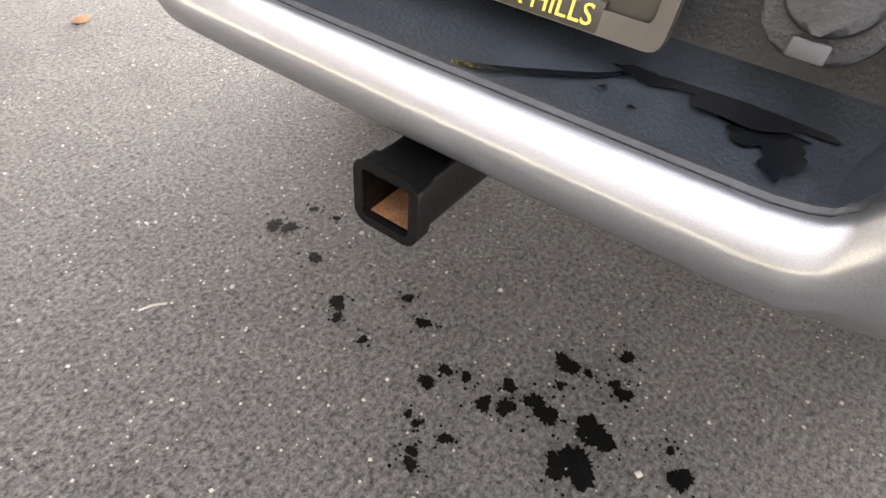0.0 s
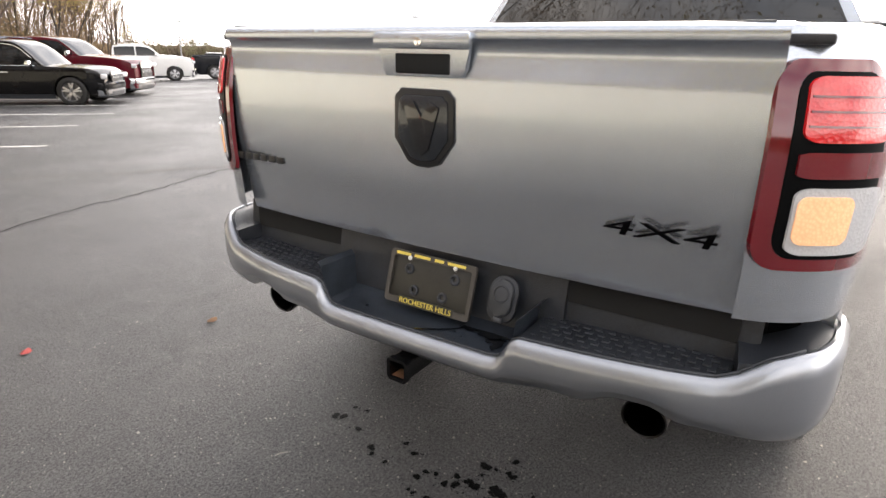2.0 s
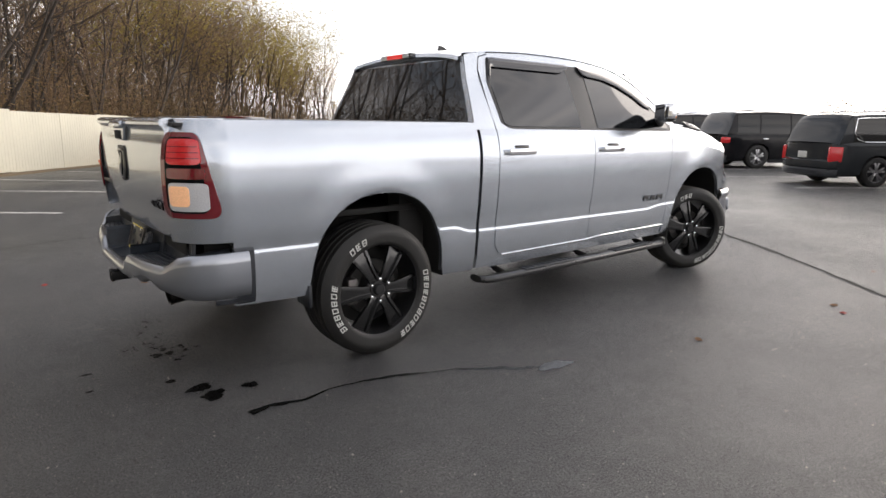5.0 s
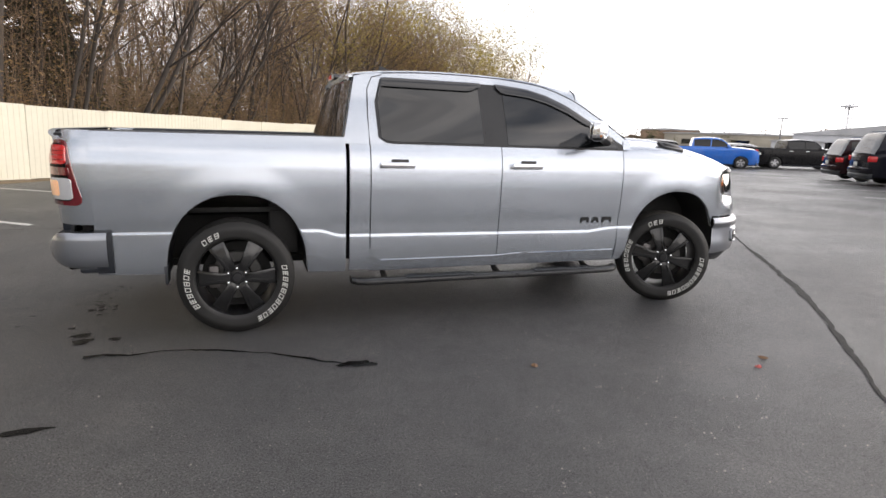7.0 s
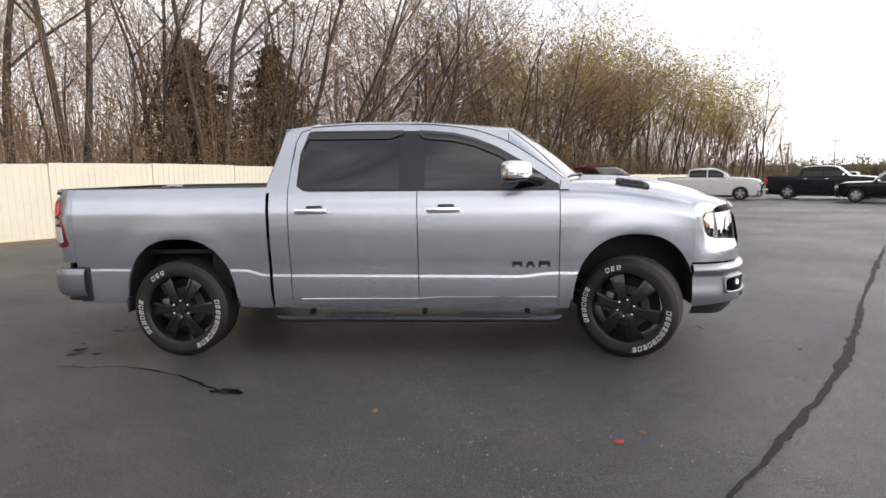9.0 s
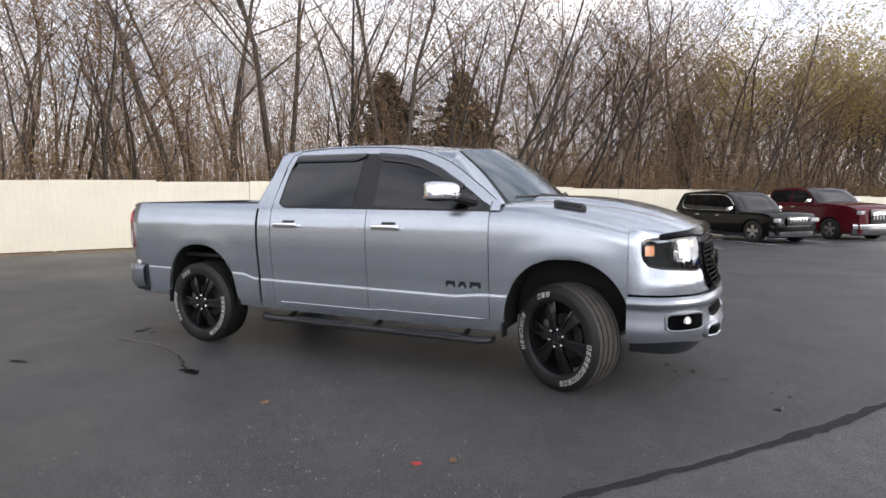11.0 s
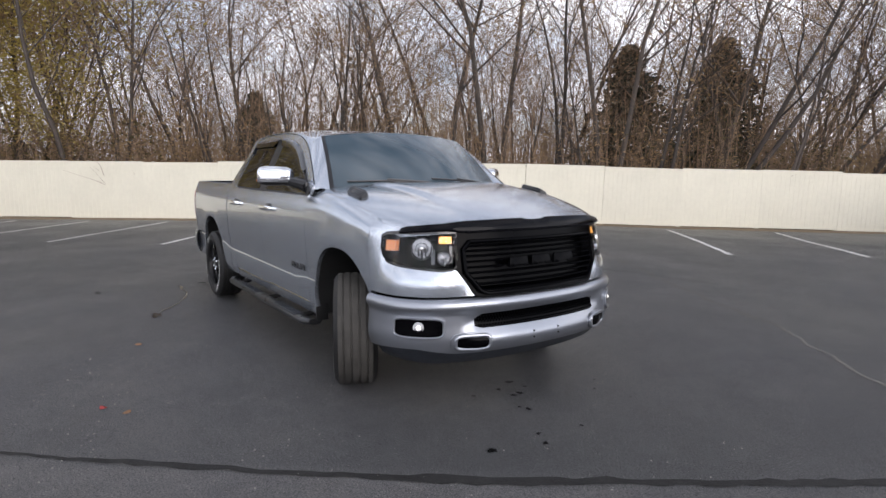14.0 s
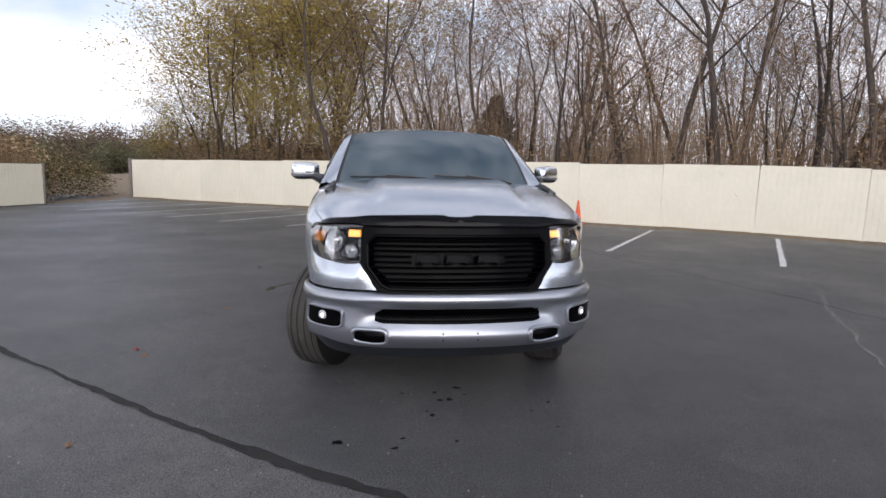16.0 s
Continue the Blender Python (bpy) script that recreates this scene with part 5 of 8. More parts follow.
def build_rear_bumper():
    # s runs from the middle out to the corner
    reach = lambda s: BUMPER_REAR(s)[1]

    def top(s):
        return line((0, 0.580), (0.275, 0.580), (0.30, 0.588), (0.33, 0.640), (0.352, 0.650), (0.80, 0.658), (0.84, 0.672), (0.90, 0.712), (0.96, 0.728), (1.03, 0.732))(reach(s))

    def bottom(s):
        y = reach(s)
        b = line((0, 0.500), (0.30, 0.500), (0.42, 0.520), (0.78, 0.515), (0.92, 0.498), (1.03, 0.490))(y)
        return b + 0.03 * math.exp(-(((y - 0.63) / 0.085) ** 4))

    bm = bmesh.new()
    rows = []
    ss = sorted({*np.linspace(0, 1, 60), *np.linspace(0.22, 0.34, 16)})
    full = []
    for s in ss:
        x, y, nx, ny = BUMPER_REAR(s)
        t, b = top(s), bottom(s)
        h = t - b
        e = min(0.03, h * 0.28)
        prf = [(-0.08, b + 0.014), (-0.048, b + 0.002), (-0.03, b + 0.004), (-0.016, b + e * 0.5), (-0.008, b + e)]
        prf += [(0.005 * math.sin(math.pi * k / 7) + 0.006 * k / 7, b + e + (h - 1.9 * e) * k / 7) for k in range(1, 8)]
        prf += [(-0.002, t - e * 0.5), (-0.007, t - e * 0.15), (-0.014, t), (-0.022, t - 0.001), (-0.028, t - 0.012)]
        full.append([(x + nx * d, y + ny * d, z) for d, z in prf])
    rows = [[(x, -y, z) for x, y, z in r] for r in full[::-1]] + full[1:]
    grid(bm, rows)
    bmesh.ops.recalc_face_normals(bm, faces=bm.faces)
    bumper = part("rear_bumper", bm, DIMMED_SILVER, TRUCK, "silver rear bumper with black step pads")
    # raised black lip that runs along the pads
    bm = bmesh.new()
    lip = [(x + nx * -0.028, y + ny * -0.028, top(s) + 0.002) for s in ss for x, y, nx, ny in [BUMPER_REAR(s)] if y < 0.97]
    run = [(x, -y, z) for x, y, z in lip[::-1]] + lip[1:]
    rows = [[(x + a, y, z + h) for a, h in ((-0.006, -0.02), (-0.005, -0.002), (-0.002, 0.001), (0.003, 0.001), (0.006, -0.004), (0.008, -0.03))] for x, y, z in run]
    grid(bm, rows)
    bmesh.ops.recalc_face_normals(bm, faces=bm.faces)
    part("lip", bm, PLASTIC, bumper, "black plastic lip")
    # well in the middle: floor, back wall, cheeks
    bm = bmesh.new()
    grid(bm, [[(x, y, 0.572 + 0.010 * ((x + 2.99) / 0.06) ** 2 * (x > -2.99)) for x in (-3.046, -3.02, -2.985, -2.955, -2.93, -2.895)] for y in np.linspace(-0.32, 0.32, 24)])
    for side in (-1, 1):
        grid(bm, [[(x, side * (0.315 + a), 0.574 + h) for a, h in ((-0.02, -0.002), (0.0, 0.012), (0.012, 0.06), (0.02, 0.115), (0.035, 0.128))] for x in (-3.045, -2.95, -2.89)], flip=side < 0)
    bmesh.ops.recalc_face_normals(bm, faces=bm.faces)
    well = part("bumper_well", bm, WET_PLASTIC, bumper, "black plastic well, wet in places")
    part("well_back", wall_panel(-0.40, 0.40, 9, 0.565, 0.79, 8, lambda y, z: -2.905 + (z - 0.58) * 0.16, 0.03), PLASTIC, bumper)
    for side in (-1, 1):
        # step pads with raised treads, each ending at a wall before the raised corner
        pad_z = line((0.34, 0.647), (0.85, 0.655))
        edge = [(x - 0.03 * nx, y) for q in np.linspace(0.1, 0.75, 60) for x, y, nx, ny in [BUMPER_REAR(q)] if 0.34 < y < 0.83]
        bm = bmesh.new()
        grid(bm, [[(x0 + (-2.865 - x0) * k, side * y, pad_z(y)) for k in np.linspace(0, 1, 5)] for x0, y in edge], flip=side < 0)
        bmesh.ops.recalc_face_normals(bm, faces=bm.faces)
        rim(bm, (0, 0, -1), 0.03)
        pad = part("step_pad", bm, PLASTIC, bumper, "black plastic step pad")
        bm = bmesh.new()
        for i in range(14):
            for j in range(5):
                y = 0.37 + i * 0.033 + (j % 2) * 0.014
                if y < 0.81:
                    box(bm, (-3.005 + j * 0.027 + 0.03 * (y / 0.82) ** 4, side * y, pad_z(y) + 0.0015), (0.014, 0.018, 0.004), 0.001, seg=1)
        part("tread_pattern", bm, PLASTIC, pad)
        part("pad_back", wall_panel(min(side * 0.34, side * 0.86), max(side * 0.34, side * 0.86), 6, 0.64, 0.79, 4, lambda y, z: -2.875 + 0.1 * (z - 0.64), 0.02), PLASTIC, bumper)
        bm = bmesh.new()
        rows = []
        for q in np.linspace(0.56, 0.93, 16):
            x, y, nx, ny = BUMPER_REAR(q)
            if y < 0.83:
                continue
            t = max(top(q), 0.70) - 0.004
            a = (x - nx * 0.026, side * (y - ny * 0.026))
            inner = (min(-2.70, x + 0.14), side * min(0.93, y - 0.03))
            rows.append([(a[0] + (inner[0] - a[0]) * k, a[1] + (inner[1] - a[1]) * k, t + 0.012 * k) for k in (0, 0.35, 0.7, 1)])
        grid(bm, rows)
        bmesh.ops.recalc_face_normals(bm, faces=bm.faces)
        rim(bm, (0, 0, -1), 0.05)
        part("corner_pad", bm, PLASTIC, bumper, "black plastic corner pad")
        # dark end cap towards the bed side
        bm = bmesh.new()
        grid(bm, [[(x, side * y, z) for z, y in ((0.455, 0.985), (0.5, 1.005), (0.62, 1.012), (0.735, 1.008), (0.757, 0.99), (0.76, 0.93))] for x in (-2.70, -2.66, -2.625, -2.60)], flip=side > 0)
        bmesh.ops.recalc_face_normals(bm, faces=bm.faces)
        part("end_cap", bm, PLASTIC, bumper)
        bm = bmesh.new()
        grid(bm, [[(x + nx * d, side * (y + ny * d), z) for d, z in ((-0.035, 0.505), (-0.026, 0.49), (-0.03, 0.468), (-0.06, 0.455))] for s in np.linspace(0.86, 0.985, 8) for x, y, nx, ny in [BUMPER_REAR(s)]], flip=side > 0)
        bmesh.ops.recalc_face_normals(bm, faces=bm.faces)
        part("lower_trim", bm, PLASTIC, bumper)
        # exhaust tip
        bm = bmesh.new()
        lathe(bm, [(0.045, 0.5), (0.053, 0.45), (0.057, 0.02), (0.057, 0.004), (0.054, 0.0), (0.050, 0.004), (0.048, 0.03), (0.045, 0.20), (0.001, 0.22)], 32, "x")
        part("exhaust_tip", bm, EXHAUST, TRUCK, "dark chrome exhaust tip", m=pose(-2.945, side * 0.648, 0.470, 0, -8, 0))
    # number plate frame with a plain dark insert
    mpl = Matrix(((0, 0, -1, -2.936), (-1, 0, 0, 0.0), (0, 1, 0, 0.676), (0, 0, 0, 1))) @ pose(0, 0, 0, -17, 0, 0) @ Matrix.Diagonal((0.92, 0.92, 0.92, 1))
    plate = part("plate_frame", ring_plate(0.325, 0.172, 0.014, 0.012), PLATE_FRAME, bumper, "dark plate frame with yellow lettering", m=mpl)
    part("plate_insert", boxed((0, 0, 0.001), (0.30, 0.15, 0.006), 0.002), PLATE_DARK, plate, "blank dark plate panel")
    part("lower_band", boxed((0, -0.073, 0.0095), (0.215, 0.026, 0.006), 0.002), PLATE_DARK, plate)
    part("lettering", letters("ROCHESTER HILLS", 0.0245, 0.0008), YELLOW, plate, "yellow town-name lettering", m=pose(0, -0.0735, 0.0135))
    for x0, w in ((-0.112, 0.056), (-0.038, 0.062), (0.027, 0.034), (0.092, 0.066)):
        part("trim_bar", boxed((x0, 0.0765, 0.0135), (w, 0.009, 0.0014)), YELLOW, plate)
    for x0 in (-0.085, 0.088):
        bm = bmesh.new()
        lathe(bm, [(0.001, 0.007), (0.005, 0.006), (0.008, 0.0)], 12, "z")
        part("screw", bm, WHITE_MARK, plate, m=pose(x0, 0.066, 0.012))
    for x0, y0 in ((-0.055, -0.035), (0.055, -0.035), (-0.085, 0.03), (0.09, 0.03)):
        bm = bmesh.new()
        lathe(bm, [(0.006, 0.003), (0.007, 0.007), (0.013, 0.009), (0.017, 0.007), (0.018, 0.003)], 18, "z")
        part("plug", bm, PLASTIC, plate, m=pose(x0, y0, 0.002))
    # trailer socket
    msk = Matrix(((0, 0, -1, -2.925), (-1, 0, 0, -0.238), (0, 1, 0, 0.682), (0, 0, 0, 1))) @ pose(0, 0, 0, -20, 0, 0) @ Matrix.Scale(0.86, 4)
    bm = bmesh.new()
    prism(bm, rounded(0.10, 0.15, 0.045), lambda a, b, c: (a, b, c), 0.012, 0.004)
    socket = part("trailer_socket", bm, PLASTIC, bumper, "grey capped trailer socket", m=msk)
    bm = bmesh.new()
    prism(bm, rounded(0.074, 0.118, 0.034), lambda a, b, c: (a, b + 0.004, c + 0.012), 0.016, 0.007)
    cap = part("cap", bm, SOCKET, socket)
    part("tab", boxed((0, -0.066, 0.018), (0.03, 0.016, 0.010), 0.003), SOCKET_LIGHT, socket)
    bm = bmesh.new()
    lathe(bm, [(0.022, 0.028), (0.024, 0.031), (0.027, 0.031), (0.029, 0.028)], 24, "z")
    part("cap_ring", bm, SOCKET, socket, m=pose(0, 0.016, 0))
    # water left standing in the well
    for cx, cy, rx, ry, seed in ((-2.935, -0.215, 0.030, 0.072, 1), (-2.965, -0.235, 0.026, 0.030, 2), (-2.992, -0.255, 0.030, 0.012, 6), (-2.95, -0.15, 0.012, 0.03, 5), (-2.99, 0.20, 0.006, 0.008, 4), (-3.0, -0.15, 0.003, 0.004, 8), (-2.985, -0.12, 0.003, 0.003, 9)):
        part("water_film", blot(cx, cy, rx, ry, seed, 0.5755 + 0.0035 * (cx > -2.96)), WATER_DARK, bumper)
    run = [(-2.938, -0.144), (-2.972, -0.11), (-3.002, -0.07), (-3.022, -0.04), (-3.036, -0.012)]
    bm = bmesh.new()
    grid(bm, [[(x - 0.004 + 0.001 * math.sin(y * 90), y - 0.002, 0.5758 + 0.003 * (x > -2.95)), (x + 0.004, y + 0.002, 0.5758 + 0.003 * (x > -2.95))] for x, y in run])
    part("water_film", bm, WATER_DARK, bumper)
    # tow hitch receiver
    bm = bmesh.new()
    frame_box(bm, 0.066, 0.066, 0.007, 0.0, 0.30, 0.010)
    hitch = part("hitch_receiver", bm, HITCH, TRUCK, "black square hitch receiver, rusty inside", m=pose(-3.098, 0, 0.466) @ Matrix.Scale(0.93, 4))
    bm = bmesh.new()
    frame_box(bm, 0.076, 0.076, 0.0105, -0.004, 0.016, 0.016)
    part("collar", bm, HITCH, hitch)
    bm = bmesh.new()
    grid(bm, [[(x, y, -0.0255) for y in np.linspace(-0.03, 0.03, 4)] for x in np.linspace(0.004, 0.05, 4)])
    part("rust_floor", bm, RUST, hitch)
    part("hitch_bar", boxed((-2.78, 0, 0.50), (0.09, 0.9, 0.08), 0.015), UNDER, TRUCK)


def ring_plate(w, h, t, d):
    bm = bmesh.new()
    outer, inner = rounded(w, h, 0.012), rounded(w - 2 * t, h - 2 * t - 0.012, 0.006)
    n = len(outer)
    rows = [[(x, y, 0) for x, y in outer], [(x, y, d) for x, y in outer], [(x, y, d) for x, y in inner], [(x, y, 0) for x, y in inner]]
    vs = [[bm.verts.new(p) for p in r] for r in rows]
    for a, b in zip(vs, vs[1:]):
        for k in range(n):
            bm.faces.new((a[k], a[(k + 1) % n], b[(k + 1) % n], b[k]))
    bmesh.ops.recalc_face_normals(bm, faces=bm.faces)
    return bm


def frame_box(bm, w, h, t, x0, x1, r):
    """A square tube along x."""
    o, i = rounded(w, h, r, 4), rounded(w - 2 * t, h - 2 * t, max(0.002, r - t), 4)
    rows = [[(x0, a, b) for a, b in i], [(x0, a, b) for a, b in o], [(x1, a, b) for a, b in o], [(x1, a, b) for a, b in i], [(x0, a, b) for a, b in i]]
    grid(bm, rows, closed=True)
    bmesh.ops.remove_doubles(bm, verts=bm.verts, dist=1e-6)
    bmesh.ops.recalc_face_normals(bm, faces=bm.faces)


def blot(cx, cy, rx, ry, seed, z, lobes=9):
    """A thin puddle or stain with a ragged edge."""
    rnd = random.Random(seed)
    ph = [rnd.uniform(0, 6.3) for _ in range(6)]
    bm = bmesh.new()
    n = 80
    ring = []
    for k in range(n):
        a = 2 * math.pi * k / n
        q = 1 + 0.16 * math.sin(2 * a + ph[0]) + 0.13 * math.sin(3 * a + ph[1]) + 0.10 * math.sin(5 * a + ph[2]) + 0.07 * math.sin(lobes * a + ph[3]) + 0.05 * math.sin(13 * a + ph[4])
        ring.append(bm.verts.new((cx + rx * q * math.cos(a), cy + ry * q * math.sin(a), z)))
    mid = bm.verts.new((cx, cy, z + 0.0008))
    for k in range(n):
        bm.faces.new((mid, ring[k], ring[(k + 1) % n]))
    return bm


BADGE = material("badge_dark", (0.02, 0.024, 0.03), 0.2, 0.3, 0.5)
COVER = varied("vinyl_cover", (0.014, 0.014, 0.015), 0.6, 0, 0, 12, 0.3, 0.3, 300)
WET_PLASTIC = varied("damp_plastic", (0.024, 0.030, 0.039), 0.36, 0, 0, 22, 0.5, 0.2, 240, rough_var=0.2)
PLATE_FRAME = varied("plate_frame", (0.05, 0.045, 0.04), 0.45, 0, 0, 14, 0.3)
PLATE_DARK = varied("plate_panel", (0.02, 0.019, 0.015), 0.4, 0, 0, 14, 0.35)
SOCKET = varied("socket_grey", (0.03, 0.033, 0.038), 0.5, 0, 0, 20, 0.4, 0.2, 200)
HITCH = varied("hitch_black", (0.003, 0.003, 0.0034), 0.22, 0, 0, 20, 0.4, 0.15, 120, spec=0.3)
SOCKET_LIGHT = varied("socket_tab", (0.05, 0.053, 0.06), 0.5, 0, 0, 20, 0.3)
WATER_DARK = material("standing_water", (0.006, 0.007, 0.009), 0.06)
EXHAUST = varied("dark_chrome", (0.02, 0.019, 0.018), 0.3, 1.0, 0, 18, 0.4)
build_tail()


# ---- wheels, steps, mirrors, underbody ----
def tyre_mesh():
    bm = bmesh.new()
    R, w = TYRE_R, 0.146
    pr = [(0.280, -w + 0.012), (0.289, -w + 0.002), (0.30, -w), (0.335, -w - 0.004), (0.358, -w - 0.003), (0.362, -w), (0.376, -w + 0.008), (0.390, -w + 0.022)]
    ribs = [(-0.118, 0), (-0.088, 0), (-0.086, 1), (-0.076, 1), (-0.074, 0), (-0.036, 0), (-0.034, 1), (-0.022, 1), (-0.02, 0), (0.02, 0), (0.022, 1), (0.034, 1), (0.036, 0), (0.074, 0), (0.076, 1), (0.086, 1), (0.088, 0), (0.118, 0)]
    pr += [(R - 0.009 * g - 0.006 * abs(y / 0.118) ** 3, y) for y, g in ribs]
    pr += [(r, -h) for r, h in pr[7::-1]]
    lathe(bm, pr, 72, "y")
    return mesh_of("tyre", bm, 40)


def rim_mesh():
    bm = bmesh.new()
    lathe(bm, [(0.286, -0.141), (0.292, -0.136), (0.286, -0.130), (0.276, -0.124), (0.268, -0.06), (0.262, 0.10), (0.278, 0.13)], 56, "y")
    return mesh_of("rim", bm, 40)


def spoke_mesh():
    """One broad spoke, pointing up, its face towards -y: a flat web between two raised edges that fork at the rim."""
    bm = bmesh.new()
    bow = lambda v: 0.024 * math.sin(math.pi * min(1, v / 0.285))
    prism(bm, [(-0.034, 0.05), (0.034, 0.05), (0.031, 0.11), (0.055, 0.274), (-0.055, 0.274), (-0.031, 0.11)][::-1], lambda u, v, c: (u, -0.068 - c - bow(v), v), 0.020, 0.004)
    for sgn in (-1, 1):
        a = [(0.019, 0.05), (0.036, 0.05), (0.034, 0.11), (0.061, 0.276), (0.040, 0.278), (0.018, 0.12)]
        prism(bm, [(sgn * x, z) for x, z in (a[::-1] if sgn < 0 else a)], lambda u, v, c: (u, -0.078 - c * (1 - 0.2 * abs(u) / 0.06) - bow(v), v), 0.030, 0.007)
    bmesh.ops.recalc_face_normals(bm, faces=bm.faces)
    return mesh_of("spoke", bm, 30)


def letter_block(step, r0, r1, y, bar):
    """One outlined white block of the sidewall, in place of a letter of the maker's words."""
    bm = bmesh.new()
    lo, hi = -step * 0.36, step * 0.36
    lean = step * 0.16

    def arc(a, r):
        q = a + lean * (r - r0) / (r1 - r0) - lean / 2
        return (r * math.sin(radians(q)), y, r * math.cos(radians(q)))

    t, dr = step * 0.13, 0.0062
    quads = [((lo, hi), (r0, r0 + dr)), ((lo, hi), (r1 - dr, r1)), ((lo, lo + t), (r0, r1)), ((hi - t, hi), (r0, r1)) if bar != 1 else ((-t / 2, t / 2), (r0, r1))]
    if bar:
        m = (r0 + r1) / 2
        quads.append(((lo, hi), (m - dr / 2, m + dr / 2)))
    for (a, b), (p, q) in quads:
        bm.faces.new([bm.verts.new(arc(*c)) for c in ((a, p), (b, p), (b, q), (a, q))])
    bmesh.ops.recalc_face_normals(bm, faces=bm.faces)
    return mesh_of("sidewall_block", bm, 0)


def build_wheels():
    rim_m, spoke = rim_mesh(), spoke_mesh()
    tyre, dusty = tyre_mesh(), tyre_mesh()
    tyre.materials.append(RUBBER)
    # the steered tyres' treads carry pale road dust
    dusty.materials.append(RUBBER)
    dusty.materials.append(TREAD)
    for f in dusty.polygons:
        f.material_index = 1 if abs(f.center.y) < 0.119 and math.hypot(f.center.x, f.center.z) > 0.37 else 0
    marks = [letter_block(7.4, 0.312, 0.349, -0.1522, k) for k in range(3)]
    angles = [78 + 7.6 * k for k in range(11)] + [236 + 7.6 * k for k in range(7)] + [322 + 8 * k for k in range(3)]
    for x in (-1.833, 1.872):
        for side in (-1, 1):
            turn = STEER if x > 0 else 0
            m = pose(x, side * 0.88, AXLE_Z, 0, 0, turn + (180 if side > 0 else 0)) @ pose(0, 0, 0, 0, 12 if x > 0 else 0, 0)
            wheel = part("wheel", rim_m, BLACK_SATIN, TRUCK, "black alloy wheel on a white-lettered tyre", m=m)
            ty = part("tyre", dusty if x > 0 else tyre, RUBBER, wheel, "black all-terrain tyre, tread grey with dust" if x > 0 else "black all-terrain tyre")
            for k, a in enumerate(angles):
                part("sidewall_mark", marks[(k * 7 + k // 3) % 3], WHITE_MARK, ty, m=pose(0, 0, 0, 0, a, 0))
            for k in range(6):
                part("spoke", spoke, WHEEL_BLACK, wheel, m=pose(0, 0, 0, 0, 60 * k + 30, 0))
            bm = bmesh.new()
            lathe(bm, [(0.001, -0.126), (0.030, -0.125), (0.036, -0.118), (0.038, -0.10), (0.085, -0.096), (0.09, -0.07), (0.09, 0.0)], 28, "y")
            part("hub", bm, BLACK_SATIN, wheel)
            for k in range(6):
                a = radians(60 * k)
                bm = bmesh.new()
                lathe(bm, [(0.001, -0.034), (0.009, -0.032), (0.013, -0.026), (0.0135, 0.0)], 8, "y")
                part("lug_nut", bm, CHROME, wheel, m=pose(0.068 * math.sin(a), -0.096, 0.068 * math.cos(a)))
            bm = bmesh.new()
            lathe(bm, [(0.10, -0.03), (0.168, -0.03), (0.171, -0.026), (0.171, -0.004), (0.168, 0.0), (0.10, 0.0)], 40, "y")
            part("brake_disc", bm, BRAKE, wheel)
            part("brake_calliper", boxed((-0.155, -0.03, 0.0), (0.07, 0.085, 0.16), 0.014), STEEL, wheel)
            bm = bmesh.new()
            lathe(bm, [(0.001, 0.02), (0.235, 0.02), (0.24, 0.03)], 32, "y")
            part("backing_plate", bm, UNDER, wheel)


def build_side_steps():
    for side in (-1, 1):
        bm = bmesh.new()
        pts = [(-1.02, 1.02, 0.325), (-0.98, 1.05, 0.318), (-0.9, 1.065, 0.315), (1.18, 1.065, 0.315), (1.27, 1.05, 0.318), (1.31, 1.02, 0.325)]
        rows = []
        for x, y, z in [(a, b, c) for a, b, c in pts]:
            rows.append([(x, side * (y - 0.055 + 0.055 * math.copysign(abs(math.cos(t)) ** 0.7, math.cos(t))), z + 0.026 * math.copysign(abs(math.sin(t)) ** 0.8, math.sin(t))) for t in np.linspace(0, 2 * math.pi, 17)[:-1]])
        grid(bm, rows, flip=side > 0, closed=True)
        bm.verts.ensure_lookup_table()
        bm.faces.new([bm.verts[i] for i in range(16)])
        bm.faces.new([bm.verts[i] for i in range(len(bm.verts) - 16, len(bm.verts))])
        bmesh.ops.recalc_face_normals(bm, faces=bm.faces)
        step = part("side_step", bm, STEP, TRUCK, "black tubular side step")
        for x in (-0.32, 0.78):
            bm = boxed((x, side * 1.01, 0.342), (0.56, 0.085, 0.012), 0.004)
            for k in range(9):
                box(bm, (x - 0.24 + k * 0.06, side * 1.01, 0.350), (0.012, 0.07, 0.006), 0.002, seg=1)
            part("tread_pad", bm, PLASTIC, step)
        for x in (-0.75, 0.2, 1.05):
            bm = bmesh.new()
            tube(bm, [(x, side * 1.0, 0.318), (x, side * 0.88, 0.34), (x, side * 0.76, 0.42)], 0.022, 8)
            part("bracket", bm, UNDER, step)


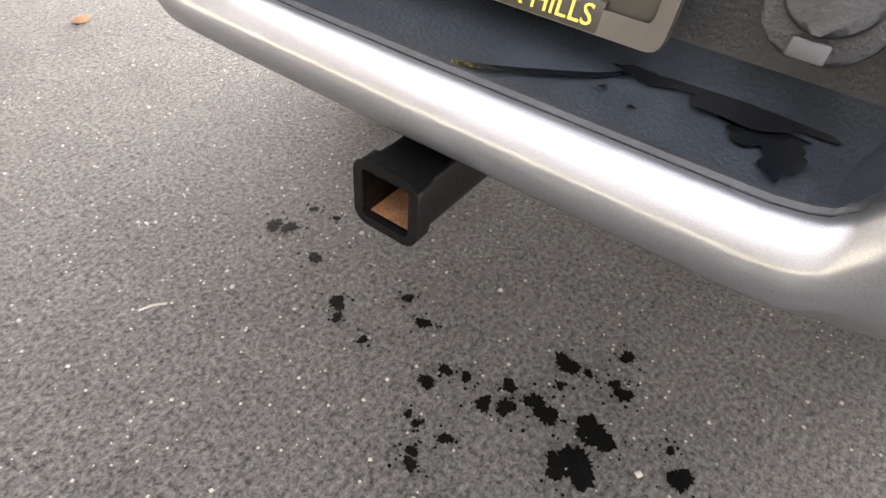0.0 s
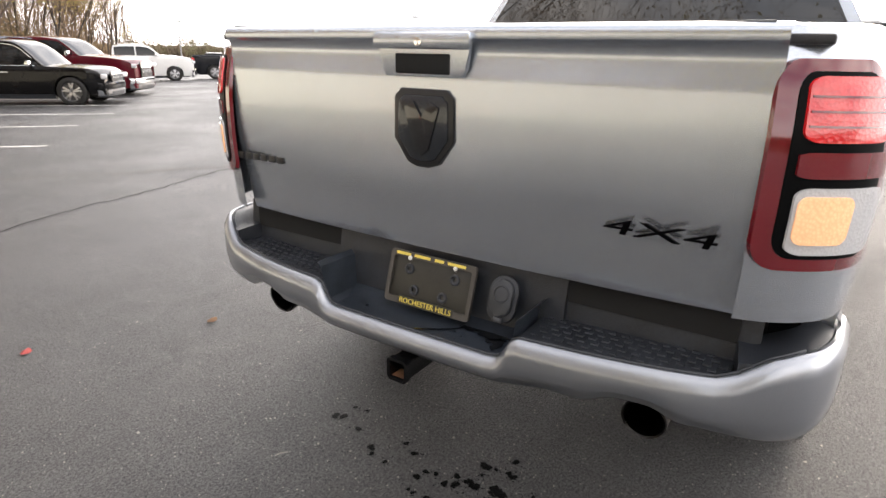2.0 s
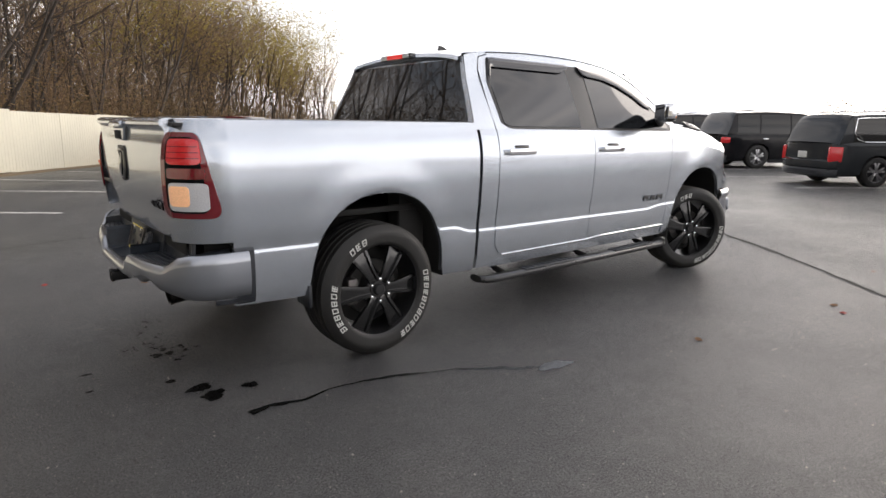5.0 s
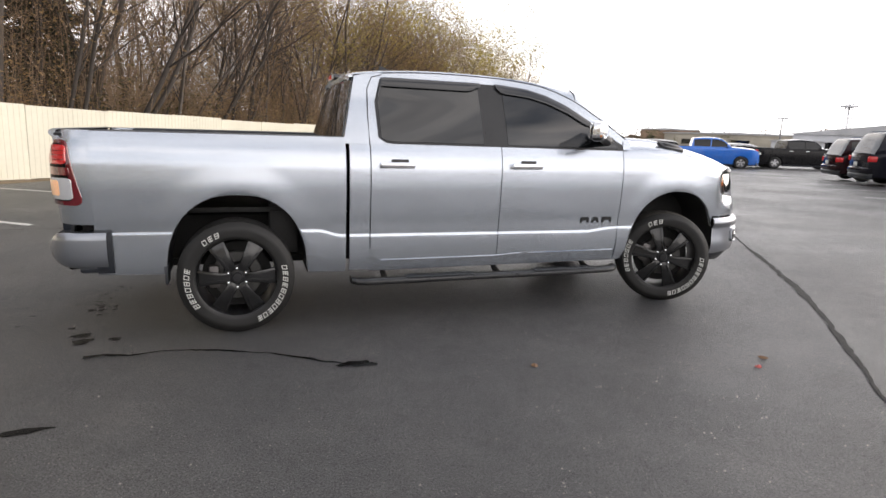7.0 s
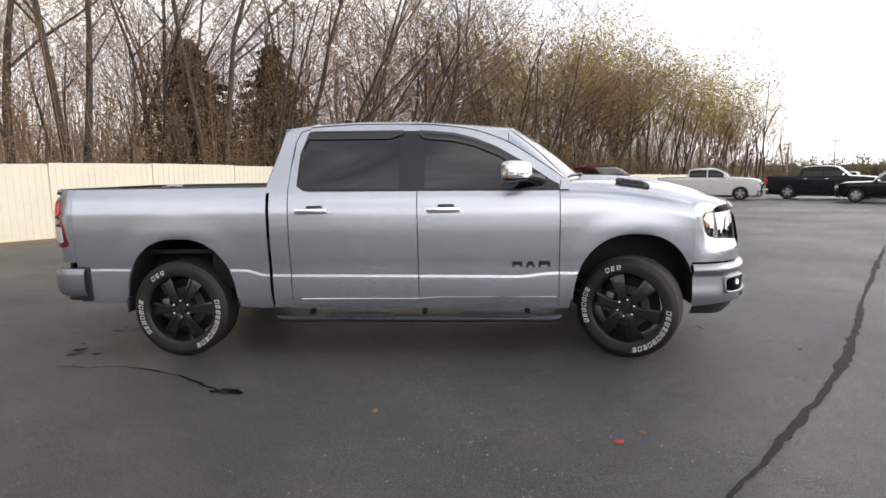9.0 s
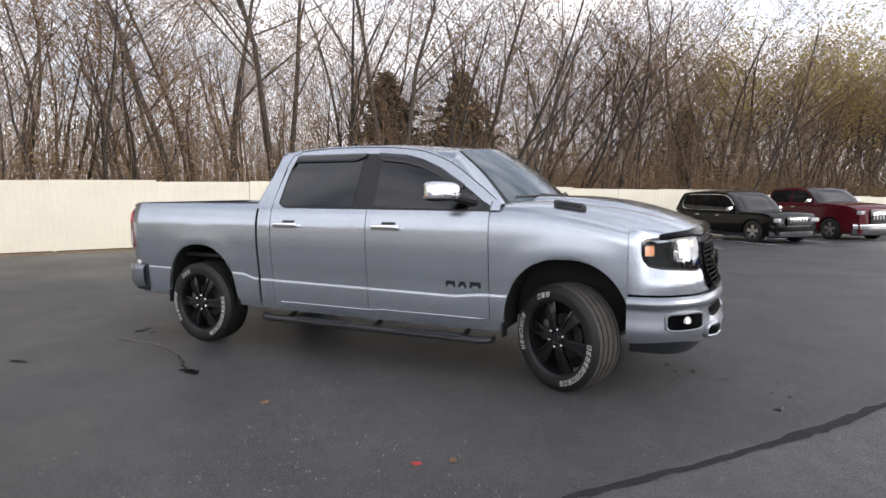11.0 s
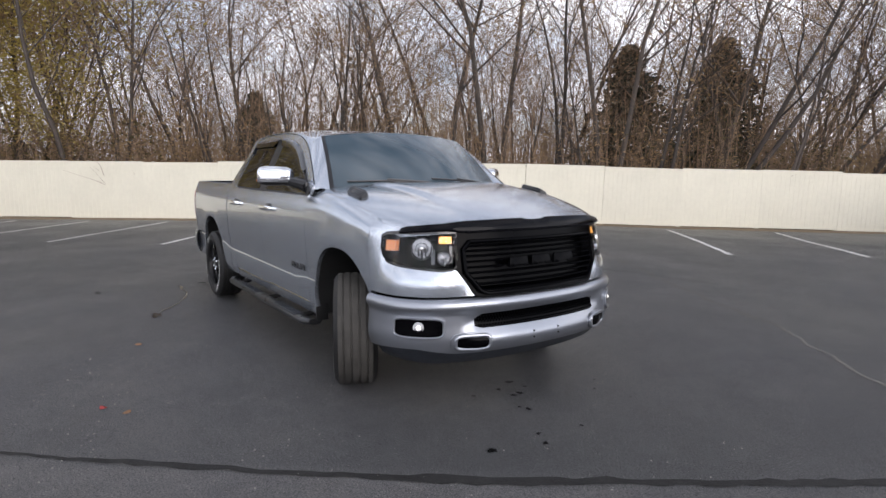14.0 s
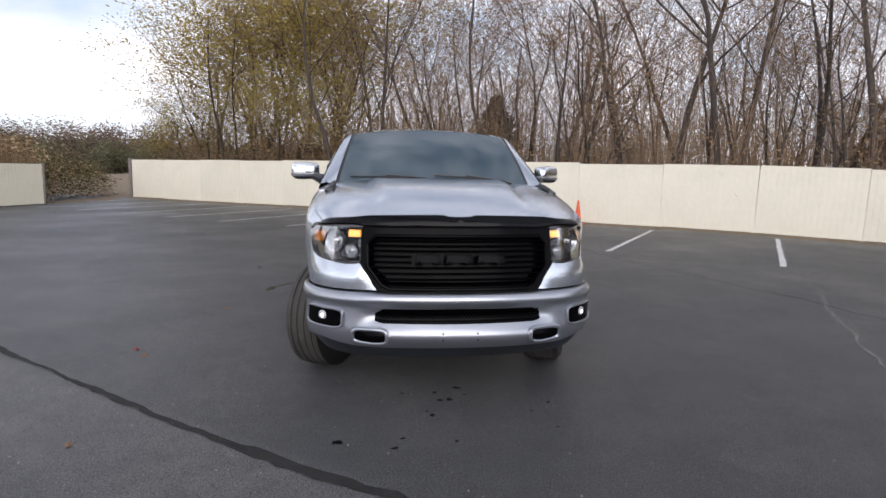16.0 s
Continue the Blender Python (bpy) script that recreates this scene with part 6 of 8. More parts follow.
def build_mirrors():
    for side in (-1, 1):
        # the housing sweeps back from its foot at the door
        axis = Vector((-0.64, side * 0.77, 0)).normalized()
        ahead = Vector((0.77, side * 0.64, 0)).normalized()
        base = Vector((0.935, side * 1.128, 1.478))
        place = Matrix((ahead, axis, Vector((0, 0, 1)))).transposed().to_4x4()
        place.translation = base
        bm = bmesh.new()
        tube(bm, [(1.14, side * 0.955, 1.40), (1.10, side * 1.0, 1.418), (1.04, side * 1.045, 1.432), (0.97, side * 1.09, 1.437)], [0.05, 0.042, 0.036, 0.034], 10)
        mirror = part("door_mirror", bm, BLACK_SATIN, TRUCK, "chrome-capped towing mirror on a black arm")
        part("mirror_foot", boxed((1.135, side * 0.962, 1.392), (0.13, 0.03, 0.085), 0.014), BLACK_SATIN, mirror)
        for name, mat, size, zlo, zhi in (("mirror_body", BLACK_SATIN, 0.965, -0.085, 0.078), ("mirror_cap", MIRROR_CAP, 1.0, -0.036, 0.082), ("mirror_band", MIRROR_CAP, 1.035, -0.052, -0.026)):
            bm = bmesh.new()
            rows = []
            for a in np.linspace(-math.pi / 2, math.pi / 2, 23):
                k = math.copysign(abs(math.sin(a)) ** 0.62, math.sin(a))
                w = 0.5 + 0.5 * k
                ca = abs(math.cos(a)) ** 0.38
                ring = []
                for b in np.linspace(0, 2 * math.pi, 29)[:-1]:
                    cb, sb = math.copysign(abs(math.cos(b)) ** 0.6, math.cos(b)), math.copysign(abs(math.sin(b)) ** 0.55, math.sin(b))
                    z = 0.084 * ca * sb * (0.86 + 0.14 * w)
                    z = min(zhi, max(zlo, z)) if ca > 0.02 else max(zlo, min(zhi, 0.0))
                    x = 0.078 * ca * cb * (1.0 if cb > 0 else 0.45) * (1.05 - 0.12 * w - 0.9 * max(0.0, z))
                    ring.append((x * size, 0.145 * k * size, z))
                rows.append(ring)
            grid(bm, rows, closed=True)
            bmesh.ops.remove_doubles(bm, verts=bm.verts, dist=1e-5)
            bmesh.ops.recalc_face_normals(bm, faces=bm.faces)
            part(name, bm, mat, mirror, m=place)
        bm = bmesh.new()
        prism(bm, rounded(0.245, 0.135, 0.03), lambda a, b, c: (-0.036 - c, a, b), 0.004)
        bmesh.ops.recalc_face_normals(bm, faces=bm.faces)
        part("mirror_glass", bm, CHROME, mirror, "mirror glass", m=place)
        part("turn_repeater", boxed((0.03, 0.139, -0.036), (0.05, 0.014, 0.02), 0.006), AMBER, mirror, "small amber repeater", m=place)


def build_under():
    bm = boxed((-0.1, 0, 0.62), (5.1, 1.2, 0.34), 0.04)
    for side in (-1, 1):
        box(bm, (0.2, side * 0.55, 0.42), (2.2, 0.12, 0.14), 0.02)
        box(bm, (-0.75, side * 0.5, 0.46), (3.3, 0.1, 0.14), 0.02)
        box(bm, (0.15, side * 0.85, 0.86), (2.3, 0.06, 0.86))
        box(bm, (-2.55, side * 0.80, 0.86), (0.5, 0.1, 0.7))
    box(bm, (-2.0, 0, 1.15), (1.75, 1.5, 0.40))
    box(bm, (2.05, 0, 0.95), (1.25, 1.25, 0.42))
    box(bm, (0.15, 0, 1.0), (2.25, 1.6, 0.55))
    part("chassis", bm, UNDER, TRUCK, "dark underbody")
    bm = bmesh.new()
    tube(bm, [(-1.833, -0.75, 0.39), (-1.833, 0.75, 0.39)], 0.05, 10)
    part("rear_axle", bm, UNDER, TRUCK, m=Matrix())
    bm = bmesh.new()
    tube(bm, [(1.872, -0.75, 0.385), (1.872, 0.75, 0.385)], 0.045, 10)
    part("front_axle", bm, UNDER, TRUCK)
    part("front_wall", boxed((2.60, 0, 0.62), (0.1, 1.5, 0.5), 0.03), UNDER, TRUCK)


BRAKE = varied("brake_iron", (0.10, 0.098, 0.095), 0.5, 0.8, 0, 20, 0.3)
WHEEL_BLACK = material("wheel_black", (0.009, 0.009, 0.0095), 0.22, 0, 0.4, 0.5)
MIRROR_CAP = material("mirror_chrome", (0.78, 0.79, 0.81), 0.16, 1.0)
STEP = varied("step_coating", (0.02, 0.02, 0.021), 0.3, 0.2, 0.3, 10, 0.3)
build_wheels()
build_side_steps()
build_mirrors()
build_under()

# ---- other vehicles ----
CAR_TINT = material("car_glass", (0.006, 0.007, 0.008), 0.03, 0, 0.0, 0.45)
CAR_RIM = varied("car_alloy", (0.5, 0.5, 0.52), 0.3, 1.0, 0, 20, 0.15)
CAR_WELL = varied("dark_alloy", (0.12, 0.12, 0.125), 0.4, 0.9, 0, 20, 0.2)
_car_wheels = {}


def car_wheel(r):
    if r not in _car_wheels:
        t = bmesh.new()
        lathe(t, [(r * 0.66, -0.10), (r * 0.7, -0.115), (r * 0.9, -0.118), (r * 0.97, -0.10), (r, -0.075), (r, 0.075), (r * 0.97, 0.1), (r * 0.66, 0.1)], 32, "y")
        w = bmesh.new()
        lathe(w, [(r * 0.66, -0.108), (r * 0.63, -0.10), (r * 0.60, -0.03), (0.001, -0.03)], 32, "y")
        sp = bmesh.new()
        prism(sp, [(-0.03, 0.02), (0.03, 0.02), (0.035, r * 0.3), (0.07, r * 0.61), (0.028, r * 0.63), (0.0, r * 0.36), (-0.028, r * 0.63), (-0.07, r * 0.61), (-0.035, r * 0.3)][::-1], lambda u, v, c: (u, -0.072 - c, v), 0.022, 0.004)
        bmesh.ops.recalc_face_normals(sp, faces=sp.faces)
        _car_wheels[r] = (mesh_of("tyre", t, 40), mesh_of("rim", w, 40), mesh_of("spoke", sp, 30))
    return _car_wheels[r]


def build_car(name, label, category, m, color, L, W, H, base, kind, r=0.36, glossy=0.5, cut_open=False, chrome=True):
    """A parked vehicle; x ahead, the middle of the wheelbase at the origin."""
    car = thing(name, label, category, m, group="parked vehicles")
    skin = paint(name + "_paint", color, glossy, 0.3)
    if max(color) < 0.1:
        shell = skin.node_tree.nodes["Principled BSDF"]
        shell.inputs["Roughness"].default_value, shell.inputs["Metallic"].default_value = 0.2, 0.0
        shell.inputs["Coat Weight"].default_value, shell.inputs["Specular IOR Level"].default_value = 0.3, 0.1
    x0, x1 = -base / 2 - (L - base) * 0.53, base / 2 + (L - base) * 0.47
    pick = kind == "pickup"
    belt = H * (0.69 if pick else 0.60)
    nose = H * (0.60 if pick else 0.53)
    cowl = base / 2 - (0.55 if kind != "van" else 0.1)
    roof_f, roof_b = cowl - (0.78 if kind != "van" else 1.0), (cowl - 2.05 if pick else x0 + 0.42)
    foot_b = cowl - 2.45 if pick else x0 + 0.08
    deck = curve((x0, belt - 0.03), (x0 + 0.3, belt), (cowl, belt), (cowl + 0.3, belt - 0.01), (x1 - 0.35, nose + 0.08), (x1 - 0.12, nose), (x1, nose - 0.12))
    mid = belt * 0.62
    wz = curve((0.2, -0.09), (0.35, -0.035), (mid * 0.8, -0.008), (mid, 0.0), (belt - 0.16, -0.004), (belt - 0.07, -0.012), (belt - 0.02, -0.03), (belt, -0.055), (belt + 0.2, -0.10))
    ends = lambda x: -0.16 * (max(0.0, (x - (x1 - 0.55)) / 0.55) ** 2.2) - 0.17 * (max(0.0, ((x0 + 0.40) - x) / 0.40) ** 2.4)
    yf = lambda x, z: W / 2 + wz(z) + ends(x)
    arches = [(bx, r + 0.045, r * 0.95, r + 0.06) for bx in (-base / 2, base / 2)]

    def lo(x):
        for a in arches:
            if abs(x - a[0]) < a[1]:
                return max(0.30, arch_z(x, a))
        return 0.30

    xs = spread(x0, x1, 26, [c for a in arches for c in arch_columns(a, 14)])
    for side in (-1, 1):
        part("body_side", sheet(xs, lo, deck, 16, yf, side, 0.03), skin, car)
        part("sill", sheet(spread(arches[0][0] + arches[0][1], arches[1][0] - arches[1][1], 5), lambda x: 0.2, lambda x: 0.31, 3, lambda x, z: yf(x, z) + 0.01, side, 0.04), PLASTIC, car)
        for a in arches:
            bm = bmesh.new()
            grid(bm, [[(a[0] - a[1] * math.cos(t), side * y, arch_z(a[0] - a[1] * math.cos(t), a) - 0.004) for y in (W / 2 - 0.035, W / 2 - 0.35)] for t in np.linspace(0, math.pi, 15)])
            part("wheel_liner", bm, UNDER, car)
    part("underbody", boxed(((x0 + x1) / 2, 0, 0.42), (L - 0.5, W - 0.55, 0.36), 0.03), UNDER, car)
    # bonnet and, for a pickup, the bed
    bm = bmesh.new()
    grid(bm, [[(x, v * yf(x, deck(x)), deck(x) + 0.05 * (1 - v * v)) for v in np.linspace(-1, 1, 13)] for x in np.linspace(cowl - 0.05, x1, 18)], flip=True)
    part("bonnet", bm, skin, car)
    if pick:
        part("bed_floor", boxed(((x0 + foot_b) / 2, 0, belt - 0.12), (foot_b - x0 - 0.06, W - 0.2, 0.06)), UNDER, car)
        bm = bmesh.new()
        for side in (-1, 1):
            box(bm, ((x0 + foot_b) / 2, side * (W / 2 - 0.09), belt - 0.005), (foot_b - x0 - 0.02, 0.07, 0.03), 0.008)
        part("bed_rail", bm, PLASTIC, car)
    # front and back faces
    bm = bmesh.new()
    grid(bm, [[(x1 + 0.07 * (1 - v * v) - 0.04 * k, v * yf(x1, 0.3 + (deck(x1) - 0.3) * k), 0.3 + (deck(x1) - 0.3) * k + 0.05 * (1 - v * v) * (k > 0.99)) for k in np.linspace(0, 1, 7)] for v in np.linspace(-1, 1, 15)])
    part("nose", bm, skin, car)
    top_b = belt - 0.03
    bm = bmesh.new()
    grid(bm, [[(x0 - (0.10 if not pick else 0.03) * (1 - v * v) + 0.05 * max(0.0, (z - 0.75) / 0.5) ** 2 * (not pick), v * yf(x0, z), z) for z in np.linspace(0.36, top_b, 8)] for v in np.linspace(-1, 1, 15)], flip=True)
    part("tail", bm, skin, car)
    for x, s, nm in ((x1 + 0.03, 1, "front_bumper"), (x0 - (0.03 if pick else 0.07), -1, "rear_bumper")):
        half = W / 2 - 0.05
        bm = bmesh.new()
        grid(bm, [[(x + s * (0.06 - 0.24 * abs(v) ** 4 + o), v * half, z) for o, z in ((-0.02, 0.42), (0.02, 0.45), (0.035, 0.52), (0.025, 0.60), (-0.04, 0.64))] for v in np.linspace(-1, 1, 21)], flip=s < 0)
        bump = part(nm, bm, CHROME if (pick and chrome) else skin, car)
        bm = bmesh.new()
        grid(bm, [[(x + s * (0.05 - 0.24 * abs(v) ** 4 + o), v * half, z) for o, z in ((-0.10, 0.22), (0.0, 0.26), (0.01, 0.38), (-0.02, 0.43))] for v in np.linspace(-1, 1, 21)], flip=s < 0)
        part("valance", bm, PLASTIC, bump)
    gh = nose - 0.62
    grille = part("grille", boxed((x1 + 0.055, 0, 0.60 + gh / 2), (0.05, W * 0.46, gh), 0.015), BLACK_GLOSS, car)
    for k in range(6):
        part("bar", boxed((x1 + 0.083, -W * 0.16 + k * W * 0.064, 0.64 + gh / 2), (0.016, W * 0.036, gh * 0.5), 0.008), CHROME if chrome else BLACK_SATIN, grille)
    for side in (-1, 1):
        part("headlamp", boxed((x1 - 0.04, side * W * 0.365, nose - 0.13), (0.16, W * 0.17, 0.13), 0.03, pose(0, 0, 0, 0, 0, -side * 24)), CLEAR_LENS, car, "clear headlamp")
        hl = 0.36 if kind != "suv" else 0.2
        part("tail_lamp", boxed((x0 + (0.10 if not pick else 0.03), side * (W / 2 - (0.17 if not pick else 0.2)), belt - 0.10 - hl / 2), (0.16 if pick else 0.30, 0.15, hl), 0.035, pose(0, 0, 0, 0, 0, side * (30 if not pick else 20))), RED_LENS, car, "red tail lamp")
    part("number_plate", boxed((x0 - (0.11 if not pick else 0.062), 0, 0.74), (0.012, 0.31, 0.155), 0.004), WHITE_MARK, car)
    # greenhouse
    roof = curve((foot_b, belt - 0.02), (roof_b, H - 0.05), ((roof_b + roof_f) / 2, H), (roof_f, H - 0.045), (cowl + 0.02, belt - 0.01)) if not pick else curve((foot_b, belt - 0.02), (foot_b + 0.12, H - 0.07), (roof_b + 0.1, H - 0.03), ((roof_b + roof_f) / 2, H), (roof_f, H - 0.045), (cowl + 0.02, belt - 0.01))
    gw = lambda x, z: W / 2 - 0.06 - 0.15 * max(0.0, (z - belt) / (H - belt)) ** 1.6
    gx = spread(foot_b, cowl + 0.02, 34)
    for side in (-1, 1):
        part("window_surround", sheet(gx, lambda x: belt - 0.02, lambda x: max(belt - 0.015, roof(x) - 0.035), 10, gw, side, 0.0), skin, car)
        lowz, highz = belt + 0.02, lambda x: min(H - 0.12, roof(x) - 0.10)
        a0 = foot_b + (0.12 if pick else 0.32)
        cuts = [a0, (a0 + cowl) / 2 - 0.12, cowl - 0.22] if pick or kind == "hatch" else [a0, a0 + (cowl - a0) * 0.26, a0 + (cowl - a0) * 0.60, cowl - 0.22]
        for p, q in zip(cuts, cuts[1:]):
            gxs = [x for x in spread(p + 0.03, q - 0.03, 12) if highz(x) > lowz + 0.02]
            if len(gxs) > 2:
                part("side_window", sheet(gxs, lambda x: lowz, highz, 6, gw, side, 0.003, 0.006), CAR_TINT, car, "dark side window")
        for p in cuts[1:-1] if len(cuts) > 3 else cuts[:2]:
            part("door_handle", boxed((p + 0.18, side * (yf(p, belt - 0.16) + 0.012), belt - 0.15), (0.2, 0.02, 0.035), 0.008), CHROME if chrome else skin, car)
        mir = part("door_mirror", boxed((cowl - 0.32, side * (W / 2 + 0.07), belt + 0.07), (0.12, 0.22, 0.16), 0.04), skin if not chrome else CHROME, car)
    bm = bmesh.new()
    mids = [x for x in gx if roof_b - 0.02 <= x <= roof_f + 0.02]
    span = lambda xx: [[(x, v * gw(x, roof(x) - 0.035), roof(x) + 0.012 - 0.047 * abs(v) ** 5) for v in np.linspace(-1, 1, 19)] for x in xx]
    grid(bm, span([roof_b, *mids, roof_f]), flip=True)
    part("roof", bm, skin, car)
    bm = bmesh.new()
    grid(bm, span(np.linspace(roof_f, cowl + 0.02, 8)), flip=True)
    part("windscreen", bm, CAR_TINT, car, "sloping windscreen")
    if not cut_open:
        bm = bmesh.new()
        grid(bm, span(np.linspace(foot_b, roof_b, 8)), flip=True)
        part("back_window", bm, CAR_TINT, car, "dark back window")
    else:
        # raised tailgate and the dark load space under it
        part("load_space", boxed((x0 + 0.14, 0, (0.62 + H - 0.1) / 2), (0.36, W * 0.68, H - 0.76), 0.04), GAP, car, "dark open load space")
        gate = part("raised_tailgate", boxed((x0 - 0.12, 0, H + 0.14), (0.95, W * 0.70, 0.07), 0.03, pose(0, 0, 0, 0, 14, 0)), skin, car, "raised tailgate")
        part("gate_lining", boxed((x0 - 0.12, 0, H + 0.09), (0.90, W * 0.66, 0.05), 0.02, pose(0, 0, 0, 0, 14, 0)), PLASTIC, gate)
        part("gate_glass", boxed((x0 - 0.02, 0, H + 0.045), (0.5, W * 0.62, 0.03), 0.01, pose(0, 0, 0, 0, 14, 0)), CAR_TINT, gate)
    if kind == "van" or (kind == "suv" and L < 4.7 and chrome):
        # bright line round the side glass
        for side in (-1, 1):
            bm = bmesh.new()
            zs = [(x, roof(x) - 0.10) for x in np.linspace(a0 + 0.12, cowl - 0.3, 14)]
            pts = [(a0 + 0.3, belt + 0.015), (a0 + 0.12, belt + 0.08), (a0 + 0.03, belt + 0.22), *[(x, min(H - 0.12, z)) for x, z in zs]]
            tube(bm, [(x, side * (gw(x, z) + 0.012), z) for x, z in pts], 0.014 if kind == "van" else 0.009, 5)
            tube(bm, [(x, side * (gw(x, belt + 0.015) + 0.012), belt + 0.015) for x in np.linspace(a0 + 0.3, cowl - 0.25, 6)], 0.014 if kind == "van" else 0.009, 5)
            part("window_trim", bm, CHROME, car)
    if kind in ("suv", "van") and chrome:
        for side in (-1, 1):
            bm = bmesh.new()
            tube(bm, [(x, side * (W / 2 - 0.26), roof(x) + 0.045) for x in np.linspace(roof_b + 0.1, roof_f - 0.1, 6)], 0.015, 6)
            part("roof_rail", bm, CHROME, car)
    tyre, rim_m, spoke_m = car_wheel(r)
    for bx in (-base / 2, base / 2):
        for side in (-1, 1):
            wh = part("wheel", rim_m, CAR_WELL, car, "alloy wheel", m=pose(bx, side * (W / 2 - 0.125), r, 0, 0, 180 if side > 0 else 0))
            part("tyre", tyre, RUBBER, wh)
            for k in range(5):
                part("spoke", spoke_m, CAR_RIM, wh, m=pose(0, 0, 0, 0, 72 * k, 0))
    return car


def park(x, y, turn):
    return pose(x, y, ground_z(x, y), 0, 0, turn)


build_car("black_suv", "black sport utility parked nose out by the fence", "car", park(3.46, 17.9, -47), (0.003, 0.003, 0.0035), 4.6, 1.94, 1.70, 2.91, "suv", 0.38, 0.2)
build_car("red_pickup", "dark red pickup truck with chrome bumper, by the fence", "pickup truck", park(6.0, 21.6, -52), (0.085, 0.006, 0.012), 5.8, 2.02, 1.90, 3.6, "pickup", 0.40, 0.5)
build_car("white_pickup", "white pickup truck parked further along the fence", "pickup truck", park(14.9, 32.1, -28), (0.72, 0.72, 0.71), 5.8, 2.02, 1.95, 3.6, "pickup", 0.40, 0.0)
build_car("minivan", "dark grey minivan parked in the far row", "car", park(14.9, 0.5, -33), (0.03, 0.033, 0.036), 5.15, 2.0, 1.75, 3.08, "van", 0.36, 0.4)
build_car("white_suv", "white sport utility with its tailgate raised", "car", park(13.5, -2.45, -36), (0.72, 0.73, 0.74), 4.8, 1.95, 1.78, 2.92, "suv", 0.38, 0.0, True)
build_car("dark_suv", "dark blue sport utility parked in the far row", "car", park(12.0, -4.9, -33), (0.01, 0.011, 0.02), 5.0, 1.98, 1.85, 3.0, "suv", 0.39, 0.3)
build_car("black_suv", "large black sport utility parked in a row", "car", park(18.8, 5.0, -33), (0.008, 0.008, 0.01), 5.2, 2.04, 1.9, 2.95, "suv", 0.40, 0.2)
build_car("black_suv", "large black sport utility parked in a row", "car", park(21.8, 9.0, -33), (0.01, 0.01, 0.016), 5.2, 2.04, 1.9, 2.95, "suv", 0.40, 0.2)
build_car("dark_red_suv", "dark sport utility at the row's end", "car", park(24.2, 12.3, -33), (0.02, 0.006, 0.008), 4.8, 1.94, 1.76, 2.91, "suv", 0.38, 0.3)
build_car("black_pickup", "black pickup truck parked across the lot", "pickup truck", park(33.5, 25.0, -25), (0.006, 0.006, 0.007), 5.8, 2.02, 1.95, 3.6, "pickup", 0.40, 0.2)
build_car("blue_pickup", "bright blue pickup truck parked across the lot", "pickup truck", park(27.2, 26.2, -36), (0.004, 0.15, 0.62), 5.8, 2.02, 1.95, 3.6, "pickup", 0.40, 0.3, chrome=False)
build_car("grey_car", "small grey car behind the blue pickup", "car", park(32.5, 28.0, -36), (0.22, 0.23, 0.23), 4.5, 1.82, 1.6, 2.7, "suv", 0.33, 0.5)
build_car("black_hatchback", "black compact sport utility parked across the lot", "car", park(20.7, 24.6, 146), (0.008, 0.008, 0.011), 4.4, 1.86, 1.65, 2.64, "suv", 0.35, 0.2)
build_car("black_pickup", "black pickup truck parked nose out across the lot", "pickup truck", park(21.0, 30.6, -36), (0.01, 0.011, 0.014), 5.8, 2.02, 1.95, 3.6, "pickup", 0.40, 0.2)
build_car("dark_car", "dark sport utility far along the lane", "car", park(37.5, 56.0, 52), (0.012, 0.014, 0.02), 4.8, 1.94, 1.8, 2.91, "suv", 0.38, 0.2)

# ---- woods ----
BARK = varied("grey_bark", (0.082, 0.066, 0.054), 0.9, 0, 0, 3, 0.45, 0.5, 30, per_object=0.5)
TWIG = varied("twig_brown", (0.255, 0.17, 0.105), 0.9, 0, 0, 2, 0.45, per_object=0.4)
DRY_LEAF = varied("dry_leaf", (0.42, 0.285, 0.14), 0.85, 0, 0, 0.7, 0.55, per_object=0.35)
GOLD_LEAF = varied("olive_gold_leaf", (0.52, 0.41, 0.105), 0.8, 0, 0, 0.6, 0.5, per_object=0.3)
GREEN_LEAF = varied("dull_green_leaf", (0.145, 0.125, 0.05), 0.8, 0, 0, 0.6, 0.5, per_object=0.3)
for leaf_paint in (DRY_LEAF, GOLD_LEAF, GREEN_LEAF):
    thin_leaf(leaf_paint, 0.55)
NEEDLE = varied("dark_needles", (0.045, 0.052, 0.032), 0.8, 0, 0, 1.5, 0.5, per_object=0.3)


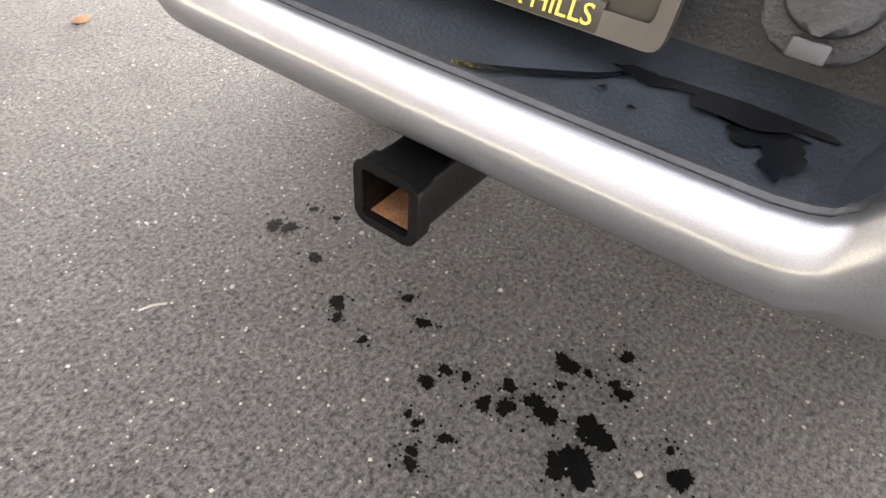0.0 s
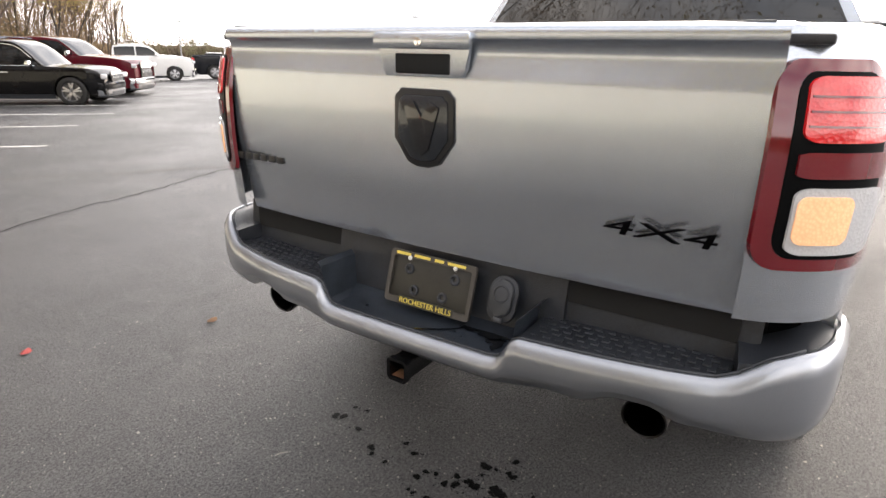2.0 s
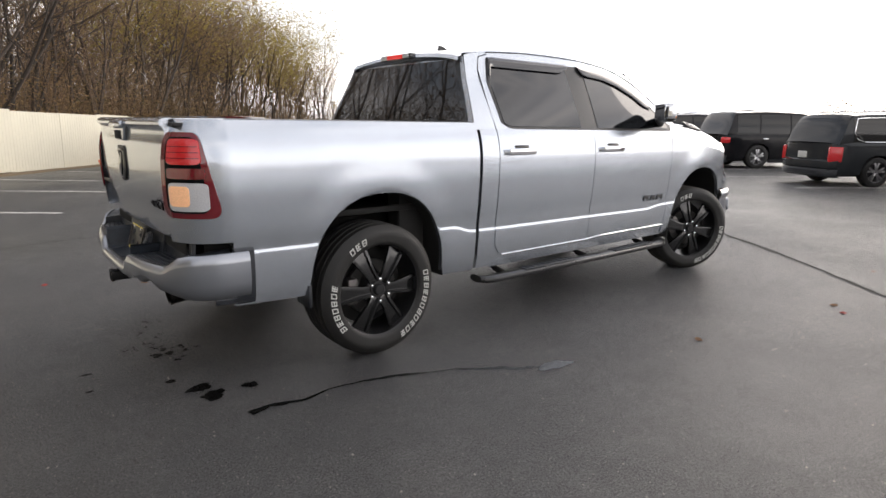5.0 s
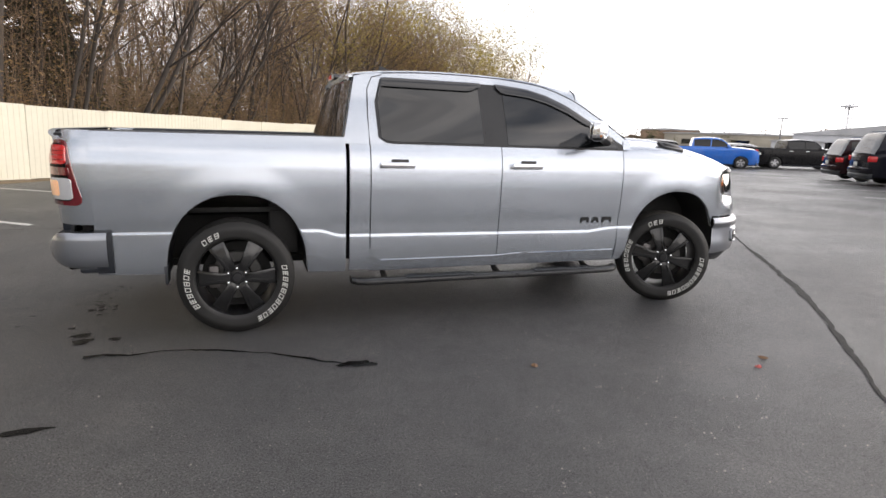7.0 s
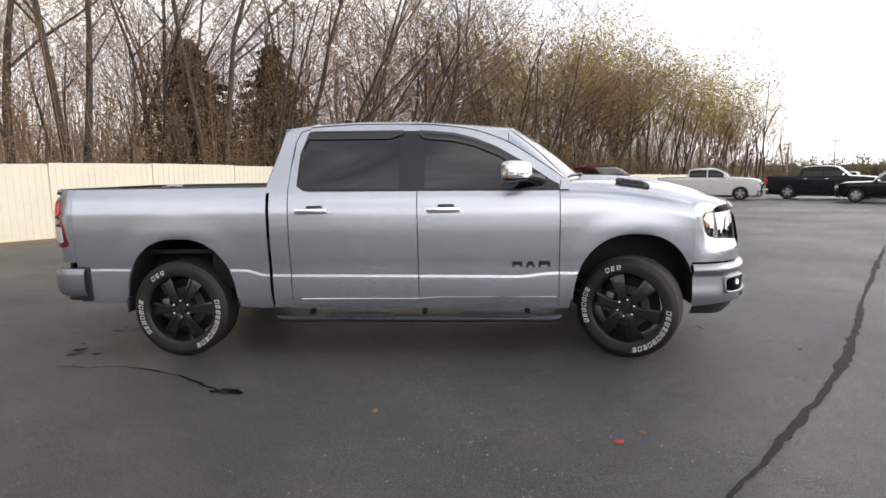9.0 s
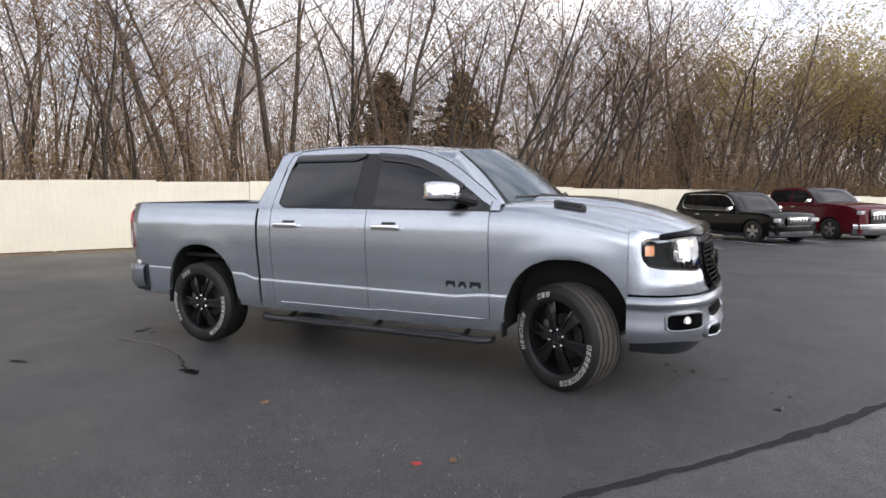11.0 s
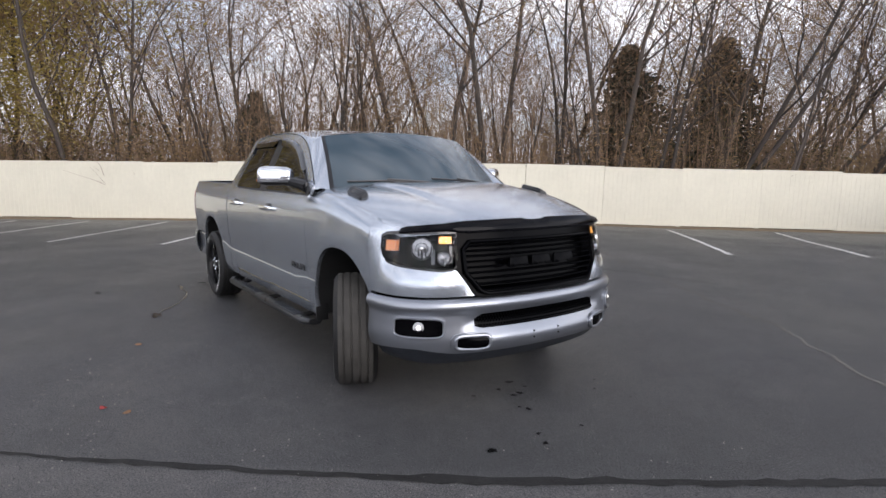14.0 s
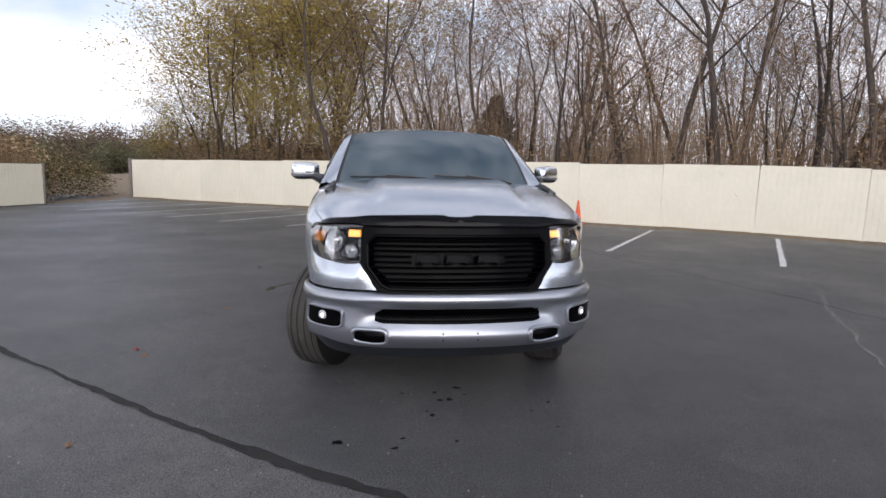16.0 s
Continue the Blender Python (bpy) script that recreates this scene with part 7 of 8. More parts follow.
class Soup:
    """Collects raw geometry quickly."""

    def __init__(self):
        self.v, self.f = [], []

    def stem(self, pts, radii, n=4):
        base = len(self.v)
        for i, p in enumerate(pts):
            d = (pts[min(i + 1, len(pts) - 1)] - pts[max(i - 1, 0)])
            d = d.normalized() if d.length > 1e-6 else Vector((0, 0, 1))
            u = d.cross(Vector((0.31, 0.87, 0.12))).normalized()
            w = d.cross(u)
            for k in range(n):
                a = 2 * math.pi * k / n
                self.v.append(p + radii[i] * (math.cos(a) * u + math.sin(a) * w))
        for i in range(len(pts) - 1):
            for k in range(n):
                a, b = base + i * n + k, base + i * n + (k + 1) % n
                self.f.append((a, b, b + n, a + n))

    def leaf(self, p, size, rnd):
        a, b = rnd.uniform(0, 6.3), rnd.uniform(-1, 1)
        u = Vector((math.cos(a), math.sin(a), b * 0.6)) * size
        w = u.cross(Vector((rnd.uniform(-1, 1), rnd.uniform(-1, 1), 1))).normalized() * size * 0.55
        i = len(self.v)
        self.v += [p - u, p + w, p + u, p - w]
        self.f.append((i, i + 1, i + 2, i + 3))

    def sliver(self, p, way, width):
        """A hair-thin twig as one long quad."""
        side = way.cross(Vector((0.62, -0.55, 0.2))).normalized() * width
        i = len(self.v)
        self.v += [p - side, p + side, p + way + side * 0.3, p + way - side * 0.3]
        self.f.append((i, i + 1, i + 2, i + 3))

    def mesh(self, name):
        me = bpy.data.meshes.new(name)
        me.from_pydata([tuple(v) for v in self.v], [], self.f)
        me.polygons.foreach_set("use_smooth", [True] * len(me.polygons))
        return me


def grow(rnd, wood, twigs, tips, p, d, length, r, level, deepest, spread_a=0.5, up=0.25, wander=0.16):
    n = 6 if level == 0 else 4 if level == 1 else 3 if level == 2 else 2
    pts, radii = [p.copy()], [r]
    q = p.copy()
    dirs = []
    for i in range(n):
        d = (d + Vector((rnd.uniform(-1, 1), rnd.uniform(-1, 1), rnd.uniform(-0.5, 1) * up)) * wander).normalized()
        q = q + d * (length / n)
        pts.append(q.copy())
        radii.append(max(0.0065, r * (1 - 0.72 * (i + 1) / n)))
        dirs.append(d.copy())
    (wood if level < 2 else twigs).stem(pts, radii, 6 if level == 0 else 4 if level == 1 else 3)
    if level >= deepest:
        tips.append(pts[-1])
        tips.append(pts[1])
        return
    kids = (7, 5, 3, 3)[level]
    for k in range(kids):
        t = rnd.uniform(0.38 if level == 0 else 0.2, 1.0)
        i = min(n - 1, int(t * n))
        side = Vector((rnd.uniform(-1, 1), rnd.uniform(-1, 1), rnd.uniform(0.0, 0.7)))
        nd = (dirs[i] * (1 - spread_a) + side.normalized() * spread_a).normalized()
        grow(rnd, wood, twigs, tips, pts[i].lerp(pts[i + 1], t * n - i if t < 1 else 1), nd, length * rnd.uniform(0.38, 0.62), radii[i] * rnd.uniform(0.3, 0.5), level + 1, deepest, spread_a, up, min(0.34, wander * 1.5))


def tree_model(seed, height, leafy=0.0, lean=0.0, leaf_size=0.11, low=False, deepest=3, fork=1):
    rnd = random.Random(seed)
    wood, twigs, leaves, tips = Soup(), Soup(), Soup(), []
    for k in range(fork):
        d = Vector((lean + rnd.uniform(-0.12, 0.12), rnd.uniform(-0.12, 0.12) + (k - (fork - 1) / 2) * 0.22, 1)).normalized()
        grow(rnd, wood, twigs, tips, Vector((0.08 * k, 0.15 * k, -0.2)), d, height * rnd.uniform(0.82, 1.0), height * 0.0112 * (1 if fork == 1 else 0.8), 0, deepest, 0.5 if not leafy else 0.62)
    spread_l = 0.3 if leafy < 0.6 else 0.5
    for p in tips:
        if rnd.random() < leafy:
            for _ in range(6 if leafy < 0.6 else 13):
                leaves.leaf(p + Vector((rnd.gauss(0, spread_l), rnd.gauss(0, spread_l), rnd.gauss(0, spread_l))), leaf_size * rnd.uniform(0.6, 1.3), rnd)
    return wood.mesh("trunk"), twigs.mesh("twigs"), (leaves.mesh("leaves") if leaves.v else None)


def spruce_model(seed, height):
    rnd = random.Random(seed)
    wood, need = Soup(), Soup()
    wood.stem([Vector((0, 0, 0)), Vector((0, 0, height * 0.6)), Vector((0, 0, height))], [0.14, 0.08, 0.015], 6)
    z = height * 0.1
    while z < height * 0.98:
        reach = (1 - z / height) ** 0.85 * height * 0.56 + 0.06
        for k in range(12):
            a = rnd.uniform(0, 6.3)
            r = reach * rnd.choice((0.5, 0.7, 0.8, 0.95, 1.2)) * rnd.uniform(0.8, 1.1)
            tip = Vector((math.cos(a) * r, math.sin(a) * r, z - r * 0.22 + rnd.uniform(-0.1, 0.1)))
            root = Vector((0, 0, z))
            wood.stem([root, tip], [0.018, 0.005], 3)
            for j in range(30):
                t = 0.12 + 0.88 * rnd.random() ** 0.7
                need.leaf(root.lerp(tip, t) + Vector((rnd.gauss(0, 0.08), rnd.gauss(0, 0.08), rnd.gauss(-0.04, 0.07))), rnd.uniform(0.07, 0.17), rnd)
        z += height * 0.028
    return wood.mesh("trunk"), need.mesh("needles")


def place_tree(model, name, label, m, leaf=None, size=1.0, group="woods behind the fence"):
    t = thing(name, label, "tree", m, group=group)
    t.scale = (size, size, size)
    part("trunk", model[0], BARK, t)
    if leaf is NEEDLE:
        part("crown", model[1], NEEDLE, t)
    else:
        part("twigwork", model[1], TWIG, t)
        if model[2] is not None:
            part("crown", model[2], leaf or DRY_LEAF, t, "remaining leaves")
    return t


def build_woods():
    rnd = random.Random(21)
    bare = [tree_model(s, h, 0.05, l, 0.05, fork=f) for s, h, l, f in ((1, 10.5, 0.05, 1), (2, 9.0, -0.1, 2), (3, 11.5, 0.0, 1), (4, 8.0, 0.22, 1), (5, 10.0, 0.3, 1), (6, 12.0, -0.04, 2), (7, 7.0, 0.12, 2))]
    brown = [tree_model(s, h, 0.5, l, 0.06, fork=2) for s, h, l in ((11, 7.5, 0.06), (12, 8.5, -0.06))]
    gold = [tree_model(s, h, 0.8, l, 0.08, fork=3) for s, h, l in ((15, 8.8, 0.1), (16, 8.0, -0.08))]
    leaning = [tree_model(s, h, 0.04, l, 0.05, fork=f) for s, h, l, f in ((41, 11.0, 0.55, 3), (42, 10.0, 0.42, 4), (43, 12.0, 0.65, 2))]
    spruce = [spruce_model(s, 7.0) for s in (31, 32)]
    # rows of bare trees, closest to the fence first
    for d0, d1, step in ((0.9, 3.0, 1.45), (3.0, 7.0, 1.5), (7.0, 14.0, 1.7), (14.0, 26.0, 4.4)):
        s = -22.5
        while s < (100 if d0 < 7 else 66):
            s += step * rnd.uniform(0.55, 1.45) * (1 if s < 62 else 2)
            if s < -21 and d0 > 3:
                continue
            d = rnd.uniform(d0, d1)
            if (-25 < s < -10 or (d0 < 3 and s > 40)) and rnd.random() < 0.45:
                continue
            m = pose(*along(s, d), 0, 0, rnd.uniform(0, 360))
            k = rnd.random()
            if d0 < 7 and 9 < s < 38 and k < 0.36:
                # a stand that leans away from the lot
                place_tree(leaning[rnd.randrange(3)], "bare_tree", "bare many-stemmed tree leaning along the fence", pose(*along(s, d), 0, 0, FENCE_TURN + rnd.uniform(-35, 25)), None, rnd.uniform(0.8, 1.1))
            elif k < 0.64:
                place_tree(bare[rnd.choice((0, 1, 2, 5, 6, 0, 2, 3))], "bare_tree", "tall leafless tree behind the fence", m, None, rnd.uniform(0.75, 1.15))
            else:
                place_tree(brown[rnd.randrange(2)], "brown_tree", "thin tree with a few brown leaves", m, DRY_LEAF, rnd.uniform(0.8, 1.2))
    for s, d, k, size in ((-21.4, 2.6, 0, 0.8), (-23.0, 1.7, 1, 0.42), (-21.6, 1.6, 0, 0.5), (-19.6, 1.7, 1, 0.55), (-17.6, 1.8, 0, 0.5), (-15.4, 1.7, 1, 0.52), (-13.0, 1.8, 0, 0.5), (-20.5, 5.0, 1, 1.05), (-18.4, 2.6, 0, 1.0), (-16.2, 5.0, 1, 1.1), (-14.2, 3.0, 0, 1.0), (-22.5, 8.5, 0, 1.1), (-18.0, 8.0, 1, 1.1), (27, 5, 1, 0.95), (30.5, 7, 0, 1.05), (35, 4, 1, 1.05), (41, 3.2, 0, 1.1), (46, 3.5, 1, 1.2), (52, 2.6, 0, 1.15), (59, 2.6, 1, 1.2), (66, 3, 0, 1.2), (75, 3, 1, 1.15), (86, 7, 0, 0.95), (112, 4, 1, 0.7)):
        place_tree(gold[k], "autumn_tree", "tree with thinning olive-gold leaves", pose(*along(s, d), 0, 0, rnd.uniform(0, 360)), GOLD_LEAF, size)
    for s, d, size in ((8.0, 7.5, 1.05), (12.0, 7.5, 1.1), (-8.6, 8.5, 0.75), (28.0, 7.5, 1.05)):
        place_tree(spruce[rnd.randrange(2)], "spruce", "dark evergreen among bare trees", pose(*along(s, d), 0, 0, rnd.uniform(0, 360)), NEEDLE, size)


def build_thicket():
    """Saplings, vines and leaves too many to count."""
    rnd = random.Random(5)
    stems, leaves, green = Soup(), Soup(), Soup()

    def spot(lo, far, reach, bend=1.3):
        return rnd.uniform(lo, 62) if rnd.random() < 0.86 else rnd.uniform(62, 100), far + rnd.random() ** bend * reach

    # thin crooked saplings, each with a few side shoots
    for _ in range(2300):
        s, d = spot(-24, 0.5, 14)
        h = rnd.uniform(1.6, 4.6)
        p = Vector(along(s, d))
        lean = Vector((rnd.gauss(0, 0.16), rnd.gauss(0, 0.16), 1)) * h
        pts = [p] + [p + lean * t + Vector((rnd.gauss(0, 0.12), rnd.gauss(0, 0.12), 0)) for t in (0.35, 0.7, 1.0)]
        r = rnd.uniform(0.005, 0.013)
        stems.stem(pts, [r, r * 0.8, r * 0.55, 0.003], 3)
        for _ in range(4):
            a = pts[1].lerp(pts[3], rnd.random())
            stems.stem([a, a + Vector((rnd.gauss(0, 0.4), rnd.gauss(0, 0.4), rnd.uniform(0.05, 0.6)))], [r * 0.5, 0.002], 3)
    # slim taller growth that fills the space between the trunks
    for _ in range(1900):
        s, d = spot(-18, 1.0, 18, 1.0)
        h = rnd.uniform(4.0, 7.8)
        p = Vector(along(s, d))
        lean = Vector((rnd.gauss(0, 0.09), rnd.gauss(0, 0.09), 1)) * h
        pts = [p] + [p + lean * t + Vector((rnd.gauss(0, 0.16), rnd.gauss(0, 0.16), 0)) for t in (0.3, 0.6, 1.0)]
        r = rnd.uniform(0.010, 0.026)
        stems.stem(pts, [r, r * 0.8, r * 0.55, 0.004], 3)
        for _ in range(8):
            a = pts[1].lerp(pts[3], rnd.random())
            b = a + Vector((rnd.gauss(0, 0.6), rnd.gauss(0, 0.6), rnd.uniform(0.2, 1.2)))
            stems.stem([a, b], [r * 0.4, 0.003], 3)
            if rnd.random() < 0.4:
                for _ in range(4):
                    leaves.leaf(a.lerp(b, rnd.random()) + Vector((rnd.gauss(0, 0.15), rnd.gauss(0, 0.15), rnd.gauss(0, 0.15))), rnd.uniform(0.022, 0.045), rnd)
    # bushes: clouds of small dry leaves and shoots, dense low down
    for _ in range(2150):
        s, d = spot(-24, 0.9, 12, 1.4)
        size = rnd.uniform(0.5, 1.3) * (1.0 + 0.5 * noise.noise(Vector((s * 0.3, d * 0.3, 3.1))))
        top = rnd.uniform(1.5, 4.3) * (1.05 + 0.7 * noise.noise(Vector((s * 0.22, d * 0.25, 8.4))))
        soup = green if noise.noise(Vector((s * 0.2, 9.0, d * 0.2))) + rnd.uniform(-0.12, 0.12) > 0.09 else leaves
        p = Vector(along(s, d))
        for _ in range(3):
            q = p + Vector((rnd.gauss(0, size * 0.3), rnd.gauss(0, size * 0.3), top * rnd.uniform(0.7, 1.2)))
            stems.stem([p, p.lerp(q, 0.5) + Vector((rnd.gauss(0, 0.1), rnd.gauss(0, 0.1), 0.1)), q], [0.008, 0.006, 0.002], 3)
        for _ in range(68):
            z = top * rnd.random() ** 0.85
            w = size * (0.3 + 0.5 * math.sin(math.pi * min(1.0, z / top * 0.8 + 0.15)))
            soup.leaf(Vector(along(s + rnd.gauss(0, w * 0.7), max(0.22, d + rnd.gauss(0, w * 0.6)), z + 0.1)), rnd.uniform(0.026, 0.062), rnd)
    # closer undergrowth under the gold trees and below the leaning stand
    for _ in range(1150):
        gold = rnd.random() < 0.5
        s, d = (rnd.uniform(-24.3, -9), rnd.uniform(0.8, 9)) if gold else (rnd.uniform(12, 44), rnd.uniform(0.8, 9))
        size, top = rnd.uniform(0.6, 1.3), rnd.uniform(1.8, 4.6 if gold else 3.9)
        soup = green if rnd.random() < 0.45 else leaves
        p = Vector(along(s, d))
        for _ in range(3):
            q = p + Vector((rnd.gauss(0, size * 0.3), rnd.gauss(0, size * 0.3), top * rnd.uniform(0.7, 1.2)))
            stems.stem([p, p.lerp(q, 0.5) + Vector((rnd.gauss(0, 0.1), rnd.gauss(0, 0.1), 0.1)), q], [0.010, 0.008, 0.003], 3)
        for _ in range(66):
            z = top * rnd.random() ** 0.8
            soup.leaf(Vector(along(s + rnd.gauss(0, size * 0.5), max(0.22, d + rnd.gauss(0, size * 0.45)), z + 0.1)), rnd.uniform(0.035, 0.075), rnd)
    # the haze of finest twigs between and above the trunks
    for k in range(140000):
        s, d = spot(-23, 1.2, 22, 1.0) if k < 122000 else (rnd.uniform(10, 46), rnd.uniform(1.5, 14))
        z = 1.2 + rnd.random() ** 0.9 * (7.6 + 2.0 * noise.noise(Vector((s * 0.25, d * 0.2, 1.7))))
        way = Vector((rnd.gauss(0, 0.5), rnd.gauss(0, 0.5), rnd.uniform(0.1, 1.0))).normalized() * rnd.uniform(0.25, 0.75)
        stems.sliver(Vector(along(s, d, z)), way, rnd.uniform(0.003, 0.0065) if k < 122000 else rnd.uniform(0.004, 0.009))
    for soup, mat, nm, lb in ((stems, TWIG, "thicket", "dense tangle of leafless brown saplings"), (leaves, DRY_LEAF, "brown_undergrowth", "dry brown leaves on the undergrowth"), (green, GREEN_LEAF, "green_undergrowth", "dull green leaves among the undergrowth")):
        ob = new(nm, soup.mesh(nm))
        ob.data.materials.append(mat)
        tagged(ob, lb, "undergrowth", kind="stuff")
    # far wood that closes the view between the trunks
    far = Soup()
    for _ in range(1350):
        s, d = rnd.uniform(-20, 80), rnd.uniform(26, 60)
        h = rnd.uniform(4, 9.5)
        p = Vector(along(s, d))
        r = rnd.uniform(0.03, 0.08)
        q = p + Vector((rnd.gauss(0, 0.6), rnd.gauss(0, 0.6), h))
        far.stem([p, q], [r, 0.015], 3)
        for _ in range(9):
            a = p.lerp(q, rnd.uniform(0.25, 1))
            far.stem([a, a + Vector((rnd.gauss(0, 1.0), rnd.gauss(0, 1.0), rnd.uniform(0.2, 1.6)))], [r * 0.35, 0.01], 3)
    ob = new("far_woods", far.mesh("far_woods"))
    ob.data.materials.append(TWIG)
    tagged(ob, "leafless wood stretching away behind the fence", "woods", kind="stuff")


build_woods()
build_thicket()

# ---- marks and litter on the asphalt ----
WET = varied("wet_asphalt", (0.008, 0.008, 0.008), 0.09, 0, 0, 40, 0.4, 0.06, 90, rough_var=0.05)
DAMP = varied("damp_streak", (0.008, 0.008, 0.008), 0.16, 0, 0, 40, 0.4, 0.12, 120, rough_var=0.08)
OIL = varied("oil_spot", (0.003, 0.003, 0.003), 0.38, 0, 0, 60, 0.4, 0.4, 160, spec=0.05, rough_var=0.1)
STONE = varied("pale_grit", (0.36, 0.34, 0.31), 0.9, 0, 0, 30, 0.3, per_object=0.3)
RED_LEAF = varied("red_leaf", (0.30, 0.035, 0.03), 0.7, 0, 0, 40, 0.3)
BROWN_LEAF = varied("fallen_leaf", (0.20, 0.11, 0.06), 0.8, 0, 0, 40, 0.3)


def splash(cx, cy, r, seed):
    """A drop soaked into rough asphalt: a blot with a ragged edge."""
    rnd = random.Random(seed)
    bm = bmesh.new()
    n = 52
    ring = []
    for k in range(n):
        a = 2 * math.pi * k / n
        q = 0.88 + 0.16 * math.sin(2 * a + seed) + 0.10 * math.sin(3 * a + seed * 2.3) + 0.07 * math.sin(7 * a + seed) + rnd.uniform(-0.16, 0.16) + (rnd.uniform(0.1, 0.3) if rnd.random() < 0.12 else 0)
        ring.append(bm.verts.new((cx + r * q * math.cos(a), cy + r * q * math.sin(a), 0.0028)))
    mid = bm.verts.new((cx, cy, 0.0034))
    for k in range(n):
        bm.faces.new((mid, ring[k], ring[(k + 1) % n]))
    return bm


def build_marks():
    trail_drops = ((-2.853, 0.494, 18), (-2.838, 0.466, 17), (-2.767, 0.469, 10), (-2.758, 0.414, 9), (-2.867, 0.367, 14), (-2.922, 0.258, 17), (-2.947, 0.235, 11), (-2.955, 0.168, 10), (-2.834, 0.167, 11), (-2.863, 0.111, 14), (-2.917, 0.023, 12), (-2.954, 0.034, 15), (-2.906, -0.011, 11), (-3.017, 0.022, 8), (-3.023, 0.002, 8), (-3.015, -0.047, 11), (-3.062, -0.02, 10), (-3.078, -0.03, 12))
    pool_drops = ((-2.876, -0.075, 14), (-2.93, -0.06, 15), (-2.914, -0.091, 16), (-2.876, -0.121, 16), (-2.885, -0.147, 20), (-2.779, -0.13, 21), (-2.773, -0.167, 9), (-2.824, -0.14, 8), (-2.7, -0.206, 14), (-2.764, -0.211, 11), (-2.774, -0.23, 16), (-2.868, -0.222, 31), (-2.93, -0.223, 31), (-2.95, -0.20, 20), (-2.821, -0.327, 8), (-2.856, -0.355, 20))
    specks = Soup()
    rnd = random.Random(17)
    for k, (x, y, r) in enumerate(trail_drops + pool_drops):
        single("oil_drop", splash(x, y, r * 0.001, k + 1), OIL, "black oil drop soaked into the asphalt", "oil spot", group="oil drops behind the truck")
        for _ in range(7):
            a, d, q = rnd.uniform(0, 6.3), r * 0.001 * rnd.uniform(1.25, 2.6), rnd.uniform(0.0012, 0.0035)
            i = len(specks.v)
            specks.v += [Vector((x + d * math.cos(a) + q * math.cos(b) * rnd.uniform(0.7, 1.3), y + d * math.sin(a) + q * math.sin(b), 0.0028)) for b in (0, 1.05, 2.1, 3.15, 4.2, 5.25)]
            specks.f.append(tuple(range(i, i + 6)))
    ob = new("oil_specks", specks.mesh("oil_specks"))
    ob.data.materials.append(OIL)
    tagged(ob, "tiny black oil specks round the drops", "oil spot", kind="stuff")
    trail = [(-2.767, -1.267), (-2.66, -1.245), (-2.50, -1.285), (-2.30, -1.262), (-2.10, -1.30), (-1.95, -1.33), (-1.66, -1.46), (-1.44, -1.60), (-1.30, -1.70), (-1.18, -1.765)]
    single("wet_trail", strip(trail, lambda t: 0.011 + 0.005 * math.sin(t * 17) + 0.012 * math.exp(-(t / 0.05) ** 2), 0.0035, 0.005, 11, 0.03), DAMP, "thin wet trail running across the asphalt", "stain")
    single("wet_patch", blot(-1.12, -1.79, 0.115, 0.05, 12, 0.0045, 7), WET, "small wet puddle at the trail's end", "stain")
    for x, y, rx, ry, sd in ((-2.871, -0.827, 0.055, 0.05, 21), (-2.84, -0.958, 0.06, 0.055, 23), (-2.642, -0.952, 0.035, 0.04, 25), (-2.971, -0.652, 0.03, 0.02, 24), (-2.812, -2.215, 0.11, 0.03, 22), (-3.34, -0.53, 0.02, 0.012, 26), (-3.32, -0.28, 0.035, 0.012, 27)):
        single("dark_stain", blot(x, y, rx, ry, sd, 0.003), OIL, "dark oily stain on the asphalt", "stain", group="stains on the asphalt")
    for k in range(16):
        rnd = random.Random(70 + k)
        single("dark_stain", splash(2.95 + rnd.uniform(-0.5, 0.55), -0.1 + rnd.uniform(-0.8, 0.8), rnd.uniform(0.012, 0.03), 60 + k), OIL, "small dark drip mark on the asphalt", "stain", group="stains on the asphalt")
    for x, y, mat, a, lb in ((1.43, -2.49, RED_LEAF, 20, "small red leaf lying on the asphalt"), (-0.02, -2.1, BROWN_LEAF, 70, "curled brown leaf lying on the asphalt"), (1.6, -2.37, BROWN_LEAF, 130, "curled brown leaf lying on the asphalt"), (-3.3, 2.0, RED_LEAF, 40, "small red leaf lying on the asphalt"), (-2.6, 1.6, BROWN_LEAF, 10, "curled brown leaf lying on the asphalt"), (3.2, -2.2, BROWN_LEAF, 200, "curled brown leaf lying on the asphalt"), (4.9, 2.2, BROWN_LEAF, 290, "curled brown leaf lying on the asphalt"), (-2.2, -3.2, BROWN_LEAF, 33, "curled brown leaf lying on the asphalt")):
        bm = bmesh.new()
        pts = [(-0.035, 0), (-0.012, 0.018), (0.015, 0.02), (0.035, 0.002), (0.015, -0.017), (-0.012, -0.015)]
        mid = [bm.verts.new((u, 0, 0.012 + 0.006 * math.cos(u * 60))) for u in (-0.035, -0.012, 0.015, 0.035)]
        top = [bm.verts.new((u, w, 0.004)) for u, w in ((-0.012, 0.02), (0.015, 0.022))]
        bot = [bm.verts.new((u, w, 0.003)) for u, w in ((-0.012, -0.018), (0.015, -0.02))]
        bm.faces.new((mid[0], mid[1], top[0]))
        bm.faces.new((mid[1], mid[2], top[1], top[0]))
        bm.faces.new((mid[2], mid[3], top[1]))
        bm.faces.new((mid[0], bot[0], mid[1]))
        bm.faces.new((mid[1], bot[0], bot[1], mid[2]))
        bm.faces.new((mid[2], bot[1], mid[3]))
        single("fallen_leaf", bm, mat, lb, "leaf", pose(x, y, 0, 0, 0, a), group="fallen leaves")
    bm = bmesh.new()
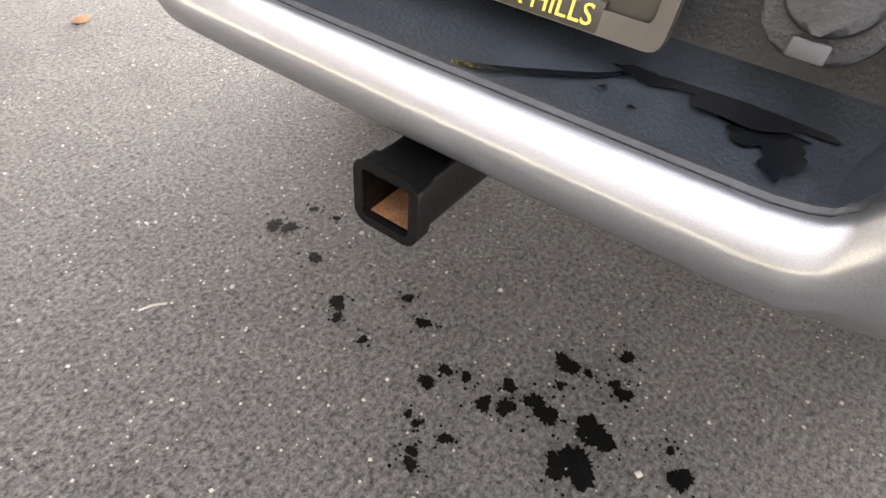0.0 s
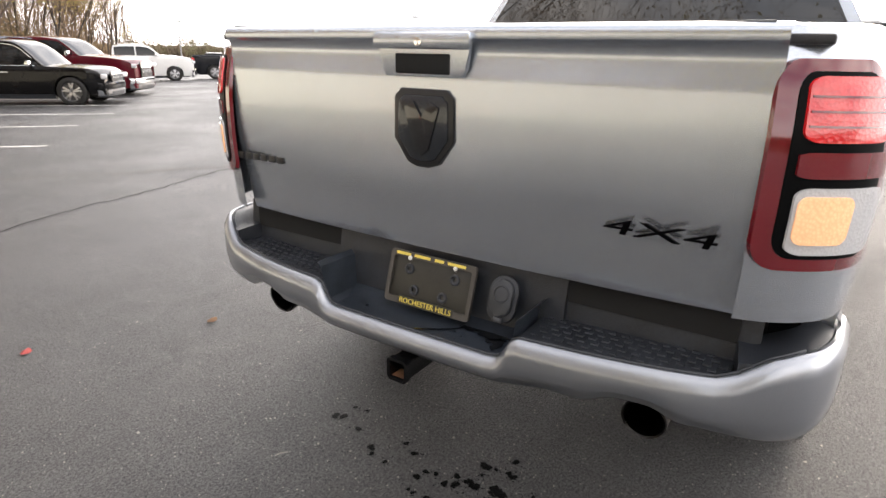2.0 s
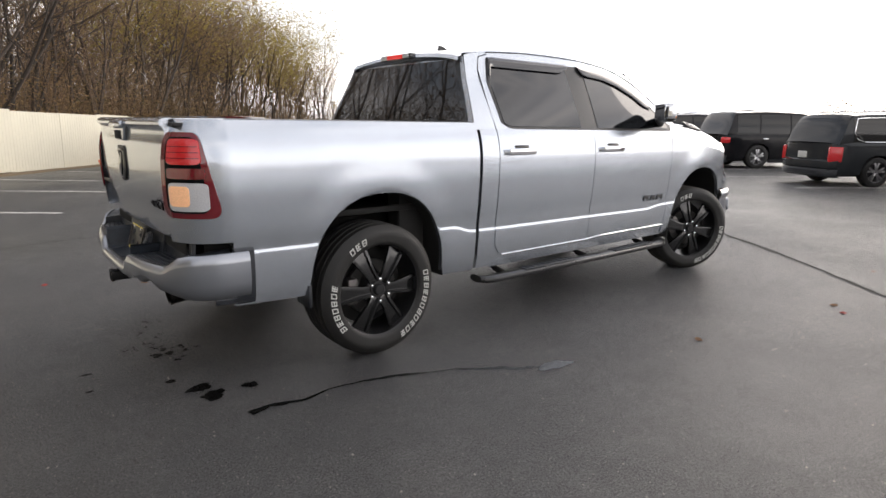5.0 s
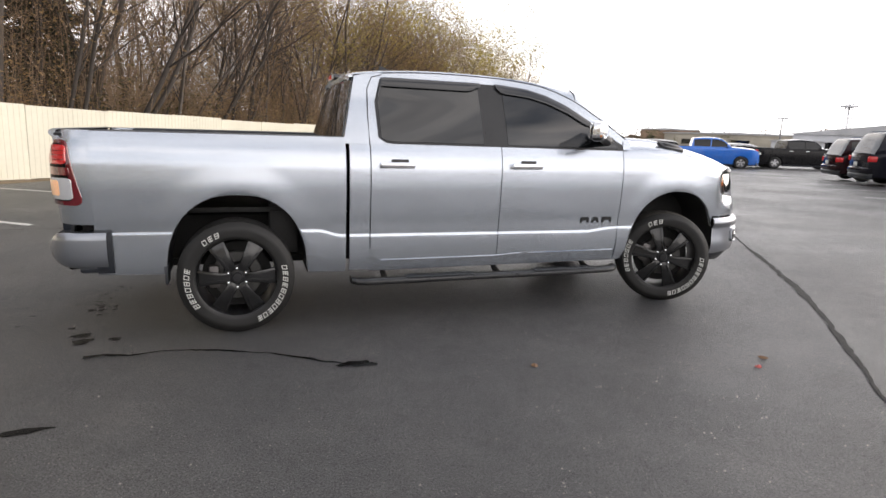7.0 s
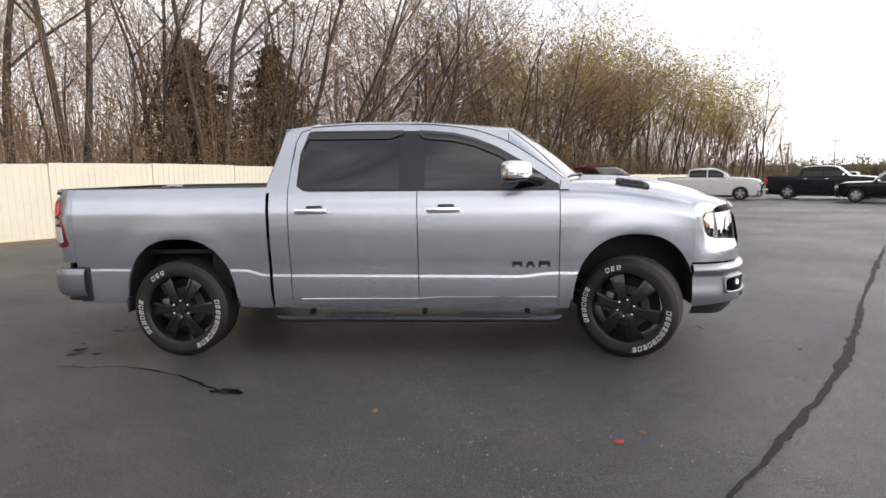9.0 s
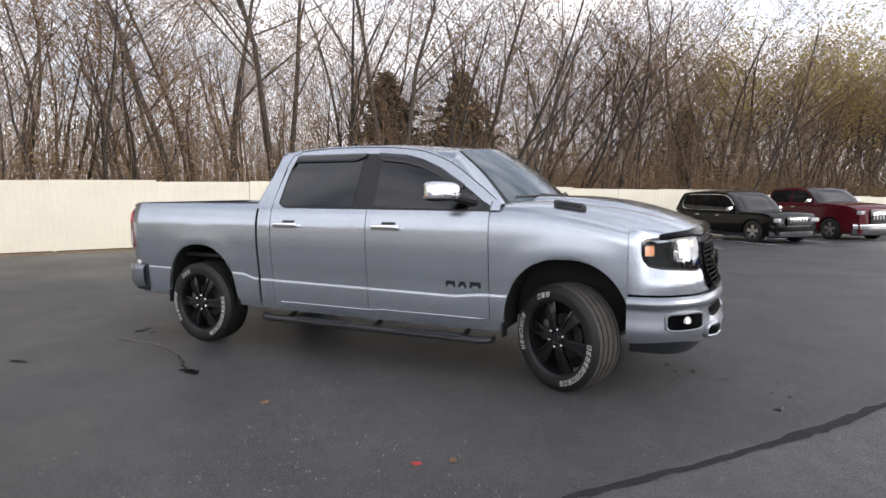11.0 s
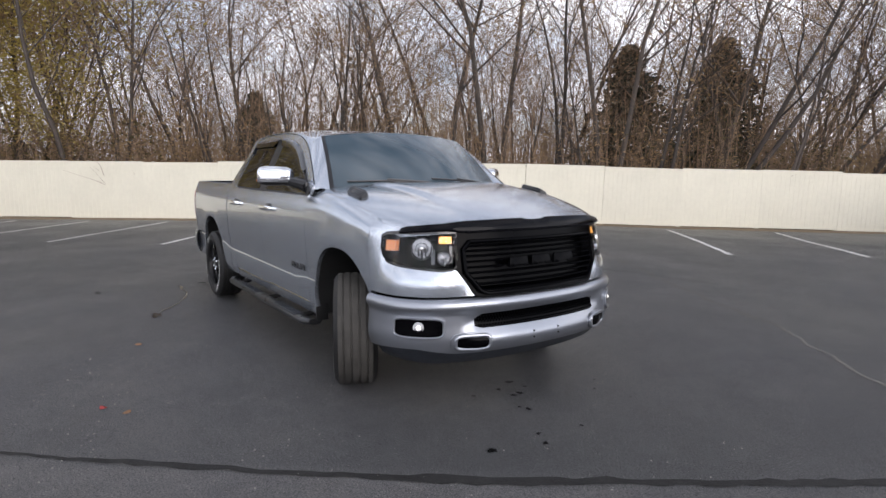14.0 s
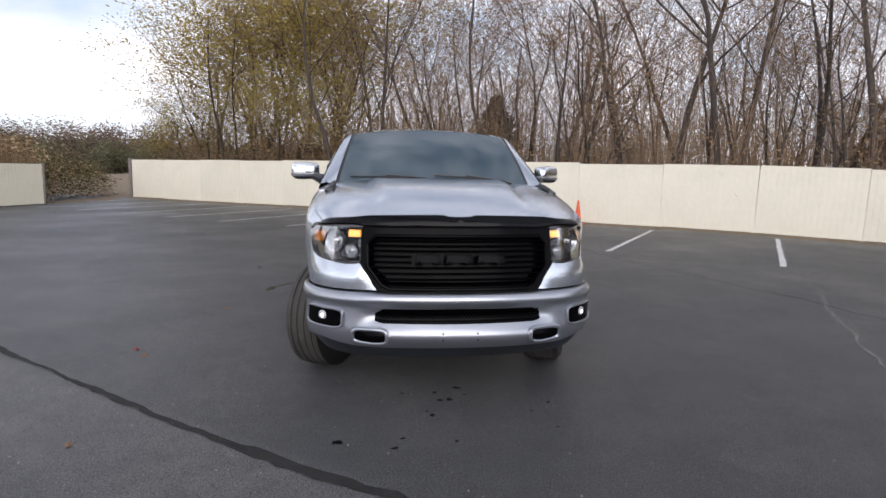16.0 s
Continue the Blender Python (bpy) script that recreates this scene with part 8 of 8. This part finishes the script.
    tube(bm, [(-3.15, 0.5, 0.006), (-3.13, 0.49, 0.009), (-3.11, 0.48, 0.004)], 0.0022, 5)
    single("straw", bm, STONE, "short pale stalk of straw on the asphalt", "straw")
    # loose grit
    rnd = random.Random(9)
    grit = Soup()
    for k in range(2600):
        if k < 1500:
            a, d = rnd.uniform(0, 6.3), rnd.uniform(0.2, 5.5)
            x, y = 1.0 + d * math.cos(a) * 1.3, -2.6 + d * math.sin(a)
        else:
            x, y = rnd.gauss(-3.0, 1.0), rnd.gauss(0.0, 1.1)
        s = rnd.choice((0.0025, 0.003, 0.004, 0.0055, 0.007)) * (1.0 if k < 1500 else 0.6)
        p = Vector((x, y, ground_z(x, y) + s * 0.4))
        i = len(grit.v)
        c, q = math.cos(k) * s, math.sin(k) * s
        grit.v += [p + Vector((c, q, -s * 0.4)), p + Vector((-q, c, -s * 0.4)), p + Vector((-c, -q, -s * 0.4)), p + Vector((q, -c, -s * 0.4)), p + Vector((q * 0.3, c * 0.2, s * 0.7))]
        grit.f += [(i, i + 1, i + 4), (i + 1, i + 2, i + 4), (i + 2, i + 3, i + 4), (i + 3, i, i + 4)]
    ob = new("grit", grit.mesh("grit"))
    ob.data.materials.append(STONE)
    tagged(ob, "pale grit scattered over the asphalt", "grit", kind="stuff")


def traffic_cone(s, d, size, fallen=0):
    x, y, z = along(s, d)
    cone = thing("traffic_cone", "small orange traffic cone by the fence", "traffic cone", pose(x, y, z + (0.12 if fallen else 0), fallen, 0, 40), group="cones")
    bm = bmesh.new()
    lathe(bm, [(0.13, 0.03), (0.115, 0.06), (0.05, 0.5), (0.028, 0.68), (0.022, 0.70), (0.018, 0.69)], 20, "z")
    part("body", bm, CONE, cone)
    part("foot", boxed((0, 0, 0.016), (0.34, 0.34, 0.032), 0.01), CONE, cone)
    cone.scale = (size, size, size)


CONE = varied("cone_orange", (0.62, 0.09, 0.025), 0.5, 0, 0, 10, 0.2)
build_marks()
traffic_cone(-1.9, -0.45, 1.05)
traffic_cone(16.3, -0.6, 0.75, 70)


# ---- distance ----
FAR_BROWN = varied("far_brown_trees", (0.22, 0.16, 0.12), 0.95, 0, 0, 0.08, 0.5)
FAR_GREEN = varied("far_olive_trees", (0.15, 0.14, 0.075), 0.95, 0, 0, 0.08, 0.5)
FAR_SCRUB = varied("far_scrub", (0.11, 0.08, 0.05), 0.95, 0, 0, 0.4, 0.6, 1.0, 2.0)
# distance haze is mixed into this tree colour as pale grey
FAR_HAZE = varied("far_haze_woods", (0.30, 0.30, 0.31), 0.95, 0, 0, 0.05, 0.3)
REED = varied("tan_reeds", (0.34, 0.24, 0.13), 0.9, 0, 0, 0.5, 0.45)
METAL_WALL = varied("pale_cladding", (0.55, 0.56, 0.58), 0.6, 0, 0, 0.3, 0.1)
BEIGE_WALL = varied("beige_render", (0.42, 0.38, 0.31), 0.85, 0, 0, 0.4, 0.15)
BRICK_FAR = varied("tan_brick_wall", (0.30, 0.20, 0.14), 0.85, 0, 0, 0.6, 0.2)
ROOF_FAR = varied("grey_roof", (0.46, 0.46, 0.47), 0.8, 0, 0, 0.4, 0.2)
POLE = varied("grey_pole", (0.25, 0.25, 0.26), 0.5, 0.6, 0, 6, 0.2)


for leaf_paint in (FAR_BROWN, FAR_GREEN):
    thin_leaf(leaf_paint)


def polar(az, dist):
    return Vector((dist * math.cos(radians(az)), dist * math.sin(radians(az)), 0))


def far_trees(name, label, az0, az1, d0, d1, h0, h1, count, mat, seed, dense=100):
    rnd = random.Random(seed)
    soup = Soup()
    for _ in range(count):
        p = polar(rnd.uniform(az0, az1), rnd.uniform(d0, d1))
        p.z = ground_z(p.x, p.y)
        h = rnd.uniform(h0, h1)
        w = h * rnd.uniform(0.28, 0.5)
        soup.stem([p, p + Vector((0, 0, h * 0.7))], [h * 0.02, 0.03], 3)
        for _ in range(dense):
            a, b, q = rnd.uniform(0, 6.3), rnd.uniform(-1, 1), rnd.random() ** 0.4
            c = math.sqrt(1 - b * b)
            soup.leaf(p + Vector((w * q * c * math.cos(a), w * q * c * math.sin(a), h * 0.55 + h * 0.43 * q * b)), min(0.28 if dense < 200 else 0.2, h * rnd.uniform(0.03, 0.06)), rnd)
    ob = new(name, soup.mesh(name))
    ob.data.materials.append(mat)
    tagged(ob, label, "trees", kind="stuff")


def build_distance():
    far_trees("far_treeline", "low brown treeline on the horizon", -12, 70, 170, 260, 4, 8.5, 240, FAR_BROWN, 1)
    far_trees("far_treeline", "dull green trees on the horizon", 40, 68, 130, 170, 3, 5.5, 90, FAR_GREEN, 2)
    far_trees("far_treeline", "reddish bare trees on the horizon", -6, 18, 110, 150, 5, 8, 60, FAR_BROWN, 3)
    far_trees("far_treeline", "dark brown trees beyond the gap", -166, -140, 92, 112, 6.5, 9.5, 110, FAR_BROWN, 4, 330)
    far_trees("far_treeline", "dark olive trees beyond the gap", -166, -142, 78, 90, 3.5, 6.5, 45, FAR_GREEN, 5, 330)
    far_trees("far_treeline", "brown treeline all round the lot", -140, -12, 170, 260, 5, 9, 160, FAR_BROWN, 6)
    # the furthest trees carry the haze in their colour
    far_trees("far_treeline", "skyline trees, coloured pale grey for haze", -20, 70, 290, 340, 6, 13, 170, FAR_HAZE, 7)
    # a closed bank of scrub and hedge along the horizon, ragged on top
    for nm, lb, az0, az1, dist, h, mat, sd in (("scrub_bank", "dark brown scrub along the horizon", -20, 64, 150, 3.4, FAR_SCRUB, 1.0), ("scrub_bank", "brown scrub beyond the gap", -178, -138, 116, 7.5, FAR_SCRUB, 3.0), ("hedge", "dark clipped hedge across the lot", 40.5, 55, 80, 1.7, FAR_GREEN, 5.0)):
        bm = bmesh.new()
        rows = []
        n = int((az1 - az0) * 9)
        for k in range(n + 1):
            p = polar(az0 + (az1 - az0) * k / n, dist)
            g = ground_z(p.x, p.y)
            q = noise.noise(Vector((k * 0.11, sd, 0))) + 0.6 * noise.noise(Vector((k * 0.43, sd, 4))) + 0.4 * noise.noise(Vector((k * 1.3, sd, 9)))
            top = h * (0.8 + (0.2 if nm != "hedge" else 0.05) * q)
            out = p.normalized()
            rows.append([(p + out * (o * h + 0.25 * h * noise.noise(Vector((k * 0.7, j * 1.7, sd))))) .to_tuple()[:2] + (g + top * z,) for j, (o, z) in enumerate(((-0.3, 0.0), (-0.35, 0.4), (-0.25, 0.8), (0.0, 1.0), (0.3, 0.7), (0.35, 0.0)))])
        grid(bm, rows)
        bmesh.ops.recalc_face_normals(bm, faces=bm.faces)
        ob = part(nm, bm, mat, None, smooth=0)
        tagged(ob, lb, "hedge" if nm == "hedge" else "trees", kind="stuff")
    # reeds and scrub in the gap of the fence
    rnd = random.Random(14)
    run, back = Vector((0.955, -0.30, 0)), Vector((-0.30, -0.955, 0))
    for nm, lb, mat, n in (("reeds", "tall tan reeds behind the shorter fence", REED, 5000), ("scrub", "olive scrub in the gap of the fence", GREEN_LEAF, 14000), ("scrub", "dry tan scrub in the gap of the fence", REED, 6000)):
        soup = Soup()
        for _ in range(n):
            if nm == "reeds":
                u, v = rnd.uniform(-1.2, 14.5), 0.6 + 6 * rnd.random()
                p = Vector((-17.9, -12.8, 0)) + run * u + back * v
                top = p + Vector((rnd.gauss(0, 0.2), rnd.gauss(0, 0.2), rnd.uniform(1.9, 2.5) + 0.75 * ease(-1, 3.5, u) * rnd.random() ** 0.4))
                soup.stem([p, top], [0.011, 0.005], 3)
                for _ in range(3):
                    soup.leaf(top + Vector((rnd.gauss(0, 0.05), rnd.gauss(0, 0.05), rnd.uniform(-0.3, 0.1))), rnd.uniform(0.04, 0.09), rnd)
            else:
                u, v = rnd.uniform(-0.4, 1.0), rnd.random() ** 1.5 * 3.2
                p = Vector((-19.4, -14.3, 0)).lerp(Vector((-25.8, -13.4, 0)), u) + back * v
                h = 1.15 + 0.55 * v + 0.7 * noise.noise(Vector((p.x * 0.7, p.y * 0.7, 2.0)))
                soup.leaf(p + Vector((rnd.gauss(0, 0.2), rnd.gauss(0, 0.2), h * rnd.random() ** 0.7)), rnd.uniform(0.03, 0.07), rnd)
        ob = new(nm, soup.mesh(nm))
        ob.data.materials.append(mat)
        tagged(ob, lb, "undergrowth", kind="stuff")
    single("leaf_litter", blot(-21.6, -12.75, 2.9, 0.75, 44, 0.006), VERGE, "sandy strip of leaf litter in the fence's gap", "leaf litter")
    # low buildings
    for az, dist, w, dep, h, turn, mat, roof, lb in ((33.0, 118, 26, 16, 3.8, 33, METAL_WALL, 1.6, "pale metal-clad shed across the road"), (39.3, 112, 7.5, 9, 2.6, 40, METAL_WALL, 0.3, "small pale flat-roofed building"), (50.0, 150, 13, 10, 4.3, 50, BRICK_FAR, 0.3, "tan brick building across the road"), (44.0, 140, 30, 12, 3.6, 44, BEIGE_WALL, 0.3, "long low beige building across the road"), (2.0, 120, 14, 12, 5.2, 0, BRICK_FAR, 0.5, "brown brick building beyond the lot")):
        p = polar(az, dist)
        house = thing("building", lb, "building", pose(p.x, p.y, ground_z(p.x, p.y), 0, 0, turn + 90), group="far buildings")
        part("wall", boxed((0, 0, h / 2), (w, dep, h), 0.02), mat, house)
        bm = bmesh.new()
        prism(bm, [(-w / 2 - 0.3, 0), (w / 2 + 0.3, 0), (w / 2 + 0.3, 0.15), (0, 0.15 + roof), (-w / 2 - 0.3, 0.15)], lambda a, b, c: (a, -dep / 2 - 0.3 + c, h + b), dep + 0.6)
        bmesh.ops.recalc_face_normals(bm, faces=bm.faces)
        part("roof", bm, ROOF_FAR, house)
        for k in range(3):
            x = -w * 0.32 + k * w * 0.32
            win = part("window", boxed((x, dep / 2 + 0.02, h * 0.55), (w * 0.12, 0.08, h * 0.28)), CAR_TINT, house)
    # lamp posts and the lattice mast
    for az, dist, h in ((40.2, 82, 5.2), (58.2, 95, 6.0), (62.0, 120, 6.5)):
        p = polar(az, dist)
        lamp = thing("street_lamp", "grey lamp post with a flat head", "street lamp", pose(p.x, p.y, ground_z(p.x, p.y), 0, 0, az), group="lamp posts")
        bm = bmesh.new()
        tube(bm, [(0, 0, 0), (0, 0, h)], [0.11, 0.07], 8)
        part("pole", bm, POLE, lamp)
        part("head", boxed((0, 0, h), (0.4, 1.3, 0.16), 0.03), POLE, lamp)
    p = polar(36.6, 170)
    mast = thing("lattice_mast", "pale steel lattice mast on the skyline", "mast", pose(p.x, p.y, -1.3))
    bm = bmesh.new()
    for k in range(4):
        a = math.pi / 4 + k * math.pi / 2
        b = a + math.pi / 2
        tube(bm, [(1.1 * math.cos(a), 1.1 * math.sin(a), 0), (0.7 * math.cos(a), 0.7 * math.sin(a), 12)], 0.1, 5)
        for j in range(6):
            w0, w1 = 1.1 - 0.4 * j / 6, 1.1 - 0.4 * (j + 1) / 6
            tube(bm, [(w0 * math.cos(a), w0 * math.sin(a), 2 * j), (w1 * math.cos(b), w1 * math.sin(b), 2 * j + 2)], 0.06, 4)
    part("frame", bm, METAL_WALL, mast)
    part("platform", boxed((0, 0, 11.2), (2.6, 2.6, 0.5), 0.05), METAL_WALL, mast)


build_distance()
